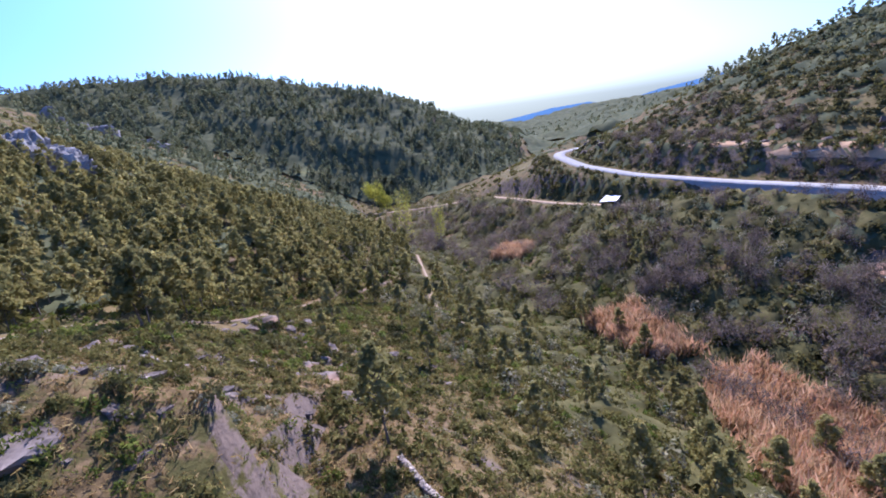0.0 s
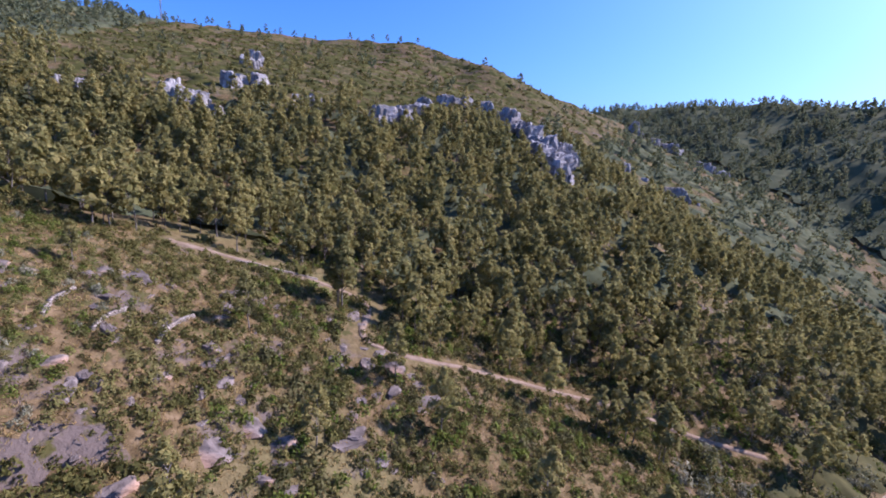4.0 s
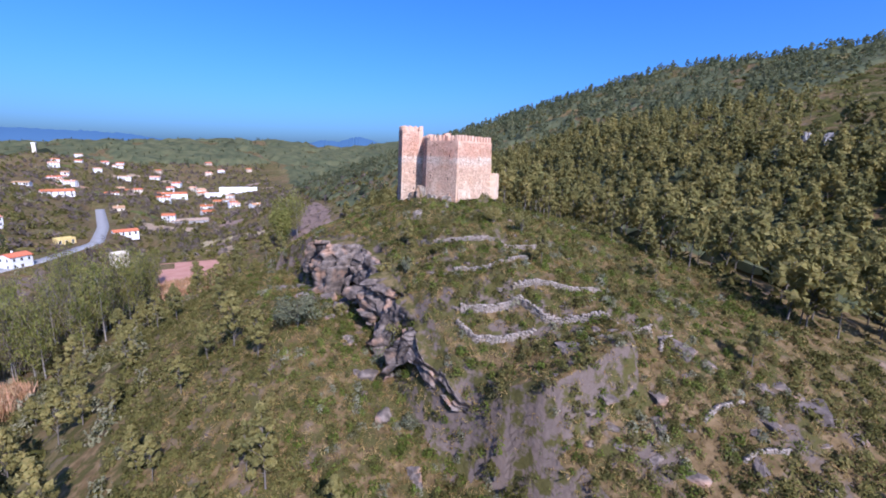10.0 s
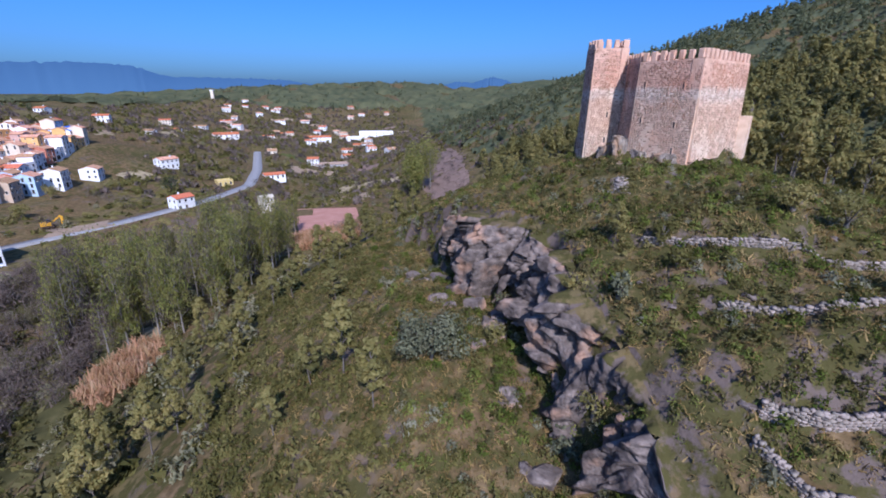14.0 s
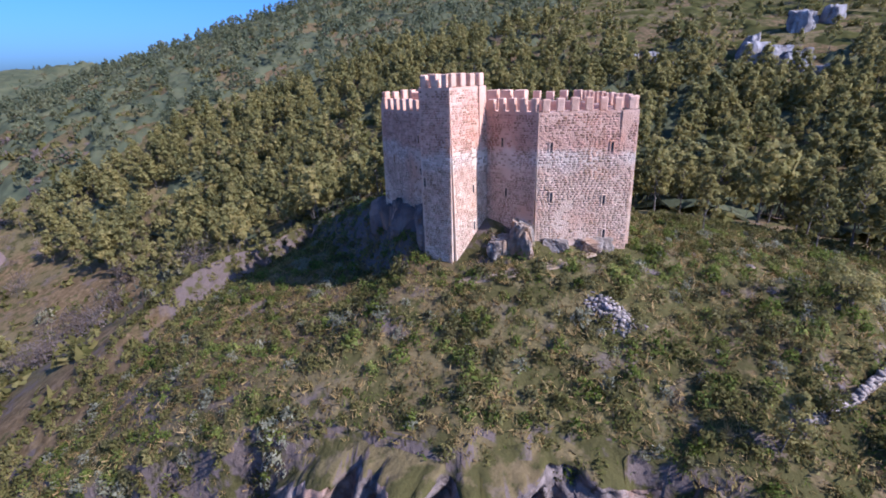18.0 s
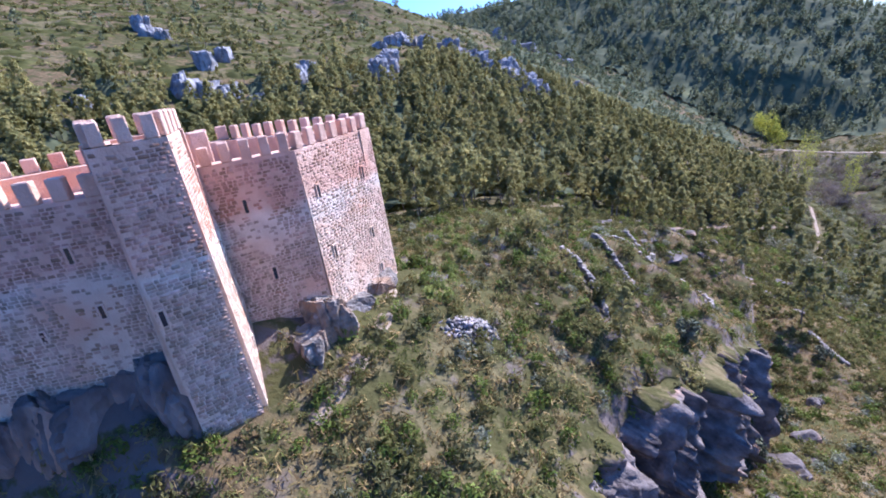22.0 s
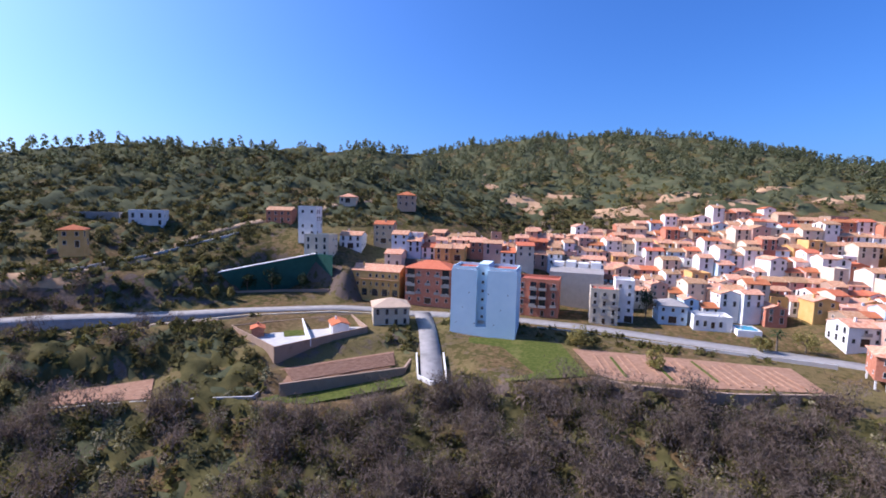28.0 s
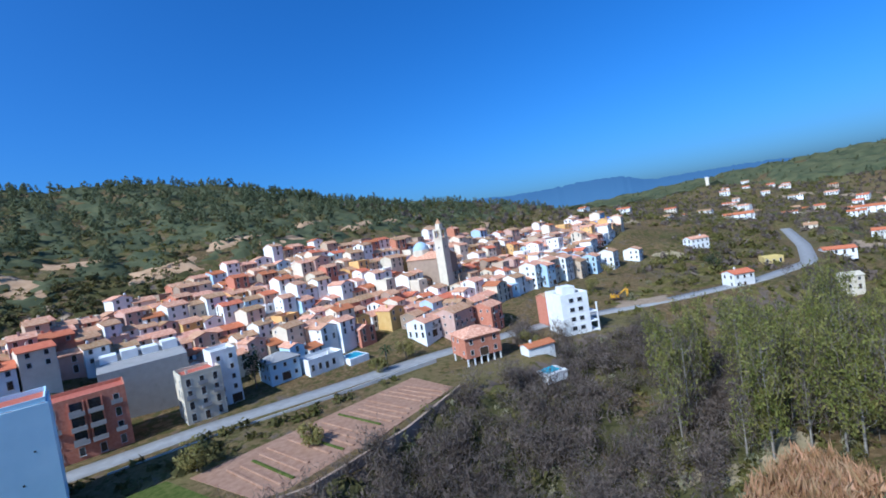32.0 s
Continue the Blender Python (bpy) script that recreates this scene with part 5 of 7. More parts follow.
many("pine_wood", [s[1] for s in MID_PINES], mid, M_PINE, "dense wood of olive-green pines on the slope", "wood")
many("pine_trunks", [quads_as_tris(s[0])[:72] for s in MID_PINES], mid, M_BARK, "grey trunks of the pine wood", "wood")
rest = np.concatenate([far, further, southern])
rest = rest[_g.uniform(size=len(rest)) < 0.64]
many("distant_pine_wood", [s[1] for s in FAR_PINES], rest, M_HAZEPINE, "distant pine woods on the hills", "wood")

# undergrowth and far canopies: uneven sheets of foliage that fill the woods
def canopy(name, x0, x1, y0, y1, step, keep, low, high, mat, label, seed):
    rng = np.random.RandomState(seed)
    x, y = np.meshgrid(np.arange(x0, x1, step), np.arange(y0, y1, step))
    x, y = x + rng.uniform(-0.35, 0.35, x.shape) * step, y + rng.uniform(-0.35, 0.35, x.shape) * step
    z = gz(x.ravel(), y.ravel()).reshape(x.shape)
    on = keep(x, y, z)
    top = np.where(on, z + rng.uniform(low, high, x.shape), z - 1.2)
    i = np.arange(x.size).reshape(x.shape)
    q = np.stack([i[:-1, :-1], i[:-1, 1:], i[1:, 1:], i[1:, :-1]], -1).reshape(-1, 4)
    q = q[on.ravel()[q].any(1)]
    t = np.concatenate([q[:, [0, 1, 2]], q[:, [0, 2, 3]]])
    return tagged(new(name, mesh_of(name, np.stack([x, y, top], -1).reshape(-1, 3), t, mat)), label, "wood", kind="stuff")


def wooded(x, y, z):
    return (pine_chance(x, y, z) > 0.45) & (waves(x, y, 22, 41) > -0.35)


canopy("undergrowth", 46, 560, -430, 460, 2.9, wooded, 0.2, 2.4, M_UNDER, "evergreen undergrowth filling the eastern pine wood", 61)
canopy("undergrowth", -80, 560, -720, -430, 6.0, lambda x, y, z: pine_chance(x, y, z) > 0.2, 0.5, 3.0, M_UNDER, "dense evergreen wood on the southern hill", 62)
canopy("undergrowth", -620, -150, -400, 460, 3.1, lambda x, y, z: (pine_chance(x, y, z) > 0.3) & (waves(x, y, 20, 43) > -0.25), 0.2, 2.2, M_UNDER, "evergreen undergrowth on the western hills", 63)
canopy("far_woods", -1600, 700, -2650, -740, 20, lambda x, y, z: z > -1e3, 4, 15, M_UNDER, "woods on the ridges beyond the gorge", 64)
canopy("far_woods", -1100, 900, 900, 1750, 13, lambda x, y, z: (z > -14) & (waves(x, y, 120, 45) > -0.45), 3, 11, M_HAZEPINE, "pine woods on the hills beyond the plain", 65)
canopy("far_woods", 20, 700, 440, 1000, 9, lambda x, y, z: (x > 20 + 0.12 * y) & (waves(x, y, 60, 46) > -0.5), 2, 7, M_HAZEPINE, "pine woods along the plain's eastern edge", 66)

canopy("far_woods", -720, -90, -760, -400, 9, lambda x, y, z: clear_of(x, y) * (near_line(x, y, LOWER_ROAD)[0] > 25) > 0, 1.0, 6.0, M_UNDER, "woods at the mouth of the gorge", 68)

# low garrigue cover on the open slopes
def open_slope(scale, seed, level, road=8):
    return lambda x, y, z: (clear_of(x, y) > 0) & (near_line(x, y, MAIN_ROAD)[0] > road) & (waves(x, y, scale, seed) + 0.6 * waves(x, y, scale * 0.4, seed + 1) > level)


canopy("garrigue", -430, -66, -430, -60, 2.7, open_slope(13, 91, 0.05), 0.05, 1.0, M_UNDER, "low garrigue on the slopes over the valley road", 71)
canopy("garrigue", -560, -290, -60, 330, 3.6, open_slope(15, 93, 0.15), 0.05, 1.1, M_BRAMBLE, "low garrigue on the hill behind the village", 72)
canopy("garrigue", 60, 460, -330, 120, 3.6, open_slope(15, 95, 0.0), 0.05, 1.1, M_SCRUB, "low garrigue on the open eastern hilltop", 73)
canopy("garrigue", -150, -26, 60, 230, 2.7, open_slope(12, 98, 0.2), 0.05, 1.2, M_SCRUB, "rough grass and scrub of the river flat", 75)

# scrub on the spur and slopes
BUSHES = [bush_shape(200 + i, 1.4, 0.85, 44, 0.28) for i in range(6)]
TUFTS = [bush_shape(220 + i, 1.1, 0.45, 8, 0.4, 1.0, 0.25) for i in range(5)]
SMALL = [bush_shape(240 + i, 2.0, 1.1, 15, 0.85) for i in range(5)]


def scrub_chance(x, y, z):
    return (0.45 + 0.5 * np.clip(waves(x, y, 9, 14) + 0.4, 0, 1)) * clear_of(x, y)


SPUR_TOP = [(-30, 34), (26, 34), (28, -60), (10, -72), (-20, -66), (-32, -40)]
FINE = [bush_shape(260 + i, 1.3, 0.85, 90, 0.2) for i in range(6)]
on_top = sow(_g, 8600, -32, 28, -72, 34, lambda x, y, z: scrub_chance(x, y, z) * (inside(x, y, SPUR_TOP) > 0), 0.35, 1.5, 6)
_kind = _g.uniform(size=len(on_top)) + 0.35 * waves(on_top[:, 0], on_top[:, 1], 8, 33)
many("spur_shrubs", FINE, on_top[_kind < 0.4], M_SCRUB, "rounded olive garrigue shrubs round the castle", "scrub")
many("fresh_shrubs", FINE, on_top[(_kind >= 0.4) & (_kind < 0.72)], M_LIVELY, "lively green shrubs round the castle", "scrub")
many("bramble_shrubs", FINE, on_top[(_kind >= 0.72) & (_kind < 0.92)], M_BRAMBLE, "dark brambles round the castle", "scrub")
many("pale_shrubs", FINE, on_top[_kind >= 0.92], M_PALELEAF, "pale grey-green shrubs round the castle", "scrub")
near_scrub = sow(_g, 26000, -52, 36, -180, 44, lambda x, y, z: scrub_chance(x, y, z) * (inside(x, y, SPUR_TOP) <= 0), 0.5, 1.7, 6)
many("scrub", BUSHES, near_scrub, M_SCRUB, "low grey-green garrigue shrubs on the spur", "scrub")
grass = sow(_g, 34000, -46, 34, -150, 36, lambda x, y, z: 0.8 * clear_of(x, y), 0.5, 1.3, 5, 0.03)
M_DRYGRASS = material("dry_grass", [(0.15, 0.105, 0.036), (0.24, 0.17, 0.062), (0.33, 0.245, 0.1)], 0.4, 0.9, 0, 3, island=0.3, coords="World", leaf=0.3)
many("grass_tufts", TUFTS, grass, M_DRYGRASS, "dry grass tufts between the shrubs", "grass")
turf = sow(_g, 30000, -32, 28, -72, 34, lambda x, y, z: clear_of(x, y) * (inside(x, y, SPUR_TOP) > 0) * (0.4 + 0.6 * (waves(x, y, 6, 57) > -0.2)), 0.3, 0.8, 5, 0.02)
_kind = waves(turf[:, 0], turf[:, 1], 7, 58) + _g.uniform(-0.5, 0.5, len(turf))
many("russet_grass", TUFTS, turf[_kind > 0.05], M_DRYGRASS, "russet dry grass on the castle spur", "grass")
many("green_turf", TUFTS, turf[_kind <= 0.05], M_LIVELY, "green grass on the castle spur", "grass")
wide_scrub = sow(_g, 22000, -420, 420, -430, 330, lambda x, y, z: scrub_chance(x, y, z) * ((np.abs(x + 8) > 42) | (y > 44) | (y < -180)), 0.8, 2.2, 5)
many("hillside_scrub", SMALL, wide_scrub, M_SCRUB, "scrub scattered over the hillsides and valley", "scrub")

foot_scrub = sow(_g, 9000, -66, 56, -240, -82, lambda x, y, z: scrub_chance(x, y, z), 0.6, 2.1, 6)
_kind = _g.uniform(size=len(foot_scrub)) + 0.3 * waves(foot_scrub[:, 0], foot_scrub[:, 1], 12, 34)
many("foot_shrubs", BUSHES, foot_scrub[_kind < 0.5], M_BRAMBLE, "dark shrubs on the slope under the spur", "scrub")
many("foot_shrubs", BUSHES, foot_scrub[_kind >= 0.5], M_LIVELY, "green shrubs on the slope under the spur", "scrub")
west_scrub = sow(_g, 11000, -330, -62, -330, 30, lambda x, y, z: (0.5 + 0.5 * (waves(x, y, 14, 35) > -0.1)) * clear_of(x, y) * (near_line(x, y, MAIN_ROAD)[0] > 7), 0.9, 2.4, 5)
many("western_scrub", SMALL, west_scrub, M_BRAMBLE, "dark evergreen scrub over the valley road", "scrub")

# ---- valley trees ----
def bank(x, y, z, lo, hi):
    d, side, _ = near_line(x, y, RIVER)
    return (d < np.where(side > 0, hi, lo)) * clear_of(x, y)


BARES = [bare_shape(300 + i, 1.0, 0.5, 250) for i in range(5)]
LEAFY = [bush_shape(320 + i, 1.0, 0.9, 70, 0.16, 0.2, 0.6) for i in range(5)]
bare = sow(_g, 10500, -165, 40, -330, 110, lambda x, y, z: np.where(y < -75, np.where((y > -180) & (near_line(x, y, RIVER)[1] > 0), 0.34, 0.13), 0.75) * bank(x, y, z, 16, np.where(y > 10, 58, 40)) * np.clip(0.75 + 0.6 * waves(x, y, 30, 17), 0, 1), 3.8, 7.5, 5)
bare = np.concatenate([bare, sow(_g, 1500, -230, 40, 60, 560, lambda x, y, z: 0.3 * clear_of(x, y) * (waves(x, y, 60, 51) > 0), 4, 7, 5), sow(_g, 260, -160, -100, -300, -130, lambda x, y, z: 0.5 * clear_of(x, y), 3, 6, 5)])
many("bare_thicket", [b[1] for b in BARES], bare, M_BARE, "leafless grey-brown trees along the stream", "thicket")
CROWNS = [bush_shape(330 + i, 0.95, 0.85, 95, 0.17, 0.9, 0.3) for i in range(5)]
many("bare_crowns", CROWNS, bare[bare[:, 1] < 120], M_BARE, "rounded leafless crowns of the stream thicket", "thicket")
many("bare_limbs", [quads_as_tris(b[0])[:96] for b in BARES], bare, M_BARK, "grey limbs of leafless trees along the stream", "thicket")
green = sow(_g, 7800, -150, 60, -420, 60, lambda x, y, z: np.where(y < -70, 0.75, 0.6) * bank(x, y, z, 60, 50), 1.8, 4.8, 5)
green = np.concatenate([green, sow(_g, 900, -230, 40, 60, 600, lambda x, y, z: 0.4 * clear_of(x, y), 2.5, 5.5, 5)])
canopy("brambles", -152, 40, -76, 110, 2.6, lambda x, y, z: (bank(x, y, z, 22, 50) > 0) & (waves(x, y, 14, 47) > -0.2), 0.1, 1.3, M_BRAMBLE, "green and leafless brambles along the stream", 67)
canopy("brambles", -152, 60, -330, -76, 2.4, lambda x, y, z: (bank(x, y, z, 50, 60) > 0) & (waves(x, y, 14, 48) > -0.25), 0.1, 1.7, M_BRAMBLE, "green brambles and undergrowth along the stream", 69)
M_WILLOW = material("pale_willow_leaves", [(0.14, 0.14, 0.075), (0.22, 0.205, 0.115), (0.30, 0.27, 0.17)], 0.15, 0.85, 0, 3, island=0.3, coords="World", leaf=0.3)
green = green[_g.permutation(len(green))]
half = len(green) // 2
many("streamside_bushes", LEAFY, green[:half], M_SCRUB, "green bushes and brambles in the valley floor", "bushes")
many("pale_willows", LEAFY, green[half:], M_WILLOW, "pale yellow-green willow bushes by the stream", "bushes")

# reeds: rust-brown canes in long beds
CANES = [tris_at(np.random.RandomState(340 + i), np.c_[np.random.RandomState(350 + i).normal(size=(60, 2)) * 0.9, np.random.RandomState(360 + i).uniform(0.8, 3.6, 60)], 1.7, 1.6, 0.16) for i in range(4)]
REED_BEDS = [[(-74, -50), (-60, -62), (-60, -90), (-68, -118), (-80, -122), (-88, -98), (-82, -72)], [(-42, -205), (-30, -214), (-36, -226), (-48, -218)], [(-72, -128), (-58, -132), (-52, -150), (-66, -152)], [(-90, 30), (-80, 20), (-74, 36), (-84, 46)],
             [(-58, 128), (-30, 130), (-32, 112), (-56, 110)], [(-84, -40), (-76, -44), (-72, -62), (-82, -62)]]
for poly in REED_BEDS:
    xs, ys = [p[0] for p in poly], [p[1] for p in poly]
    rows = sow(_g, int(0.55 * (max(xs) - min(xs)) * (max(ys) - min(ys))), min(xs), max(xs), min(ys), max(ys), lambda x, y, z: 1.0 * (inside(x, y, poly) > 0), 0.8, 1.3, 4)
    if len(rows):
        many("reed_bed", CANES, rows, M_REED, "rust-brown bed of dry giant reed", "reeds")


# poplars in rows on the river flat
def poplar_tree(x, y, high, seed, leaf=M_SPRING, leafy=420, label="slender poplar with grey limbs and first green leaves"):
    tube, tri, twig = poplar_shape(seed, high, leafy)
    t = root("poplar_tree", Matrix.Translation((x, y, gz(x, y))) @ Matrix.Rotation(seed * 1.3, 4, "Z"), label, "tree", "poplars on the river flat")
    shared("trunk", mesh_of("trunk", *tube, M_PALEBARK, smooth=True), t)
    shared("crown", mesh_of("crown", tri, np.arange(len(tri)).reshape(-1, 3), leaf), t)
    tagged(shared("twig", mesh_of("twig", twig, np.arange(len(twig)).reshape(-1, 3), M_BARE), t), kind="stuff")
    return t


_p = random.Random(8)
GROVE = [(-124, 74), (-104, 46), (-74, 46), (-57, 68), (-54, 112), (-98, 116)]
planted = 0
while planted < 66:
    x, y = _p.uniform(-124, -54), _p.uniform(44, 116)
    if inside(np.array([x]), np.array([y]), GROVE)[0] > 0:
        poplar_tree(x, y, _p.uniform(13, 24), 400 + planted, leafy=_p.choice((300, 900, 1500, 2200)))
        planted += 1
for x, y, h in ((12, 186, 24), (24, -300, 14), (-58, 140, 15), (-62, 128, 16)):
    poplar_tree(x, y, h, 470 + int(abs(x) + abs(y)), leafy=1100, label="broad poplar in fresh green leaf")
poplar_tree(12, -264, 29, 491, M_YELLOWLEAF, 1500, "tall column of a poplar in yellow-green leaf")
poplar_tree(-6, -262, 19, 492, M_YELLOWLEAF, 900, "slim poplar in yellow-green leaf")
# yellow trees far down the gorge
gorge = sow(_g, 60, -120, 30, -900, -640, lambda x, y, z: 0.9 * (z < -55), 12, 20, 5)
if len(gorge):
    many("gorge_poplars", LEAFY, gorge, M_SPRING, "pale green trees down the gorge", "trees")


def leafy_tree(name, x, y, wide, high, seed, mat, label, n=1400, size=0.32):
    rng = np.random.RandomState(seed)
    t = root(name, Matrix.Translation((x, y, gz(x, y))), label, "tree")
    paths = [[((0, 0, -0.5), 0.25), ((0.1, 0.1, high * 0.45), 0.15), ((0, 0, high * 0.75), 0.06)]] + [[((0, 0, high * 0.25), 0.1), (tuple(rng.uniform(-0.35, 0.35, 2) * wide) + (high * rng.uniform(0.5, 0.8),), 0.03)] for _ in range(6)]
    shared("trunk", mesh_of("trunk", *limbs(rng, paths), M_BARK, smooth=True), t)
    lobes = np.c_[rng.uniform(-0.33, 0.33, (14, 2)) * wide, rng.uniform(0.3, 0.8, 14) * high]
    q = rng.normal(size=(n, 3))
    q /= np.linalg.norm(q, axis=1)[:, None]
    c = lobes[rng.randint(0, 14, n)] + q * (wide * 0.2, wide * 0.2, high * 0.2) * rng.uniform(0.6, 1.1, (n, 1))
    tri = tris_at(rng, c, size, 0.2, 0.6, q + (0, 0, 0.3))
    shared("crown", mesh_of("crown", tri, np.arange(len(tri)).reshape(-1, 3), mat), t)
    return t


M_HOLM = material("holm_oak_leaves", [(0.06, 0.065, 0.036), (0.10, 0.102, 0.056), (0.14, 0.138, 0.08)], 0.4, 0.7, 0, 3, island=0.3, coords="World")
leafy_tree("holm_oak", -26.5, -21.5, 8.0, 5.5, 501, M_HOLM, "round grey-green holm oak on the steep slope", 2600, 0.34)
leafy_tree("holm_oak", 3.5, -29.5, 3.6, 2.4, 502, M_PINE, "dark juniper by the terrace walls", 900, 0.26)
leafy_tree("holm_oak", 8.5, -30.5, 3.2, 3.8, 503, M_PINE, "dark juniper by the terrace walls", 900, 0.26)
for i in range(14):
    a, b = _p.uniform(-24, -6), _p.uniform(-62, -12)
    leafy_tree("oak_bush", a, b, _p.uniform(2, 3.4), _p.uniform(1.4, 2.6), 510 + i, _p.choice((M_SCRUB, M_PINE, M_HOLM)), "dense evergreen bush on the slope", 420, 0.28)
# the lone umbrella pine on the ridge and those along the western crest
for x, y, h in ((285, -252, 11), (-203, -340, 9), (-212, -334, 10), (-219, -330, 8), (-268, -295, 9), (-190, -352, 7), (-240, -316, 6), (-300, -268, 7), (-330, -230, 8), (430, 90, 7)):
    t = root("ridge_pine", Matrix.Translation((x, y, gz(x, y) - 0.2)) @ Matrix.Diagonal((h, h, h, 1)), "dark pine standing alone on the skyline", "tree", "pines on the skyline")
    shared("trunk", templates[int(h) % 7][0], t)
    shared("crown", templates[int(h) % 7][1], t)

# the large green poplars and the shrubs of the plain
leafy_tree("poplar_tree", 9, 192, 22, 33, 601, M_SPRING, "huge round poplar in fresh green leaf", 4200, 0.95)
leafy_tree("poplar_tree", 2, 180, 13, 24, 602, M_SPRING, "broad green poplar beside the huge one", 2200, 0.85)
leafy_tree("poplar_tree", 58, -402, 19, 29, 603, M_YELLOWLEAF, "tall poplar in bright yellow-green leaf", 2600, 0.9)
leafy_tree("poplar_tree", 48, -404, 12, 20, 604, M_YELLOWLEAF, "smaller poplar in bright yellow-green leaf", 1500, 0.8)
PLOTS = [bush_shape(620 + i, 2.0, 1.5, 17, 0.8) for i in range(5)]
plain = sow(_g, 15000, -420, 80, 190, 1000, lambda x, y, z: clear_of(x, y) * np.clip(0.35 + 0.5 * waves(x, y, 40, 83), 0.04, 0.8), 1.2, 3.6, 5)
many("plain_shrubs", PLOTS, plain[::2], M_SCRUB, "olive trees and shrubs scattered over the plain", "bushes")
many("plain_orchards", PLOTS, plain[1::2], M_BARE, "bare almond trees scattered over the plain", "trees")
orchard = sow(_g, 700, 8, 42, 158, 300, lambda x, y, z: 0.3 * (inside(x, y, ORCHARD) > 1), 1.6, 3.4, 5)
many("orchard_trees", [b[1] for b in BARES], orchard, M_BARE, "bare orchard trees under the pine wood", "trees")

# ---- the village ----
def plaster(name, c, vary=0.1, rough=0.9):
    return material(name, [tuple(v * 0.86 for v in c), c], 0.5, rough, 0.12, 6, spots=(0.35, tuple(v * 0.72 for v in c), 0.6, 0.78), vary=vary)


M_TAN = plaster("tan_render", (0.50, 0.38, 0.27))
M_PINKW = plaster("pink_render", (0.55, 0.36, 0.29))
M_GREYW = plaster("bare_grey_render", (0.34, 0.32, 0.30))
M_OLDSTONE = plaster("old_rubble_wall", (0.36, 0.26, 0.19))
M_SKYBLUE = plaster("light_blue_render", (0.45, 0.58, 0.68))
M_YELLOW = plaster("yellow_render", (0.62, 0.47, 0.18))
M_SHUTTER = material("dark_shutter", [(0.05, 0.035, 0.025), (0.09, 0.06, 0.04)], 3, 0.7, 0, 2)
M_FRAME = material("pale_window_frame", [(0.5, 0.49, 0.47), (0.6, 0.59, 0.57)], 2, 0.7, 0, 2)
M_ROOFNEW = material("orange_roof_tiles", [(0.42, 0.13, 0.06), (0.5, 0.18, 0.09)], 1.2, 0.9, 0.4, 6, vary=0.15, bump_scale=5)
M_REDFLOOR = material("red_terrace_tiles", [(0.36, 0.10, 0.07), (0.44, 0.15, 0.10)], 1.2, 0.9, 0.2, 6)
M_DARKGREEN = plaster("dark_green_painted_wall", (0.035, 0.11, 0.085), 0.0)
M_POOL = material("pool_water", [(0.04, 0.30, 0.42), (0.07, 0.40, 0.52)], 0.8, 0.08, 0.1, 3, spec=0.5)
M_TARP = material("blue_tarpaulin", [(0.03, 0.13, 0.55), (0.05, 0.2, 0.65)], 1.5, 0.6, 0.2, 4)
M_YELPAINT = material("yellow_machine_paint", [(0.55, 0.28, 0.02), (0.62, 0.34, 0.04)], 2, 0.5, 0, 2)


def window_mesh(w, h, glass=M_GLASS, frame=M_FRAME):
    """A window on a wall facing +x: frame proud of the wall, a sill and a dark pane set in it."""
    bm = bmesh.new()
    t = 0.09
    for y0, y1, z0, z1, x1 in ((-w / 2 - t, -w / 2, -h / 2, h / 2, 0.06), (w / 2, w / 2 + t, -h / 2, h / 2, 0.06), (-w / 2 - t, w / 2 + t, h / 2, h / 2 + t, 0.06), (-w / 2 - 0.16, w / 2 + 0.16, -h / 2 - 0.1, -h / 2, 0.16)):
        box(bm, -0.1, y0, z0, x1, y1, z1)
    n = len(bm.faces)
    box(bm, -0.1, -w / 2, -h / 2, 0.02, w / 2, h / 2)
    bm.faces.ensure_lookup_table()
    for f in bm.faces[n:]:
        f.material_index = 1
    me = bpy.data.meshes.new("window")
    bm.to_mesh(me)
    bm.free()
    me.materials.append(frame)
    me.materials.append(glass)
    return me


WINDOWS = [window_mesh(0.9, 1.25), window_mesh(1.0, 1.9), window_mesh(0.7, 0.8), window_mesh(1.6, 1.3)]
DOOR = window_mesh(1.1, 2.1, M_SHUTTER)
GARAGE = window_mesh(2.6, 2.4, M_SHUTTER)


def balcony_mesh(w):
    """A slab with a solid parapet, one bent piece, on a wall facing +x."""
    bm = bmesh.new()
    pr = [(0, -0.15), (1.0, -0.15), (1.0, 0.95), (0.92, 0.95), (0.92, 0), (0, 0)]
    ends = [[bm.verts.new((x, y, z)) for x, z in pr] for y in (-w / 2, w / 2)]
    bm.faces.new(ends[0])
    bm.faces.new(ends[1][::-1])
    for i in range(6):
        j = (i + 1) % 6
        bm.faces.new((ends[0][i], ends[1][i], ends[1][j], ends[0][j]))
    bmesh.ops.recalc_face_normals(bm, faces=bm.faces)
    me = bpy.data.meshes.new("balcony")
    bm.to_mesh(me)
    bm.free()
    me.materials.append(M_GREYW)
    return me


BALCONY = balcony_mesh(2.2)
SIDES = ((0, 0), (90, 1), (180, 0), (270, 1))


def on_side(house, me, name, side, w, d, along, z):
    """Fixes a mesh that faces +x on one side of a house w wide (along y) and d deep (along x)."""
    off = d / 2 if side % 2 == 0 else w / 2
    return shared(name, me, house, Matrix.Rotation(radians(90 * side), 4, "Z") @ Matrix.Translation((off, along, z)))


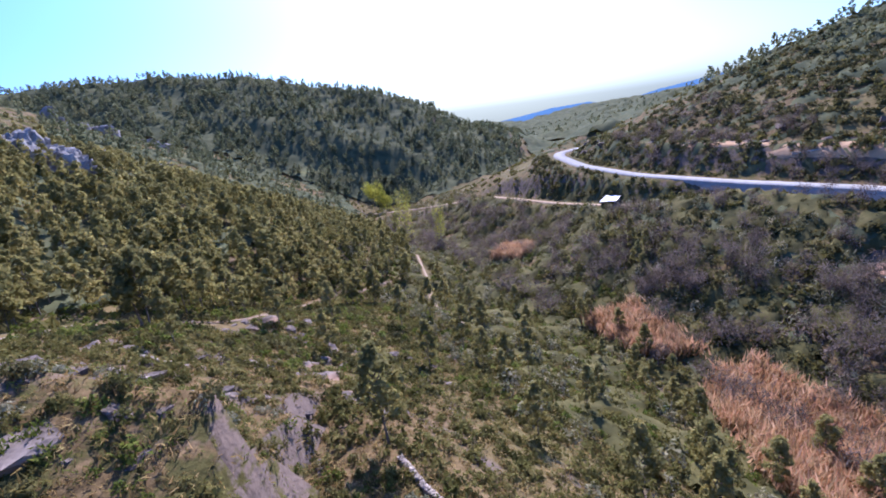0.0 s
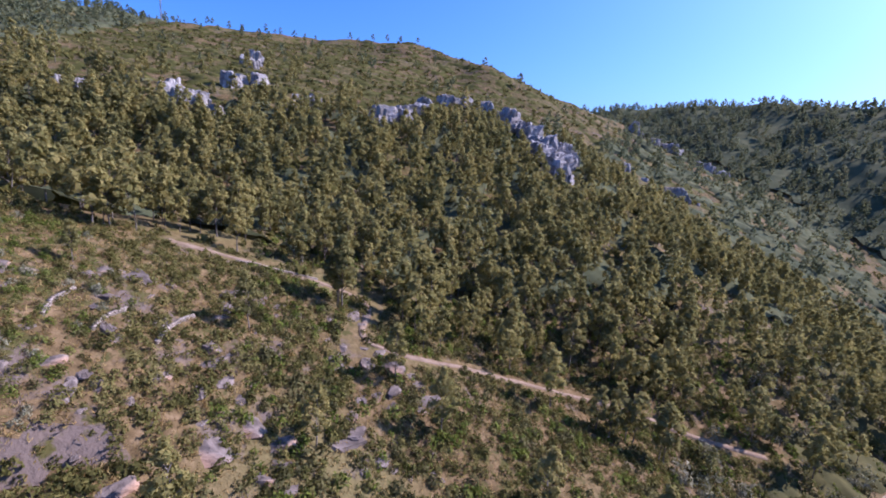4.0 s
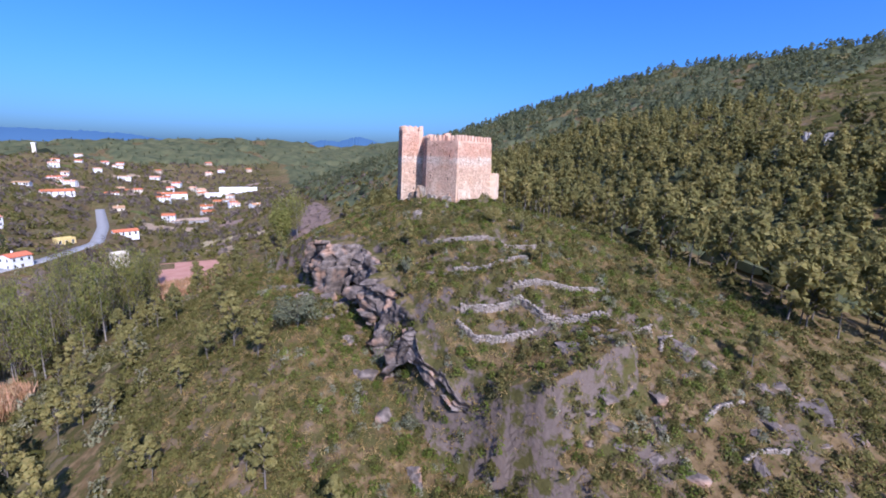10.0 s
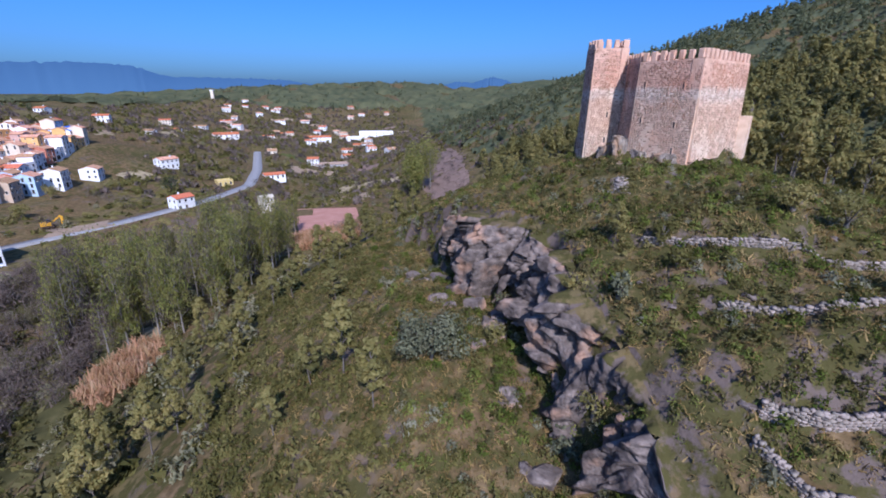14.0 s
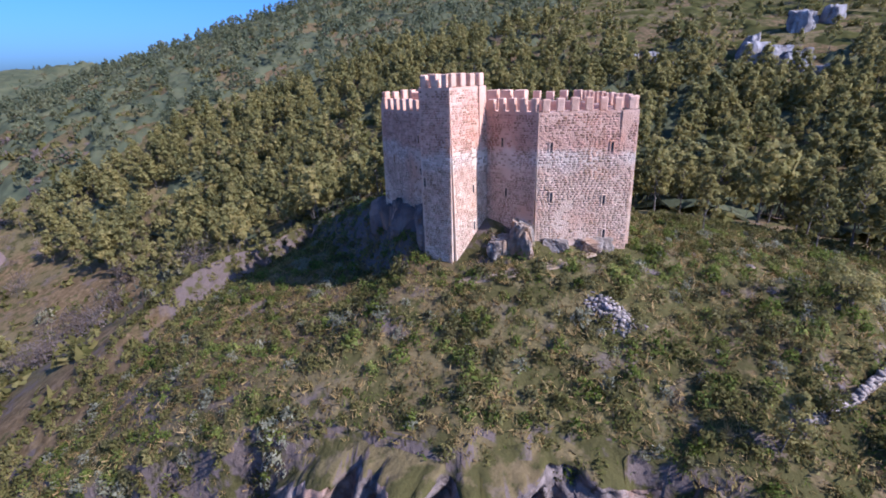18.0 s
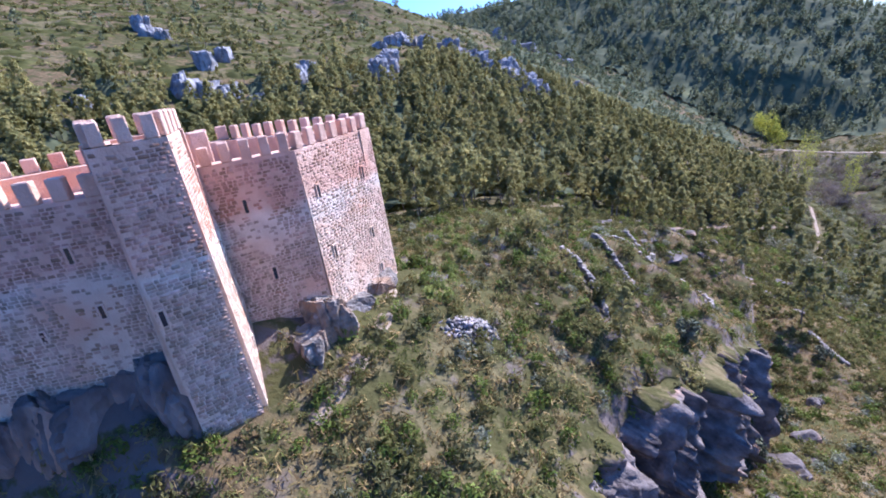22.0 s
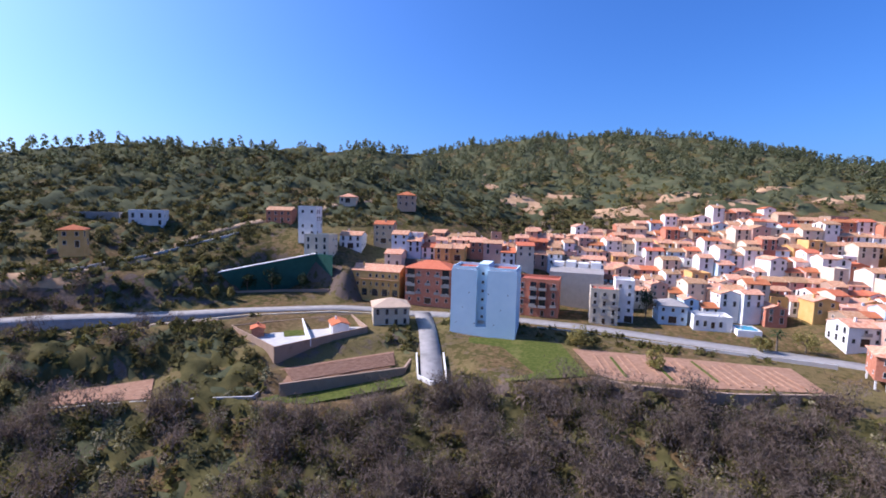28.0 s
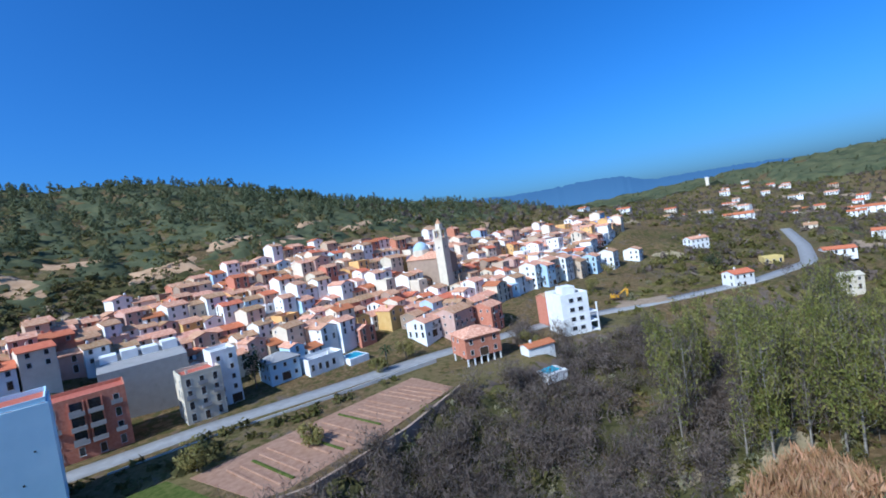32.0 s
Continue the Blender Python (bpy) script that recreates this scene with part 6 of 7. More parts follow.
def gable(w, d, h, rise, over, along_y=True):
    """Pitched roof as a solid slab with eaves; ridge along y or x."""
    bm = bmesh.new()
    t = 0.22
    a, b = (d, w) if along_y else (w, d)
    pr = [(-a / 2 - over, h - rise * over / (a / 2)), (0, h + rise), (a / 2 + over, h - rise * over / (a / 2))]
    rows = []
    for y in (-b / 2 - over * 0.6, b / 2 + over * 0.6):
        rows.append([bm.verts.new((x, y, z + k) if along_y else (y, x, z + k)) for x, z in pr for k in (0, t)])
    p, q = rows
    for f in ((p[1], p[3], q[3], q[1]), (p[3], p[5], q[5], q[3]), (p[0], q[0], q[2], p[2]), (p[2], q[2], q[4], p[4]), (p[0], p[1], q[1], q[0]), (p[4], q[4], q[5], p[5]), (p[0], p[2], p[3], p[1]), (p[2], p[4], p[5], p[3]), (q[0], q[1], q[3], q[2]), (q[2], q[3], q[5], q[4])):
        bm.faces.new(f)
    bmesh.ops.recalc_face_normals(bm, faces=bm.faces)
    return bm


def hip(w, d, h, rise, over):
    bm = bmesh.new()
    a, b, r = d / 2 + over, w / 2 + over, max(0.1, (w - d) / 2)
    lo = [bm.verts.new((x, y, h)) for x, y in ((-a, -b), (a, -b), (a, b), (-a, b))]
    low = [bm.verts.new((x, y, h - 0.2)) for x, y in ((-a, -b), (a, -b), (a, b), (-a, b))]
    top = [bm.verts.new((0, -r, h + rise)), bm.verts.new((0, r, h + rise))]
    for f in ((lo[0], lo[1], top[0]), (lo[1], lo[2], top[1], top[0]), (lo[2], lo[3], top[1]), (lo[3], lo[0], top[0], top[1]), tuple(low[::-1])):
        bm.faces.new(f)
    for i in range(4):
        bm.faces.new((low[i], low[(i + 1) % 4], lo[(i + 1) % 4], lo[i]))
    bmesh.ops.recalc_face_normals(bm, faces=bm.faces)
    return bm


def shell(w, d, h, rise, low=3.0, along_y=True):
    """House walls with gable ends up to the roof."""
    if not rise:
        return box(bmesh.new(), -d / 2, -w / 2, -low, d / 2, w / 2, h)
    bm = bmesh.new()
    a, b = (d, w) if along_y else (w, d)
    pr = [(-a / 2, -low), (a / 2, -low), (a / 2, h), (0, h + rise), (-a / 2, h)]
    rows = [[bm.verts.new((x, y, z) if along_y else (y, x, z)) for x, z in pr] for y in (-b / 2, b / 2)]
    bm.faces.new(rows[0])
    bm.faces.new(rows[1][::-1])
    for i in range(5):
        j = (i + 1) % 5
        bm.faces.new((rows[0][i], rows[0][j], rows[1][j], rows[1][i]))
    bmesh.ops.recalc_face_normals(bm, faces=bm.faces)
    return bm


def parapet(w, d, h, thick=0.25, high=0.9):
    bm = bmesh.new()
    for x0, y0, x1, y1 in ((-d / 2, -w / 2, -d / 2 + thick, w / 2), (d / 2 - thick, -w / 2, d / 2, w / 2), (-d / 2 + thick, -w / 2, d / 2 - thick, -w / 2 + thick), (-d / 2 + thick, w / 2 - thick, d / 2 - thick, w / 2)):
        box(bm, x0, y0, h, x1, y1, h + high)
    return bm


def house(x, y, turn, w, d, storeys, wall, roof="gable", tiles=M_ROOF, label="", group="", rng=random, faces=(0, 1, 3), z=None, along_y=True, name="house", high=2.9, balconies=0, bays=None, chimney=True, low=3.0, first=0):
    """A house whose front faces +x before the turn: walls, roof, windows row by row, door, chimney."""
    h = storeys * high
    base = gz(x, y) if z is None else z
    rise = 0.17 * (d if along_y else w) if roof == "gable" else 0
    hs = root(name, Matrix.Translation((x, y, base)) @ Matrix.Rotation(radians(turn), 4, "Z"), label, "house", group)
    part("wall", shell(w, d, h, rise, low, along_y), wall, hs)
    if roof == "gable":
        part("roof", gable(w, d, h, rise, 0.4, along_y), tiles, hs)
    elif roof == "hip":
        part("roof", hip(w, d, h, 0.16 * min(w, d) + 0.5, 0.5), tiles, hs)
    else:
        part("roof_terrace", box(bmesh.new(), -d / 2 + 0.25, -w / 2 + 0.25, h, d / 2 - 0.25, w / 2 - 0.25, h + 0.06), tiles, hs)
        part("parapet", parapet(w, d, h), wall, hs)
    if chimney and rng.random() < 0.6:
        cx, cy = rng.uniform(-0.25, 0.25) * d, rng.uniform(-0.3, 0.3) * w
        part("chimney", box(bmesh.new(), cx - 0.3, cy - 0.3, h - 0.3, cx + 0.3, cy + 0.3, h + rise + 0.9, 0.04), wall, hs)
    for side in faces:
        span = w if side % 2 == 0 else d
        n = bays or max(1, int(span / 2.9))
        me = rng.choice(WINDOWS[:2]) if side == 0 else rng.choice(WINDOWS[:3])
        for s in range(first, storeys):
            for i in range(n):
                if rng.random() < (0.06 if side == 0 else 0.4):
                    continue
                along = span * ((i + 0.5) / n - 0.5)
                if s == 0 and side == 0 and i == n // 2:
                    on_side(hs, rng.choice((DOOR, DOOR, GARAGE)) if span > 5 else DOOR, "door", side, w, d, along, 1.15)
                else:
                    win = on_side(hs, me, "window", side, w, d, along, s * high + 1.55)
                    if balconies and s and side == 0 and (i + s) % 2 == 0:
                        on_side(hs, BALCONY, "balcony", side, w, d, along, s * high + 0.5)
    return hs


_v = random.Random(31)
HOUSING = [(-212, -100), (-222, -62), (-232, -20), (-222, 4), (-214, 20), (-206, 62), (-186, 84), (-190, 120), (-186, 170), (-178, 236), (-186, 262), (-208, 300), (-236, 290), (-262, 215), (-284, 128), (-300, 60), (-302, 20), (-290, -10), (-270, -48), (-248, -90)]
WALLS = [(M_WHITE, "white"), (M_WHITE, "whitewashed"), (M_WHITE, "white"), (M_WHITE, "white"), (M_WHITE, "white"), (M_CREAM, "cream"), (M_CREAM, "cream"), (M_TAN, "tan"), (M_OLDSTONE, "rubble stone"), (M_PINKW, "pinkish"), (M_OCHRE, "ochre"), (M_SKYBLUE, "light blue"), (M_BRICK, "red brick")]
spent = 0
row = 0
x = -196.0
while x > -306:
    y = -104 + (row % 2) * 3.0
    while y < 300:
        w, d = _v.uniform(4.8, 8.2), _v.uniform(6.8, 9.0)
        bend = 8 * math.sin(y / 60.0)
        hx, hy = x + bend + _v.uniform(-0.8, 0.8), y + w / 2
        ok = inside(np.array([hx]), np.array([hy]), HOUSING)[0] > 3.0 and math.hypot(hx + 222, hy - 112) > 10 and spent < 520 and _v.random() > 0.03
        if ok:
            mat, word = _v.choice(WALLS)
            storeys = _v.choice((2, 2, 2, 2, 2, 3, 3, 4))
            kind = "flat" if _v.random() < 0.12 else "gable"
            tiles = M_ROOFNEW if _v.random() < 0.16 else M_ROOF
            lab = f"{word} {('two', 'three', 'four')[storeys - 2]}-storey village house with " + ("a flat roof terrace" if kind == "flat" else ("a bright orange tile roof" if tiles is M_ROOFNEW else "a weathered clay tile roof"))
            house(hx, hy, _v.uniform(-9, 9) + 6 * math.cos(y / 60.0), w - 0.12, d, storeys, mat, kind, tiles if kind == "gable" else M_REDFLOOR, lab, "houses of the village", _v, faces=(0, _v.choice((1, 3))) if x > -230 or _v.random() < 0.35 else (0,), first=0 if x > -212 else storeys - 2, along_y=_v.random() < 0.8, high=2.55, name=("cottage", "village_house", "tall_house")[storeys - 2])
            spent += 1
        y += w
    x -= 7.9
    row += 1

# ---- buildings along the valley road ----
_f = random.Random(77)
# tall pale blue block with a light shaft
blue = root("blue_block", Matrix.Translation((-184.2, -47.4, -41.3)) @ Matrix.Rotation(radians(-5.5), 4, "Z"), "tall blank pale blue block with red roof terraces", "building")
part("wall", box(bmesh.new(), -6.0, -10.7, -3, 6.0, -2.2, 21.8), M_BLUE, blue)
part("wall", box(bmesh.new(), -6.0, 1.2, -3, 6.0, 10.7, 21.8), M_BLUE, blue)
part("light_shaft", box(bmesh.new(), -6.0, -2.2, -3, 4.2, 1.2, 23.6), M_BLUE, blue)
part("shaft_base", box(bmesh.new(), 4.2, -2.2, -3, 6.0, 1.2, 3.0), M_BLUE, blue)
for i in range(6):
    shared("window", WINDOWS[2], blue, Matrix.Translation((4.2, -0.5, 6.2 + i * 2.85)))
for z in (4.2,):
    shared("balcony", BALCONY, blue, Matrix.Translation((4.3, -0.5, z)))
for y0, y1 in ((-10.4, -2.5), (1.5, 10.4)):
    part("roof_terrace", box(bmesh.new(), -5.7, y0, 21.8, 5.7, y1, 21.9), M_REDFLOOR, blue)
    part("parapet", parapet(y1 - y0, 11.4, 0), M_BLUE, blue, "", Matrix.Translation((0, (y0 + y1) / 2, 21.85)))
for i in range(9):
    part("vent", box(bmesh.new(), 5.95, -9 + i * 2.1, 4 + (i * 5) % 15, 6.03, -8.7 + i * 2.1, 4.3 + (i * 5) % 15), M_GLASS, blue)
pink_block = house(-211.0, -29.0, -8, 15.5, 11, 4, M_BRICK, "flat", M_REDFLOOR, "pink-brown apartment block with dark loggias and roof terrace", rng=_f, faces=(0,), z=-39.6, bays=4, name="apartment_block", balconies=1, high=3.3)
# blank grey party wall with white stepped roofs behind it
grey = root("party_wall_block", Matrix.Translation((-226, -12, -39)) @ Matrix.Rotation(radians(-8), 4, "Z"), "block with a huge blank grey party wall and white roof terraces", "building")
part("wall", prism([(-11, -12), (6, -12), (6, 9), (-11, 9)], -3, [17, 14.5, 14.5, 17]), M_GREYW, grey)
for i in range(4):
    part("roof_room", box(bmesh.new(), -8, -11 + i * 5, 15, -2, -7 + i * 5, 17.6 + 0.5 * (i % 2), 0.05), M_WHITE, grey)
house(-205.5, -6.0, -6, 9.5, 9.5, 4, M_CREAM, "flat", M_REDFLOOR, "cream four-storey house with balconies facing the road", rng=_f, faces=(0, 3), z=-40, bays=3, high=3.0, balconies=1)
house(-209.0, 1.5, -6, 6.5, 9, 5, M_WHITE, "flat", M_CONCRETE, "narrow white house beside the cream one", rng=_f, faces=(0, 1), z=-39.5, high=2.9)
house(-209, 18.0, -4, 9.5, 9, 2, M_SKYBLUE, "hip", M_GREYW, "light blue villa with a grey hipped roof", rng=_f, faces=(0, 1, 3), z=-38.6, high=3.1)
house(-204, 29.5, -4, 12.0, 8, 1, M_WHITE, "flat", M_CONCRETE, "low white veranda house with a terrace", rng=_f, faces=(0,), z=-38.6, high=3.4, bays=5)
pool_terrace = root("terrace_pool", pose(-200.5, 39.5, -38.6, 0, 0, -4), "white walled terrace with a turquoise pool", "pool")
part("basin", box(bmesh.new(), -4, -3.6, -3, 4, 3.6, 0.9), M_WHITE, pool_terrace)
part("water", box(bmesh.new(), -3.3, -3.0, 0.85, 3.3, 3.0, 0.94), M_POOL, pool_terrace)
house(-160.5, 56.5, -24, 11.5, 10, 2, M_BRICK, "hip", M_ROOF, "orange brick house on white pillars with a brown roof", rng=_f, z=-38.6, faces=(0, 1, 3), high=3.0, low=0.1)
for i in range(6):
    for j in (0, 1):
        part("pillar", box(bmesh.new(), -0.2, -0.2, -3.0, 0.2, 0.2, 0.0, 0.03), M_WHITE, [o for o in scene.objects if o.get("label", "").startswith("orange brick")][0], "", Matrix.Translation((-4.6 + 9.2 * j, -5.4 + i * 2.15, 0)))
# white five-storey block by the bridge of trees
wb = house(-148.2, 92.0, -36, 9.5, 12, 5, M_WHITE, "flat", M_CONCRETE, "white five-storey block with square dark windows", rng=_f, faces=(), z=-44.2, high=3.1, name="white_block", chimney=False)
for s in range(5):
    for i in range(2):
        on_side(wb, WINDOWS[3], "window", 0, 9.5, 12, -1.2 + 3.0 * i, s * 3.1 + 1.7)
for s in range(4):
    part("balcony_slab", box(bmesh.new(), -5, 4.75, s * 3.1 - 0.2, 6.2, 7.6, s * 3.1 + 0.1), M_WHITE, wb)
    part("balcony_post", box(bmesh.new(), 5.8, 7.2, s * 3.1 + 0.1, 6.2, 7.6, s * 3.1 + 2.9), M_WHITE, wb)
    part("balcony_back", box(bmesh.new(), -5, 4.76, s * 3.1 + 0.3, 5.6, 4.86, s * 3.1 + 2.7), M_GLASS, wb)
part("stair_tower", box(bmesh.new(), -3, -2, 15.4, 2, 2.5, 18.0), M_WHITE, wb)
house(-160, 102, -30, 8, 8, 4, M_BRICK, "gable", M_ROOF, "red brick house behind the white block", rng=_f, faces=(0, 1), z=-43)
# ochre terrace and red apartments
ochre_row = house(-214, -95, -3, 22, 12, 3, M_OCHRE, "gable", M_ROOF, "long ochre terrace building with a gallery of windows", rng=_f, faces=(0, 3), z=-36.5, bays=8, high=3.4, name="terrace_building")
red_block = house(-214, -72, -3, 19, 14, 4, M_BRICK, "hip", M_ROOFNEW, "red-brown apartment block with blue-grey balconies", rng=_f, faces=(0, 3), z=-38, bays=5, high=3.5, name="apartment_block", balconies=1)


def loggias(block, d, along, wide, storeys, high, first=1):
    """A stack of deep balconies on the front: dark box as the recess's shade, slab and solid parapet for each storey.
    """
    for s in range(first, storeys):
        z = s * high
        part("loggia_shade", box(bmesh.new(), d / 2 - 0.1, along - wide / 2, z + 0.15, d / 2 + 0.12, along + wide / 2, z + high - 0.35), M_GLASS, block)
        part("balcony_slab", box(bmesh.new(), d / 2, along - wide / 2 - 0.15, z - 0.1, d / 2 + 1.25, along + wide / 2 + 0.15, z + 0.12, 0.02), M_GREYW, block)
        part("balcony_parapet", box(bmesh.new(), d / 2 + 1.1, along - wide / 2 - 0.15, z + 0.12, d / 2 + 1.22, along + wide / 2 + 0.15, z + 1.0, 0.02), M_GREYW, block)
        for side in (-1, 1):
            part("loggia_pier", box(bmesh.new(), d / 2, along + side * wide / 2 - 0.14, z + 0.1, d / 2 + 0.5, along + side * wide / 2 + 0.14, z + high - 0.2, 0.02), M_BRICK, block)


loggias(red_block, 14, -7.0, 3.6, 4, 3.5)
loggias(red_block, 14, 7.2, 3.2, 4, 3.5)
loggias(pink_block, 11, -1.6, 2.6, 4, 3.3)
loggias(pink_block, 11, 1.8, 2.6, 4, 3.3)
part("eave", box(bmesh.new(), 5.6, -11.1, 6.7, 6.9, 11.1, 7.0, 0.05), M_ROOF, ochre_row, "row of roof tiles over the lower storeys")
for i in range(5):
    # dark box on the wall, put in as the shade inside the arcade
    part("arcade_shade", box(bmesh.new(), 5.9, -9.4 + i * 4.4, 0.1, 6.14, -7.2 + i * 4.4, 2.9, 0.05), M_GLASS, ochre_row)
    part("column", box(bmesh.new(), 6.0, -10.6 + i * 4.4, 0, 6.4, -10.1 + i * 4.4, 6.7, 0.05), M_OCHRE, ochre_row)
# villa with a tan hipped roof on the ramp
house(-181.5, -80, 22, 12, 10.5, 2, M_CREAM, "hip", M_TAN, "cream villa with a pale tan hipped roof", rng=_f, faces=(0, 1, 3), z=-39.6, high=3.2, name="villa")
# white walled yard
yard = root("walled_yard", pose(0, 0, -39.6), "white walled yard with sheds and paved courts", "yard")
YARD = [(-157, -123), (-141.5, -99.5), (-167, -83), (-181, -94)]
for (ax, ay), (bx, by) in zip(YARD, YARD[1:] + YARD[:1]):
    n = math.hypot(bx - ax, by - ay)
    part("yard_wall", box(bmesh.new(), 0, -0.15, -4, n, 0.15, 2.0), M_OLDSTONE, yard, "", Matrix.Translation((ax, ay, 0)) @ Matrix.Rotation(math.atan2(by - ay, bx - ax), 4, "Z"))
part("paving", prism(YARD, -0.5, 0.15), M_CONCRETE, yard)
mx, my = -160, -100
part("inner_wall", box(bmesh.new(), -12, -0.15, 0, 12, 0.15, 2.2), M_WHITE, yard, "", Matrix.Translation((mx, my, 0)) @ Matrix.Rotation(radians(33), 4, "Z"))
part("lawn", box(bmesh.new(), -7, -3, 0.1, 7, 3, 0.25), M_GRASS, yard, "", Matrix.Translation((-163, -106, 0)) @ Matrix.Rotation(radians(33), 4, "Z"))
house(-166, -92, -57, 7, 5, 1, M_WHITE, "gable", M_ROOFNEW, "low white shed with an orange roof in the yard", rng=_f, faces=(0,), z=-39.5, high=2.8)
house(-155, -113, -57, 4, 3.5, 1, M_BRICK, "gable", M_ROOFNEW, "small red shed in the walled yard", rng=_f, faces=(), z=-39.5, high=2.5)
# dark green back wall of the ball court with trees before it
court = root("ball_court_wall", pose(0, 0, 0), "huge dark green painted wall of an open ball court", "wall")
part("wall", prism([(-182, -153), (-182.4, -153.6), (-209.4, -121.4), (-209, -121)], [-40] * 4, [-27.5, -27.5, -20.5, -20.5]), M_DARKGREEN, court)
part("end_wall", prism([(-209, -121), (-209.4, -121.4), (-207.0, -112.6), (-206.6, -112.5)], [-40] * 4, [-20.5, -20.5, -20.5, -20.5]), M_DARKGREEN, court)
part("coping", prism([(-181.8, -152.8), (-182.6, -153.8), (-209.6, -121.6), (-208.8, -120.8)], [-27.5, -27.5, -20.5, -20.5], [-27.2, -27.2, -20.2, -20.2]), M_WHITE, court)
# houses up the western slope
house(-222, -130, 10, 8, 9, 4, M_WHITE, "flat", M_CONCRETE, "tall white house standing over the green wall", rng=_f, faces=(0, 1), z=-14, high=3.1)
house(-214, -121, 0, 11, 9, 3, M_CREAM, "flat", M_CONCRETE, "cream stepped house above the ball court", rng=_f, faces=(0, 1, 3), z=-22)
house(-159, -182, 35, 6.5, 6.5, 2, M_OCHRE, "hip", M_ROOFNEW, "small square ochre house with an orange pyramid roof", rng=_f, faces=(0, 1, 3), z=-16.0, high=2.9)
house(-204, -196, 30, 13, 9, 2, M_WHITE, "flat", M_CONCRETE, "modern white house with wide verandas", rng=_f, faces=(0, 1), z=-11.0, high=2.9)
house(-197, -214, 30, 16, 5, 1, M_GREYW, "flat", M_CONCRETE, "long low grey outbuilding on the slope", rng=_f, faces=(), z=-9.5, high=3.0)
house(-236, -152, 12, 12, 9, 2, M_BRICK, "gable", M_ROOF, "brown brick house among pines", rng=_f, faces=(0, 1), z=-9)
house(-269, -131, 12, 9, 8, 1, M_CREAM, "hip", M_ROOF, "small cream house with a clay roof on the slope", rng=_f, faces=(0, 1), z=1.5, high=3.2)
house(-276, -100, 12, 10, 9, 2, M_TAN, "hip", M_ROOFNEW, "tan villa with an orange roof on the slope", rng=_f, faces=(0, 1), z=0.5, high=3.0)
house(-228, -112, 5, 10, 9, 2, M_WHITE, "gable", M_ROOF, "white house at the village edge", rng=_f, faces=(0, 1, 3), z=-19)
house(-238, -100, 5, 9, 9, 3, M_TAN, "gable", M_ROOFNEW, "tan house at the village edge", rng=_f, faces=(0, 1, 3), z=-17)
# stepped terraced front by the church
for i, (x0, y0, w, st, mat, word) in enumerate(((-192, 66, 10, 2, M_WHITE, "white"), (-186, 76, 12, 3, M_PINKW, "pinkish"), (-180, 88, 8, 3, M_BRICK, "red brick"), (-196, 148, 9, 4, M_WHITE, "white"), (-193, 158, 10, 4, M_CREAM, "cream"), (-190, 168, 9, 4, M_WHITE, "white"), (-187, 178, 9, 3, M_TAN, "tan"), (-184, 190, 8, 3, M_SKYBLUE, "light blue"), (-180, 204, 9, 3, M_WHITE, "white"), (-174, 226, 8, 2, M_WHITE, "white"))):
    house(x0, y0, 4, w - 0.3, 9, st, mat, "gable", M_ROOF, f"{word} terraced house with rows of windows over the gardens", rng=_f, faces=(0, 1, 3), high=2.9, balconies=1, group="terraced houses by the church")

# church: belfry, nave and blue dome
church = root("church", pose(-221, 112, -25, 0, 0, 6), "pale stone parish church with a tall belfry and blue dome", "church")
part("tower", box(bmesh.new(), -2.4, -2.4, -3, 2.4, 2.4, 20, 0.1), M_CREAM, church)
part("cornice", box(bmesh.new(), -2.8, -2.8, 20, 2.8, 2.8, 20.6, 0.1), M_CREAM, church)
bm = bmesh.new()
for sx in (-1, 1):
    for sy in (-1, 1):
        box(bm, sx * 1.9 - 0.5, sy * 1.9 - 0.5, 20.6, sx * 1.9 + 0.5, sy * 1.9 + 0.5, 24.2)
box(bm, -2.4, -2.4, 24.2, 2.4, 2.4, 25.0)
part("belfry", bm, M_CREAM, church)
part("lantern", box(bmesh.new(), -1.3, -1.3, 25.0, 1.3, 1.3, 27.4, 0.1), M_CREAM, church)
bm = bmesh.new()
bmesh.ops.create_cone(bm, cap_ends=True, segments=8, radius1=1.5, radius2=0.1, depth=2.4, matrix=Matrix.Translation((0, 0, 28.6)))
part("spire", bm, M_ROOF, church)
part("bell", box(bmesh.new(), -0.5, -0.5, 21.6, 0.5, 0.5, 22.8, 0.2), M_SHUTTER, church)
for s in range(4):
    shared("clock_face", WINDOWS[2], church, Matrix.Rotation(radians(90 * s), 4, "Z") @ Matrix.Translation((2.42, 0, 16)))
part("nave", shell(14, 22, 11, 3, 4, False), M_OLDSTONE, church, "", Matrix.Translation((-14, 8, 0)))
part("nave_roof", gable(14, 22, 11, 3, 0.5, False), M_ROOF, church, "", Matrix.Translation((-14, 8, 0)))
bm = bmesh.new()
bmesh.ops.create_uvsphere(bm, u_segments=16, v_segments=10, radius=4.2, matrix=Matrix.Translation((-20, 8, 15.5)))
part("dome", bm, M_SKYBLUE, church, "blue glazed dome")
bm = bmesh.new()
bmesh.ops.create_cone(bm, cap_ends=True, segments=8, radius1=4.6, radius2=4.6, depth=4, matrix=Matrix.Translation((-20, 8, 13.5)))
part("drum", bm, M_CREAM, church)

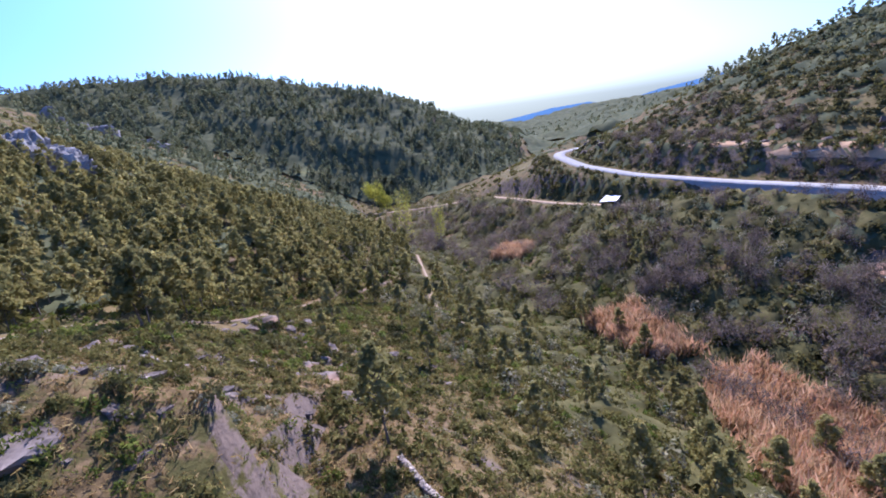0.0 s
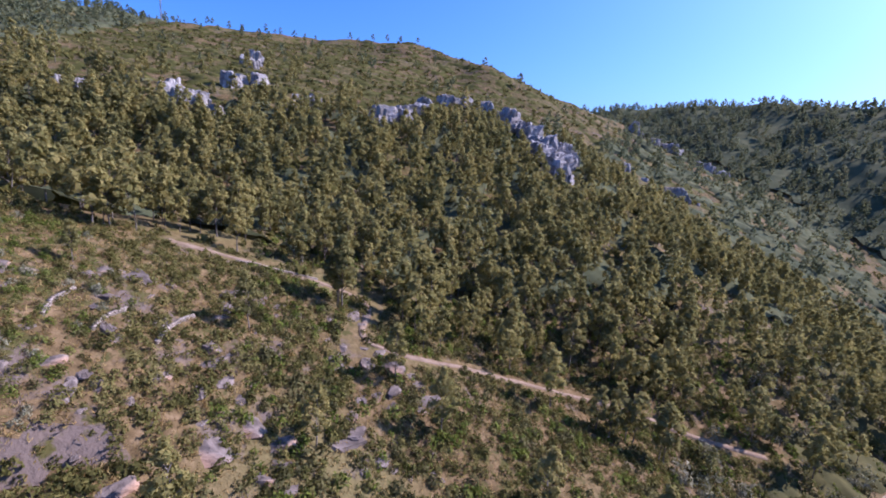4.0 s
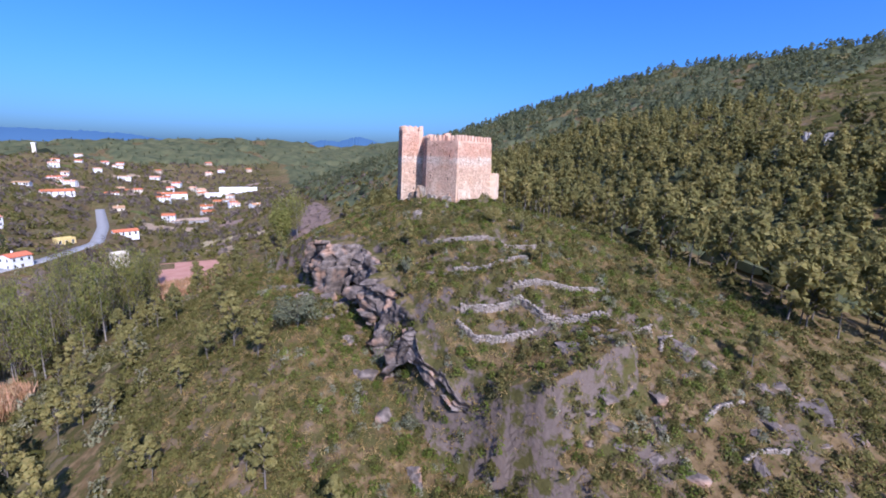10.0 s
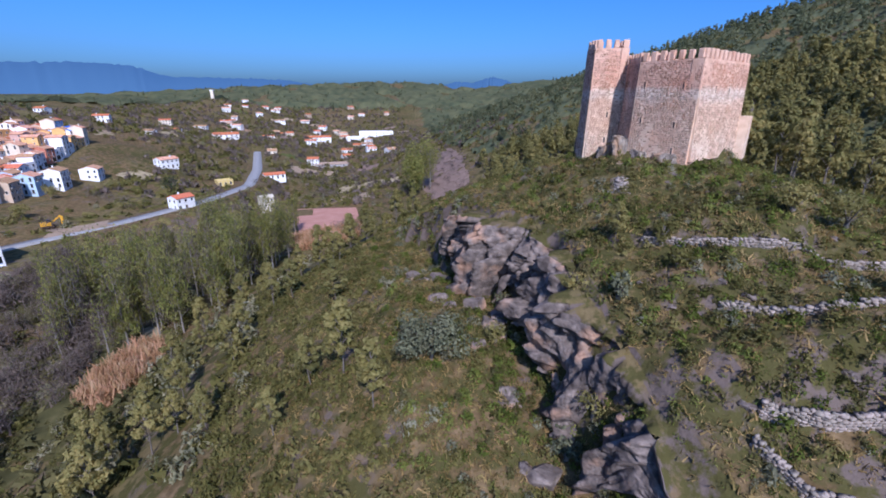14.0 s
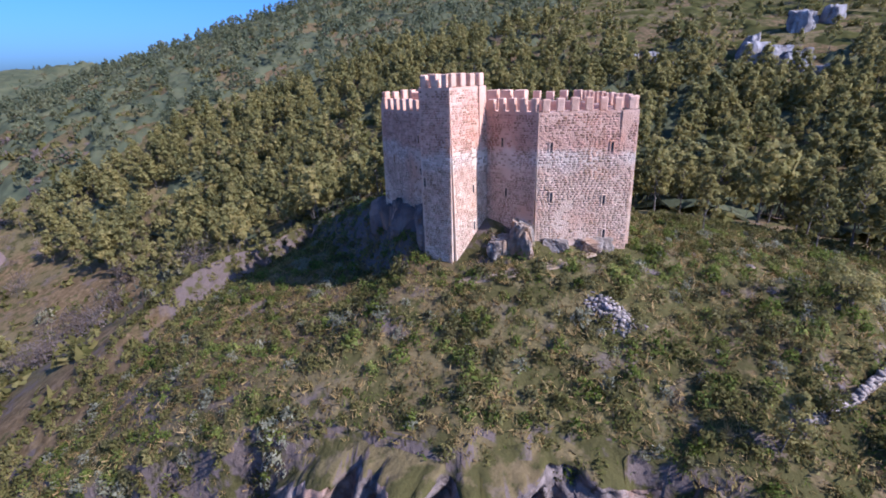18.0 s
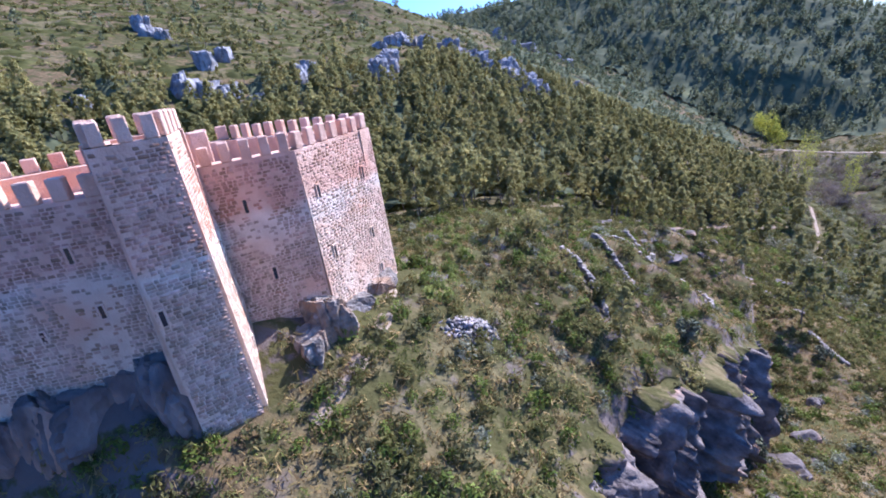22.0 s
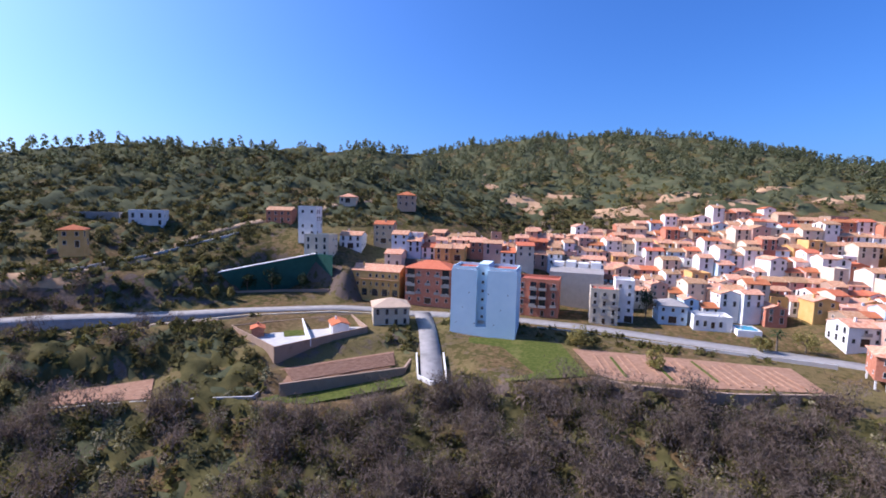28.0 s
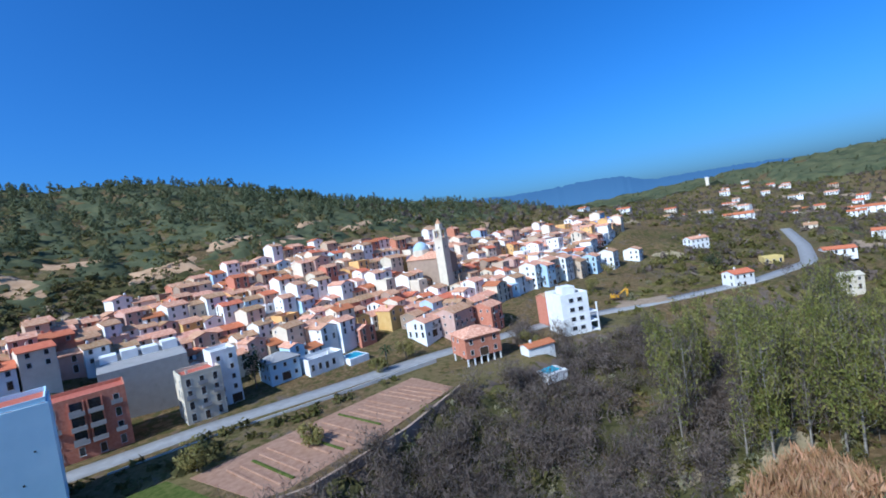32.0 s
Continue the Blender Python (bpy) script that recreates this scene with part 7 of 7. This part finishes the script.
# ---- roads, ramp, gardens ----
M_STREET = material("worn_concrete_street", [(0.22, 0.215, 0.21), (0.30, 0.29, 0.28)], 0.4, 0.9, 0.2, 7, spots=(0.15, (0.17, 0.165, 0.16), 0.55, 0.7), coords="World")
drape("road", MAIN_ROAD, 3.5, M_ASPHALT, 0.2, "pale asphalt valley road", "road")
drape("lane", LOWER_ROAD, 2.0, M_PATH, 0.25, "pale concrete lane through the valley", "lane")
drape("side_road", RAMP, 3.0, M_STREET, 0.45, "concrete ramp down to the stream", "ramp")
drape("hill_lane", [(-162, -184), (-182, -176), (-205, -172), (-226, -165), (-240, -150), (-262, -138), (-282, -118)], 1.8, M_PATH, 0.3, "pale track up to the houses on the slope", "track")
drape("quarry_track", [(-300, -20), (-312, -26), (-326, -24), (-340, -34), (-350, -50), (-366, -56), (-380, -74)], 1.6, M_PATH, 0.3, "bare earth track up to the saddle", "track")


def kerb_wall(name, line, high, thick, mat, label, z=None, sink=3.0, cat="wall"):
    """A masonry wall following a line, foot below ground, level top between points."""
    w = root(name, pose(0, 0, 0), label, cat)
    for a, b in zip(line[:-1], line[1:]):
        n = math.hypot(b[0] - a[0], b[1] - a[1])
        za, zb = (gz(*a), gz(*b)) if z is None else (z, z)
        px, py = -(b[1] - a[1]) / n * thick / 2, (b[0] - a[0]) / n * thick / 2
        part("wall_length", prism([(a[0] - px, a[1] - py), (b[0] - px, b[1] - py), (b[0] + px, b[1] + py), (a[0] + px, a[1] + py)], [min(za, zb) - sink] * 4, [za + high, zb + high, zb + high, za + high]), mat, w)
    return w


kerb_wall("ramp_wall", [(-160, -57.3), (-145, -53.6), (-142.6, -57), (-145.6, -61.4), (-158, -64.8)], 1.1, 0.35, M_WHITE, "low white wall round the end of the ramp")
kerb_wall("garden_wall", [(-151, 37), (-146, 14), (-145.5, -9), (-149, -18)], 0.4, 0.6, M_OLDSTONE, "tall stone retaining wall of the gardens", -41.0, 6)
kerb_wall("terrace_wall", [(-131, -92), (-140, -79), (-149, -66), (-160, -66)], 0.2, 0.6, M_OLDSTONE, "curved dark retaining wall of the ploughed plot", -43.0, 5)
kerb_wall("terrace_wall", [(-112, -136), (-121, -117), (-128, -97), (-140, -98)], 0.3, 0.4, M_CONCRETE, "pale low wall along the plots", -45.4, 4)
kerb_wall("road_wall", [(-150, -146), (-165, -124), (-180, -101), (-186, -84)], 0.5, 0.5, M_CREAM, "long pale retaining wall under the road", None, 5)
kerb_wall("road_wall", [(-190, -30), (-186, -8), (-179, 18), (-172, 50)], 0.9, 0.3, M_CONCRETE, "low pale parapet along the road", -40.6, 3)
kerb_wall("upper_wall", [(-186, -146), (-196, -128), (-204, -108)], 0.6, 0.4, M_OLDSTONE, "brown retaining wall of the court garden", -34.3, 5)
kerb_wall("slope_wall", [(-140, -205), (-160, -188), (-185, -176), (-214, -160)], 0.8, 0.4, M_CONCRETE, "pale wall along the track on the slope")
bed("meadow", [(-176.5, -52), (-179, -37), (-176, -23), (-150, -18.5), (-143, -38), (-150, -49)], M_GRASS, "mown green meadow below the blue block", "meadow")
bed("garden", [(-172, -20), (-169, 37), (-152.5, 36), (-147, -8), (-151, -16)], M_SOIL, "allotment gardens with bare red soil", "garden")
bed("ploughed_plot", [(-140, -97), (-161, -72.5), (-150, -68), (-132.5, -91)], M_SOIL, "ploughed plot of red-brown soil", "field")
bed("grass_plot", [(-128, -96), (-142, -84), (-150, -68), (-142, -63), (-128.5, -84)], M_GRASS, "strip of bright grass under the ploughed plot", "meadow")
bed("ploughed_plot", [(-118, -141), (-130.5, -126), (-121, -118), (-113, -136)], M_SOIL, "small bare plot by the stream", "field")
bed("football_pitch", [(-64, 190), (-30, 187), (-28, 142), (-56, 139)], M_PITCH, "reddish clay football pitch", "pitch")
for i in range(22):
    k = i / 21
    bm = box(bmesh.new(), -7.5, -0.35, 0, 7.5, 0.35, 0.35, 0.12)
    if i % 6 != 5:
        tagged(part("garden_ridge", bm, M_GRASS if i % 5 == 2 else M_SOIL, None, "", Matrix.Translation((-160.0 + 1.5 * math.sin(i), -14 + 46 * k, -40.95)) @ Matrix.Rotation(radians(4), 4, "Z")), "raised row of an allotment bed", "garden row", "allotment rows")
for i in range(10):
    k = i / 9
    a, b = toward((-139.5, -95.5), (-133.5, -90), k), toward((-159.5, -72), (-150.5, -69), k)
    n = math.hypot(b[0] - a[0], b[1] - a[1])
    tagged(part("plough_ridge", box(bmesh.new(), 0, -0.3, 0, n, 0.3, 0.3, 0.1), M_SOIL, None, "", Matrix.Translation((a[0], a[1], -42.95)) @ Matrix.Rotation(math.atan2(b[1] - a[1], b[0] - a[0]), 4, "Z")), "furrow ridge of the ploughed plot", "furrow", "plough ridges")
# paths on foot
drape("footpath", WOOD_PATH, 0.5, M_TRACK, 0.12, "trodden earth path through the pines", "path")
drape("footpath", VALLEY_PATH, 0.55, M_PATH, 0.12, "narrow pale path down the valley", "path")
drape("footpath", CASTLE_PATH, 0.45, M_PATH, 0.05, "worn path round the castle wall", "path")

# ---- the northern plain ----
M_ORCHARD = material("bare_orchard_ground", [(0.16, 0.11, 0.085), (0.24, 0.17, 0.135)], 0.35, 0.95, 0.6, 8, coords="World")
M_FALLOW = material("dry_fallow_grass", [(0.20, 0.16, 0.085), (0.30, 0.24, 0.14), (0.36, 0.29, 0.18)], 0.3, 0.95, 0.5, 8, coords="World")
M_EARTH = material("orange_cut_earth", [(0.36, 0.22, 0.12), (0.48, 0.32, 0.19)], 0.3, 0.95, 0.6, 8, coords="World")
COVERS = [(M_ORCHARD, "purplish bare orchard plot on the plain"), (M_FALLOW, "dry fallow field on the plain"), (M_SOIL, "reddish ploughed field on the plain"), (M_GRASS, "green meadow plot on the plain"), (M_FALLOW, "pale stubble field on the plain"), (M_PATH, "bare pale earth plot on the plain")]
for i in range(46):
    a, b = _f.uniform(-250, 60), 205 + 620 * _f.random() ** 1.4
    wide = _f.uniform(16, 40)
    mat, lab = COVERS[_f.randrange(6)]
    if clear_of(np.array([a]), np.array([b]))[0] and near_line(np.array([a]), np.array([b]), MAIN_ROAD)[0][0] > wide * 0.6 + 6:
        field("field", a, b, wide, wide * _f.uniform(0.4, 0.8), _f.uniform(-25, 25), mat, lab, seed=i)
for i, (a, b, w, d, r, mat, lab) in enumerate(((-140, 138, 26, 14, 40, M_PATH, "bare lot of pale earth beside the road"), (-45, 120, 34, 16, 0, M_FALLOW, "dry meadow below the pitch"), (-96, 48, 30, 20, 20, M_FALLOW, "dry meadow beside the poplars"), (25, 222, 30, 112, -6, M_ORCHARD, "purplish bare orchard under the wood"), (-20, 250, 44, 20, 5, M_FALLOW, "dry terrace above the pitch"),
                                               (-330, -36, 34, 16, 60, M_EARTH, "bare orange earth cut in the hill"), (-318, 20, 30, 12, 80, M_EARTH, "bare orange earth cut in the hill"), (-312, 80, 26, 10, 95, M_EARTH, "bare orange earth cut in the hill"), (-318, 140, 40, 9, 110, M_EARTH, "bare orange earth cut in the hill"), (-300, 190, 34, 9, 115, M_EARTH, "bare orange earth cut in the hill"),
                                               (-326, 60, 34, 9, 92, M_EARTH, "bare orange earth cut in the hill"), (-334, 112, 30, 8, 100, M_EARTH, "bare orange earth cut in the hill"), (-322, 168, 36, 8, 112, M_EARTH, "bare orange earth cut in the hill"), (-286, 232, 34, 8, 125, M_EARTH, "bare orange earth cut in the hill"), (-345, -10, 26, 10, 75, M_EARTH, "bare orange earth cut in the hill"), (-370, -66, 30, 10, 45, M_EARTH, "bare orange earth cut in the saddle"), (-400, -74, 22, 14, 45, M_EARTH, "bare orange earth cut in the saddle"), (-130, -235, 46, 9, 118, M_EARTH, "bare earth cutting over the road"), (-150, -196, 40, 8, 125, M_EARTH, "bare earth cutting over the road"))):
    field("field", a, b, w, d, r, mat, lab, seed=80 + i, up=1.0 if mat is M_EARTH and b > -100 else 0.22)
house(15, 663, -95, 52, 14, 2, M_WHITE, "flat", M_CONCRETE, "long white industrial hall", rng=_f, faces=(0, 2), bays=9, name="hall", high=3.5)
house(-20, 655, -95, 22, 14, 1, M_WHITE, "flat", M_CONCRETE, "white annexe of the hall", rng=_f, faces=(0,), bays=5, name="hall", high=4)
house(-163, 487, -70, 26, 12, 2, M_WHITE, "gable", M_ROOFNEW, "white house with a bright red roof on the plain", rng=_f, faces=(0, 1, 3), bays=5)
house(-70, 600, -85, 34, 12, 2, M_WHITE, "gable", M_ROOFNEW, "long pale farmhouse with a red roof", rng=_f, faces=(0, 1, 3), bays=6)
house(-112.6, 172, -40, 9, 7, 2, M_WHITE, "gable", M_ROOFNEW, "small white house with a red roof by the road", rng=_f, faces=(0, 1, 3), z=-43)
house(-79, 200, -60, 7, 6, 2, M_CREAM, "gable", M_CREAM, "small pale stone hut by the pitch", rng=_f, faces=(0, 1), z=-50.5)
house(-109, 238, -60, 9, 6, 1, M_YELLOW, "flat", M_CONCRETE, "low yellow building at the road bend", rng=_f, faces=(0, 1))
house(-84, 270, -70, 14, 7, 1, M_WHITE, "gable", M_ROOFNEW, "row of small white houses with red roofs", rng=_f, faces=(0, 1))
house(-150, 268, -40, 12, 8, 2, M_WHITE, "gable", M_ROOF, "white house at the end of the village", rng=_f, faces=(0, 1, 3))
house(-48, 375, -85, 30, 9, 1, M_GREYW, "gable", M_OLDSTONE, "long farm shed with a dull roof", rng=_f, faces=(0,), bays=4)
for i in range(46):
    hx, hy = _f.uniform(-290, 60), _f.uniform(330, 980)
    mat, word = _f.choice(WALLS[:8])
    house(hx, hy, _f.uniform(-110, -60), _f.uniform(8, 16), _f.uniform(7, 10), _f.choice((1, 2)), mat, "gable", _f.choice((M_ROOF, M_ROOFNEW)), f"{word} house scattered on the northern plain", "houses on the plain", _f, faces=(0, 1))
post = root("water_tower", pose(-270, 885, gz(-270, 885)), "pale square tower on the knoll", "tower")
part("shaft", box(bmesh.new(), -2.6, -2.6, -3, 2.6, 2.6, 15, 0.15), M_CREAM, post)
part("cap", box(bmesh.new(), -3.2, -3.2, 15, 3.2, 3.2, 17, 0.15), M_WHITE, post)
# mast on the eastern hill
mast = root("antenna_mast", pose(478, 40, gz(478, 40)), "thin lattice antenna mast with a hut", "mast")
for dx, dy in ((-0.5, -0.4), (0.5, -0.4), (0, 0.5)):
    part("leg", prism([(dx - 0.16, dy - 0.16), (dx + 0.16, dy - 0.16), (dx + 0.16, dy + 0.16), (dx - 0.16, dy + 0.16)], -0.5, 30), M_GREYW, mast)
for i in range(13):
    part("brace", box(bmesh.new(), -0.55, -0.45, 2 * i, 0.55, 0.55, 2 * i + 0.12), M_GREYW, mast)
part("hut", box(bmesh.new(), 3, -2, -1, 7, 2, 2.6, 0.05), M_WHITE, mast)
# yellow digger and blue tarpaulin roof at the edge of the village
digger = root("digger", pose(-151, 139, gz(-151, 139) + 0.1, 0, 0, 30), "yellow tracked excavator with its arm folded", "excavator")
part("track", box(bmesh.new(), -2, -1.5, 0, 2, -0.9, 0.9, 0.2), M_SHUTTER, digger)
part("track", box(bmesh.new(), -2, 0.9, 0, 2, 1.5, 0.9, 0.2), M_SHUTTER, digger)
part("house_body", box(bmesh.new(), -2.2, -1.3, 0.9, 1.2, 1.3, 2.4, 0.15), M_YELPAINT, digger)
part("cab", box(bmesh.new(), -0.2, -1.3, 2.4, 1.2, 0, 3.4, 0.1), M_GLASS, digger)
part("boom", prism([(1.0, 0.2), (4.6, 0.2), (4.6, 0.7), (1.0, 0.7)], [1.4, 4.0, 4.0, 1.4], [2.0, 4.6, 4.6, 2.0]), M_YELPAINT, digger)
part("bucket", box(bmesh.new(), 4.3, 0.0, 0.6, 5.2, 0.9, 4.0, 0.15), M_YELPAINT, digger)
tarp_house = house(-212, 284, 5, 16, 12, 2, M_WHITE, "gable", M_TARP, "house under repair with a blue tarpaulin roof", rng=_f, faces=(0, 1, 3))
# swimming pool by the brick house
pool = root("swimming_pool", pose(-139.5, 60, gz(-139.5, 60) + 0.1, 0, 0, -20), "small blue swimming pool with a white surround", "pool")
part("surround", box(bmesh.new(), -4.5, -3.4, -2, 4.5, 3.4, 0.5, 0.05), M_WHITE, pool)
part("water", box(bmesh.new(), -3.4, -2.4, 0.45, 3.4, 2.4, 0.56), M_POOL, pool)
house(-146, 67, -25, 9, 4.5, 1, M_WHITE, "gable", M_ROOFNEW, "low shed with a red roof beside the pool", rng=_f, faces=(), high=2.6)
# valley shed on the lane
SHED = (-84, -230)
shed = root("farm_shed", pose(SHED[0], SHED[1], gz(SHED[0], SHED[1]) - 0.3, 0, 0, 62), "long low shed with a pale metal roof", "shed")
for i in range(5):
    for j in (-2.6, 2.6):
        part("post", box(bmesh.new(), -6 + i * 3 - 0.12, j - 0.12, -1, -6 + i * 3 + 0.12, j + 0.12, 3.0), M_GREYW, shed)
part("back_wall", box(bmesh.new(), -6.2, -2.8, -1, 6.2, -2.6, 2.8), M_OLDSTONE, shed)
part("roof", prism([(-6.8, -3.4), (6.8, -3.4), (6.8, 3.4), (-6.8, 3.4)], [2.9, 2.9, 3.3, 3.3], [3.05, 3.05, 3.45, 3.45]), M_WHITE, shed)
# cypresses and garden trees by the road
M_CYPRESS = material("dark_conifer", [(0.02, 0.03, 0.014), (0.045, 0.06, 0.025)], 0.4, 0.8, 0, 3, island=0.3, coords="World")
for x, y, w, h in ((-190, -140, 6, 7.5), (-194, -132, 8, 10), (-200, -122, 5, 8), (-180, -140, 3, 5), (-176, -143, 3, 4.5), (-172, -146, 2.6, 4.5), (-208, 9.5, 7, 13), (-174, -18, 8, 7), (-160, 0, 6, 5), (-183, 36, 6, 5), (-186, 50, 7, 7), (-171, 68, 6, 6), (-150, 70, 7, 7), (-128, 206, 9, 12), (-156, 206, 7, 6), (-166, 150, 7, 6), (-172, 182, 8, 7)):
    leafy_tree("garden_tree", x, y, w, h, int(abs(x) * 7 + abs(y)), M_CYPRESS if h > 7 else M_PINE, "dark evergreen garden tree by the road", 700, 0.6)
palm = root("palm_tree", pose(-186, 42, gz(-186, 42)), "date palm with a spreading crown of fronds", "tree")
shared("trunk", mesh_of("trunk", *limbs(np.random.RandomState(1), [[((0, 0, -0.5), 0.3), ((0, 0, 5), 0.24)]], 8), M_BARK), palm)
for i in range(16):
    a, up = i * 2.4, 0.9 - 0.09 * i
    tip, midp = (3.0 * math.cos(a), 3.0 * math.sin(a), 5 + 1.6 * up - 0.6), (1.6 * math.cos(a), 1.6 * math.sin(a), 5.4 + 1.6 * up)
    sx, sy = -0.35 * math.sin(a), 0.35 * math.cos(a)
    shared("frond", mesh_of("frond", [(0, 0, 5), (midp[0] + sx, midp[1] + sy, midp[2] - 0.15), midp, (midp[0] - sx, midp[1] - sy, midp[2] - 0.15), tip], [(0, 1, 2), (0, 2, 3), (1, 4, 2), (2, 4, 3)], M_CYPRESS), palm)
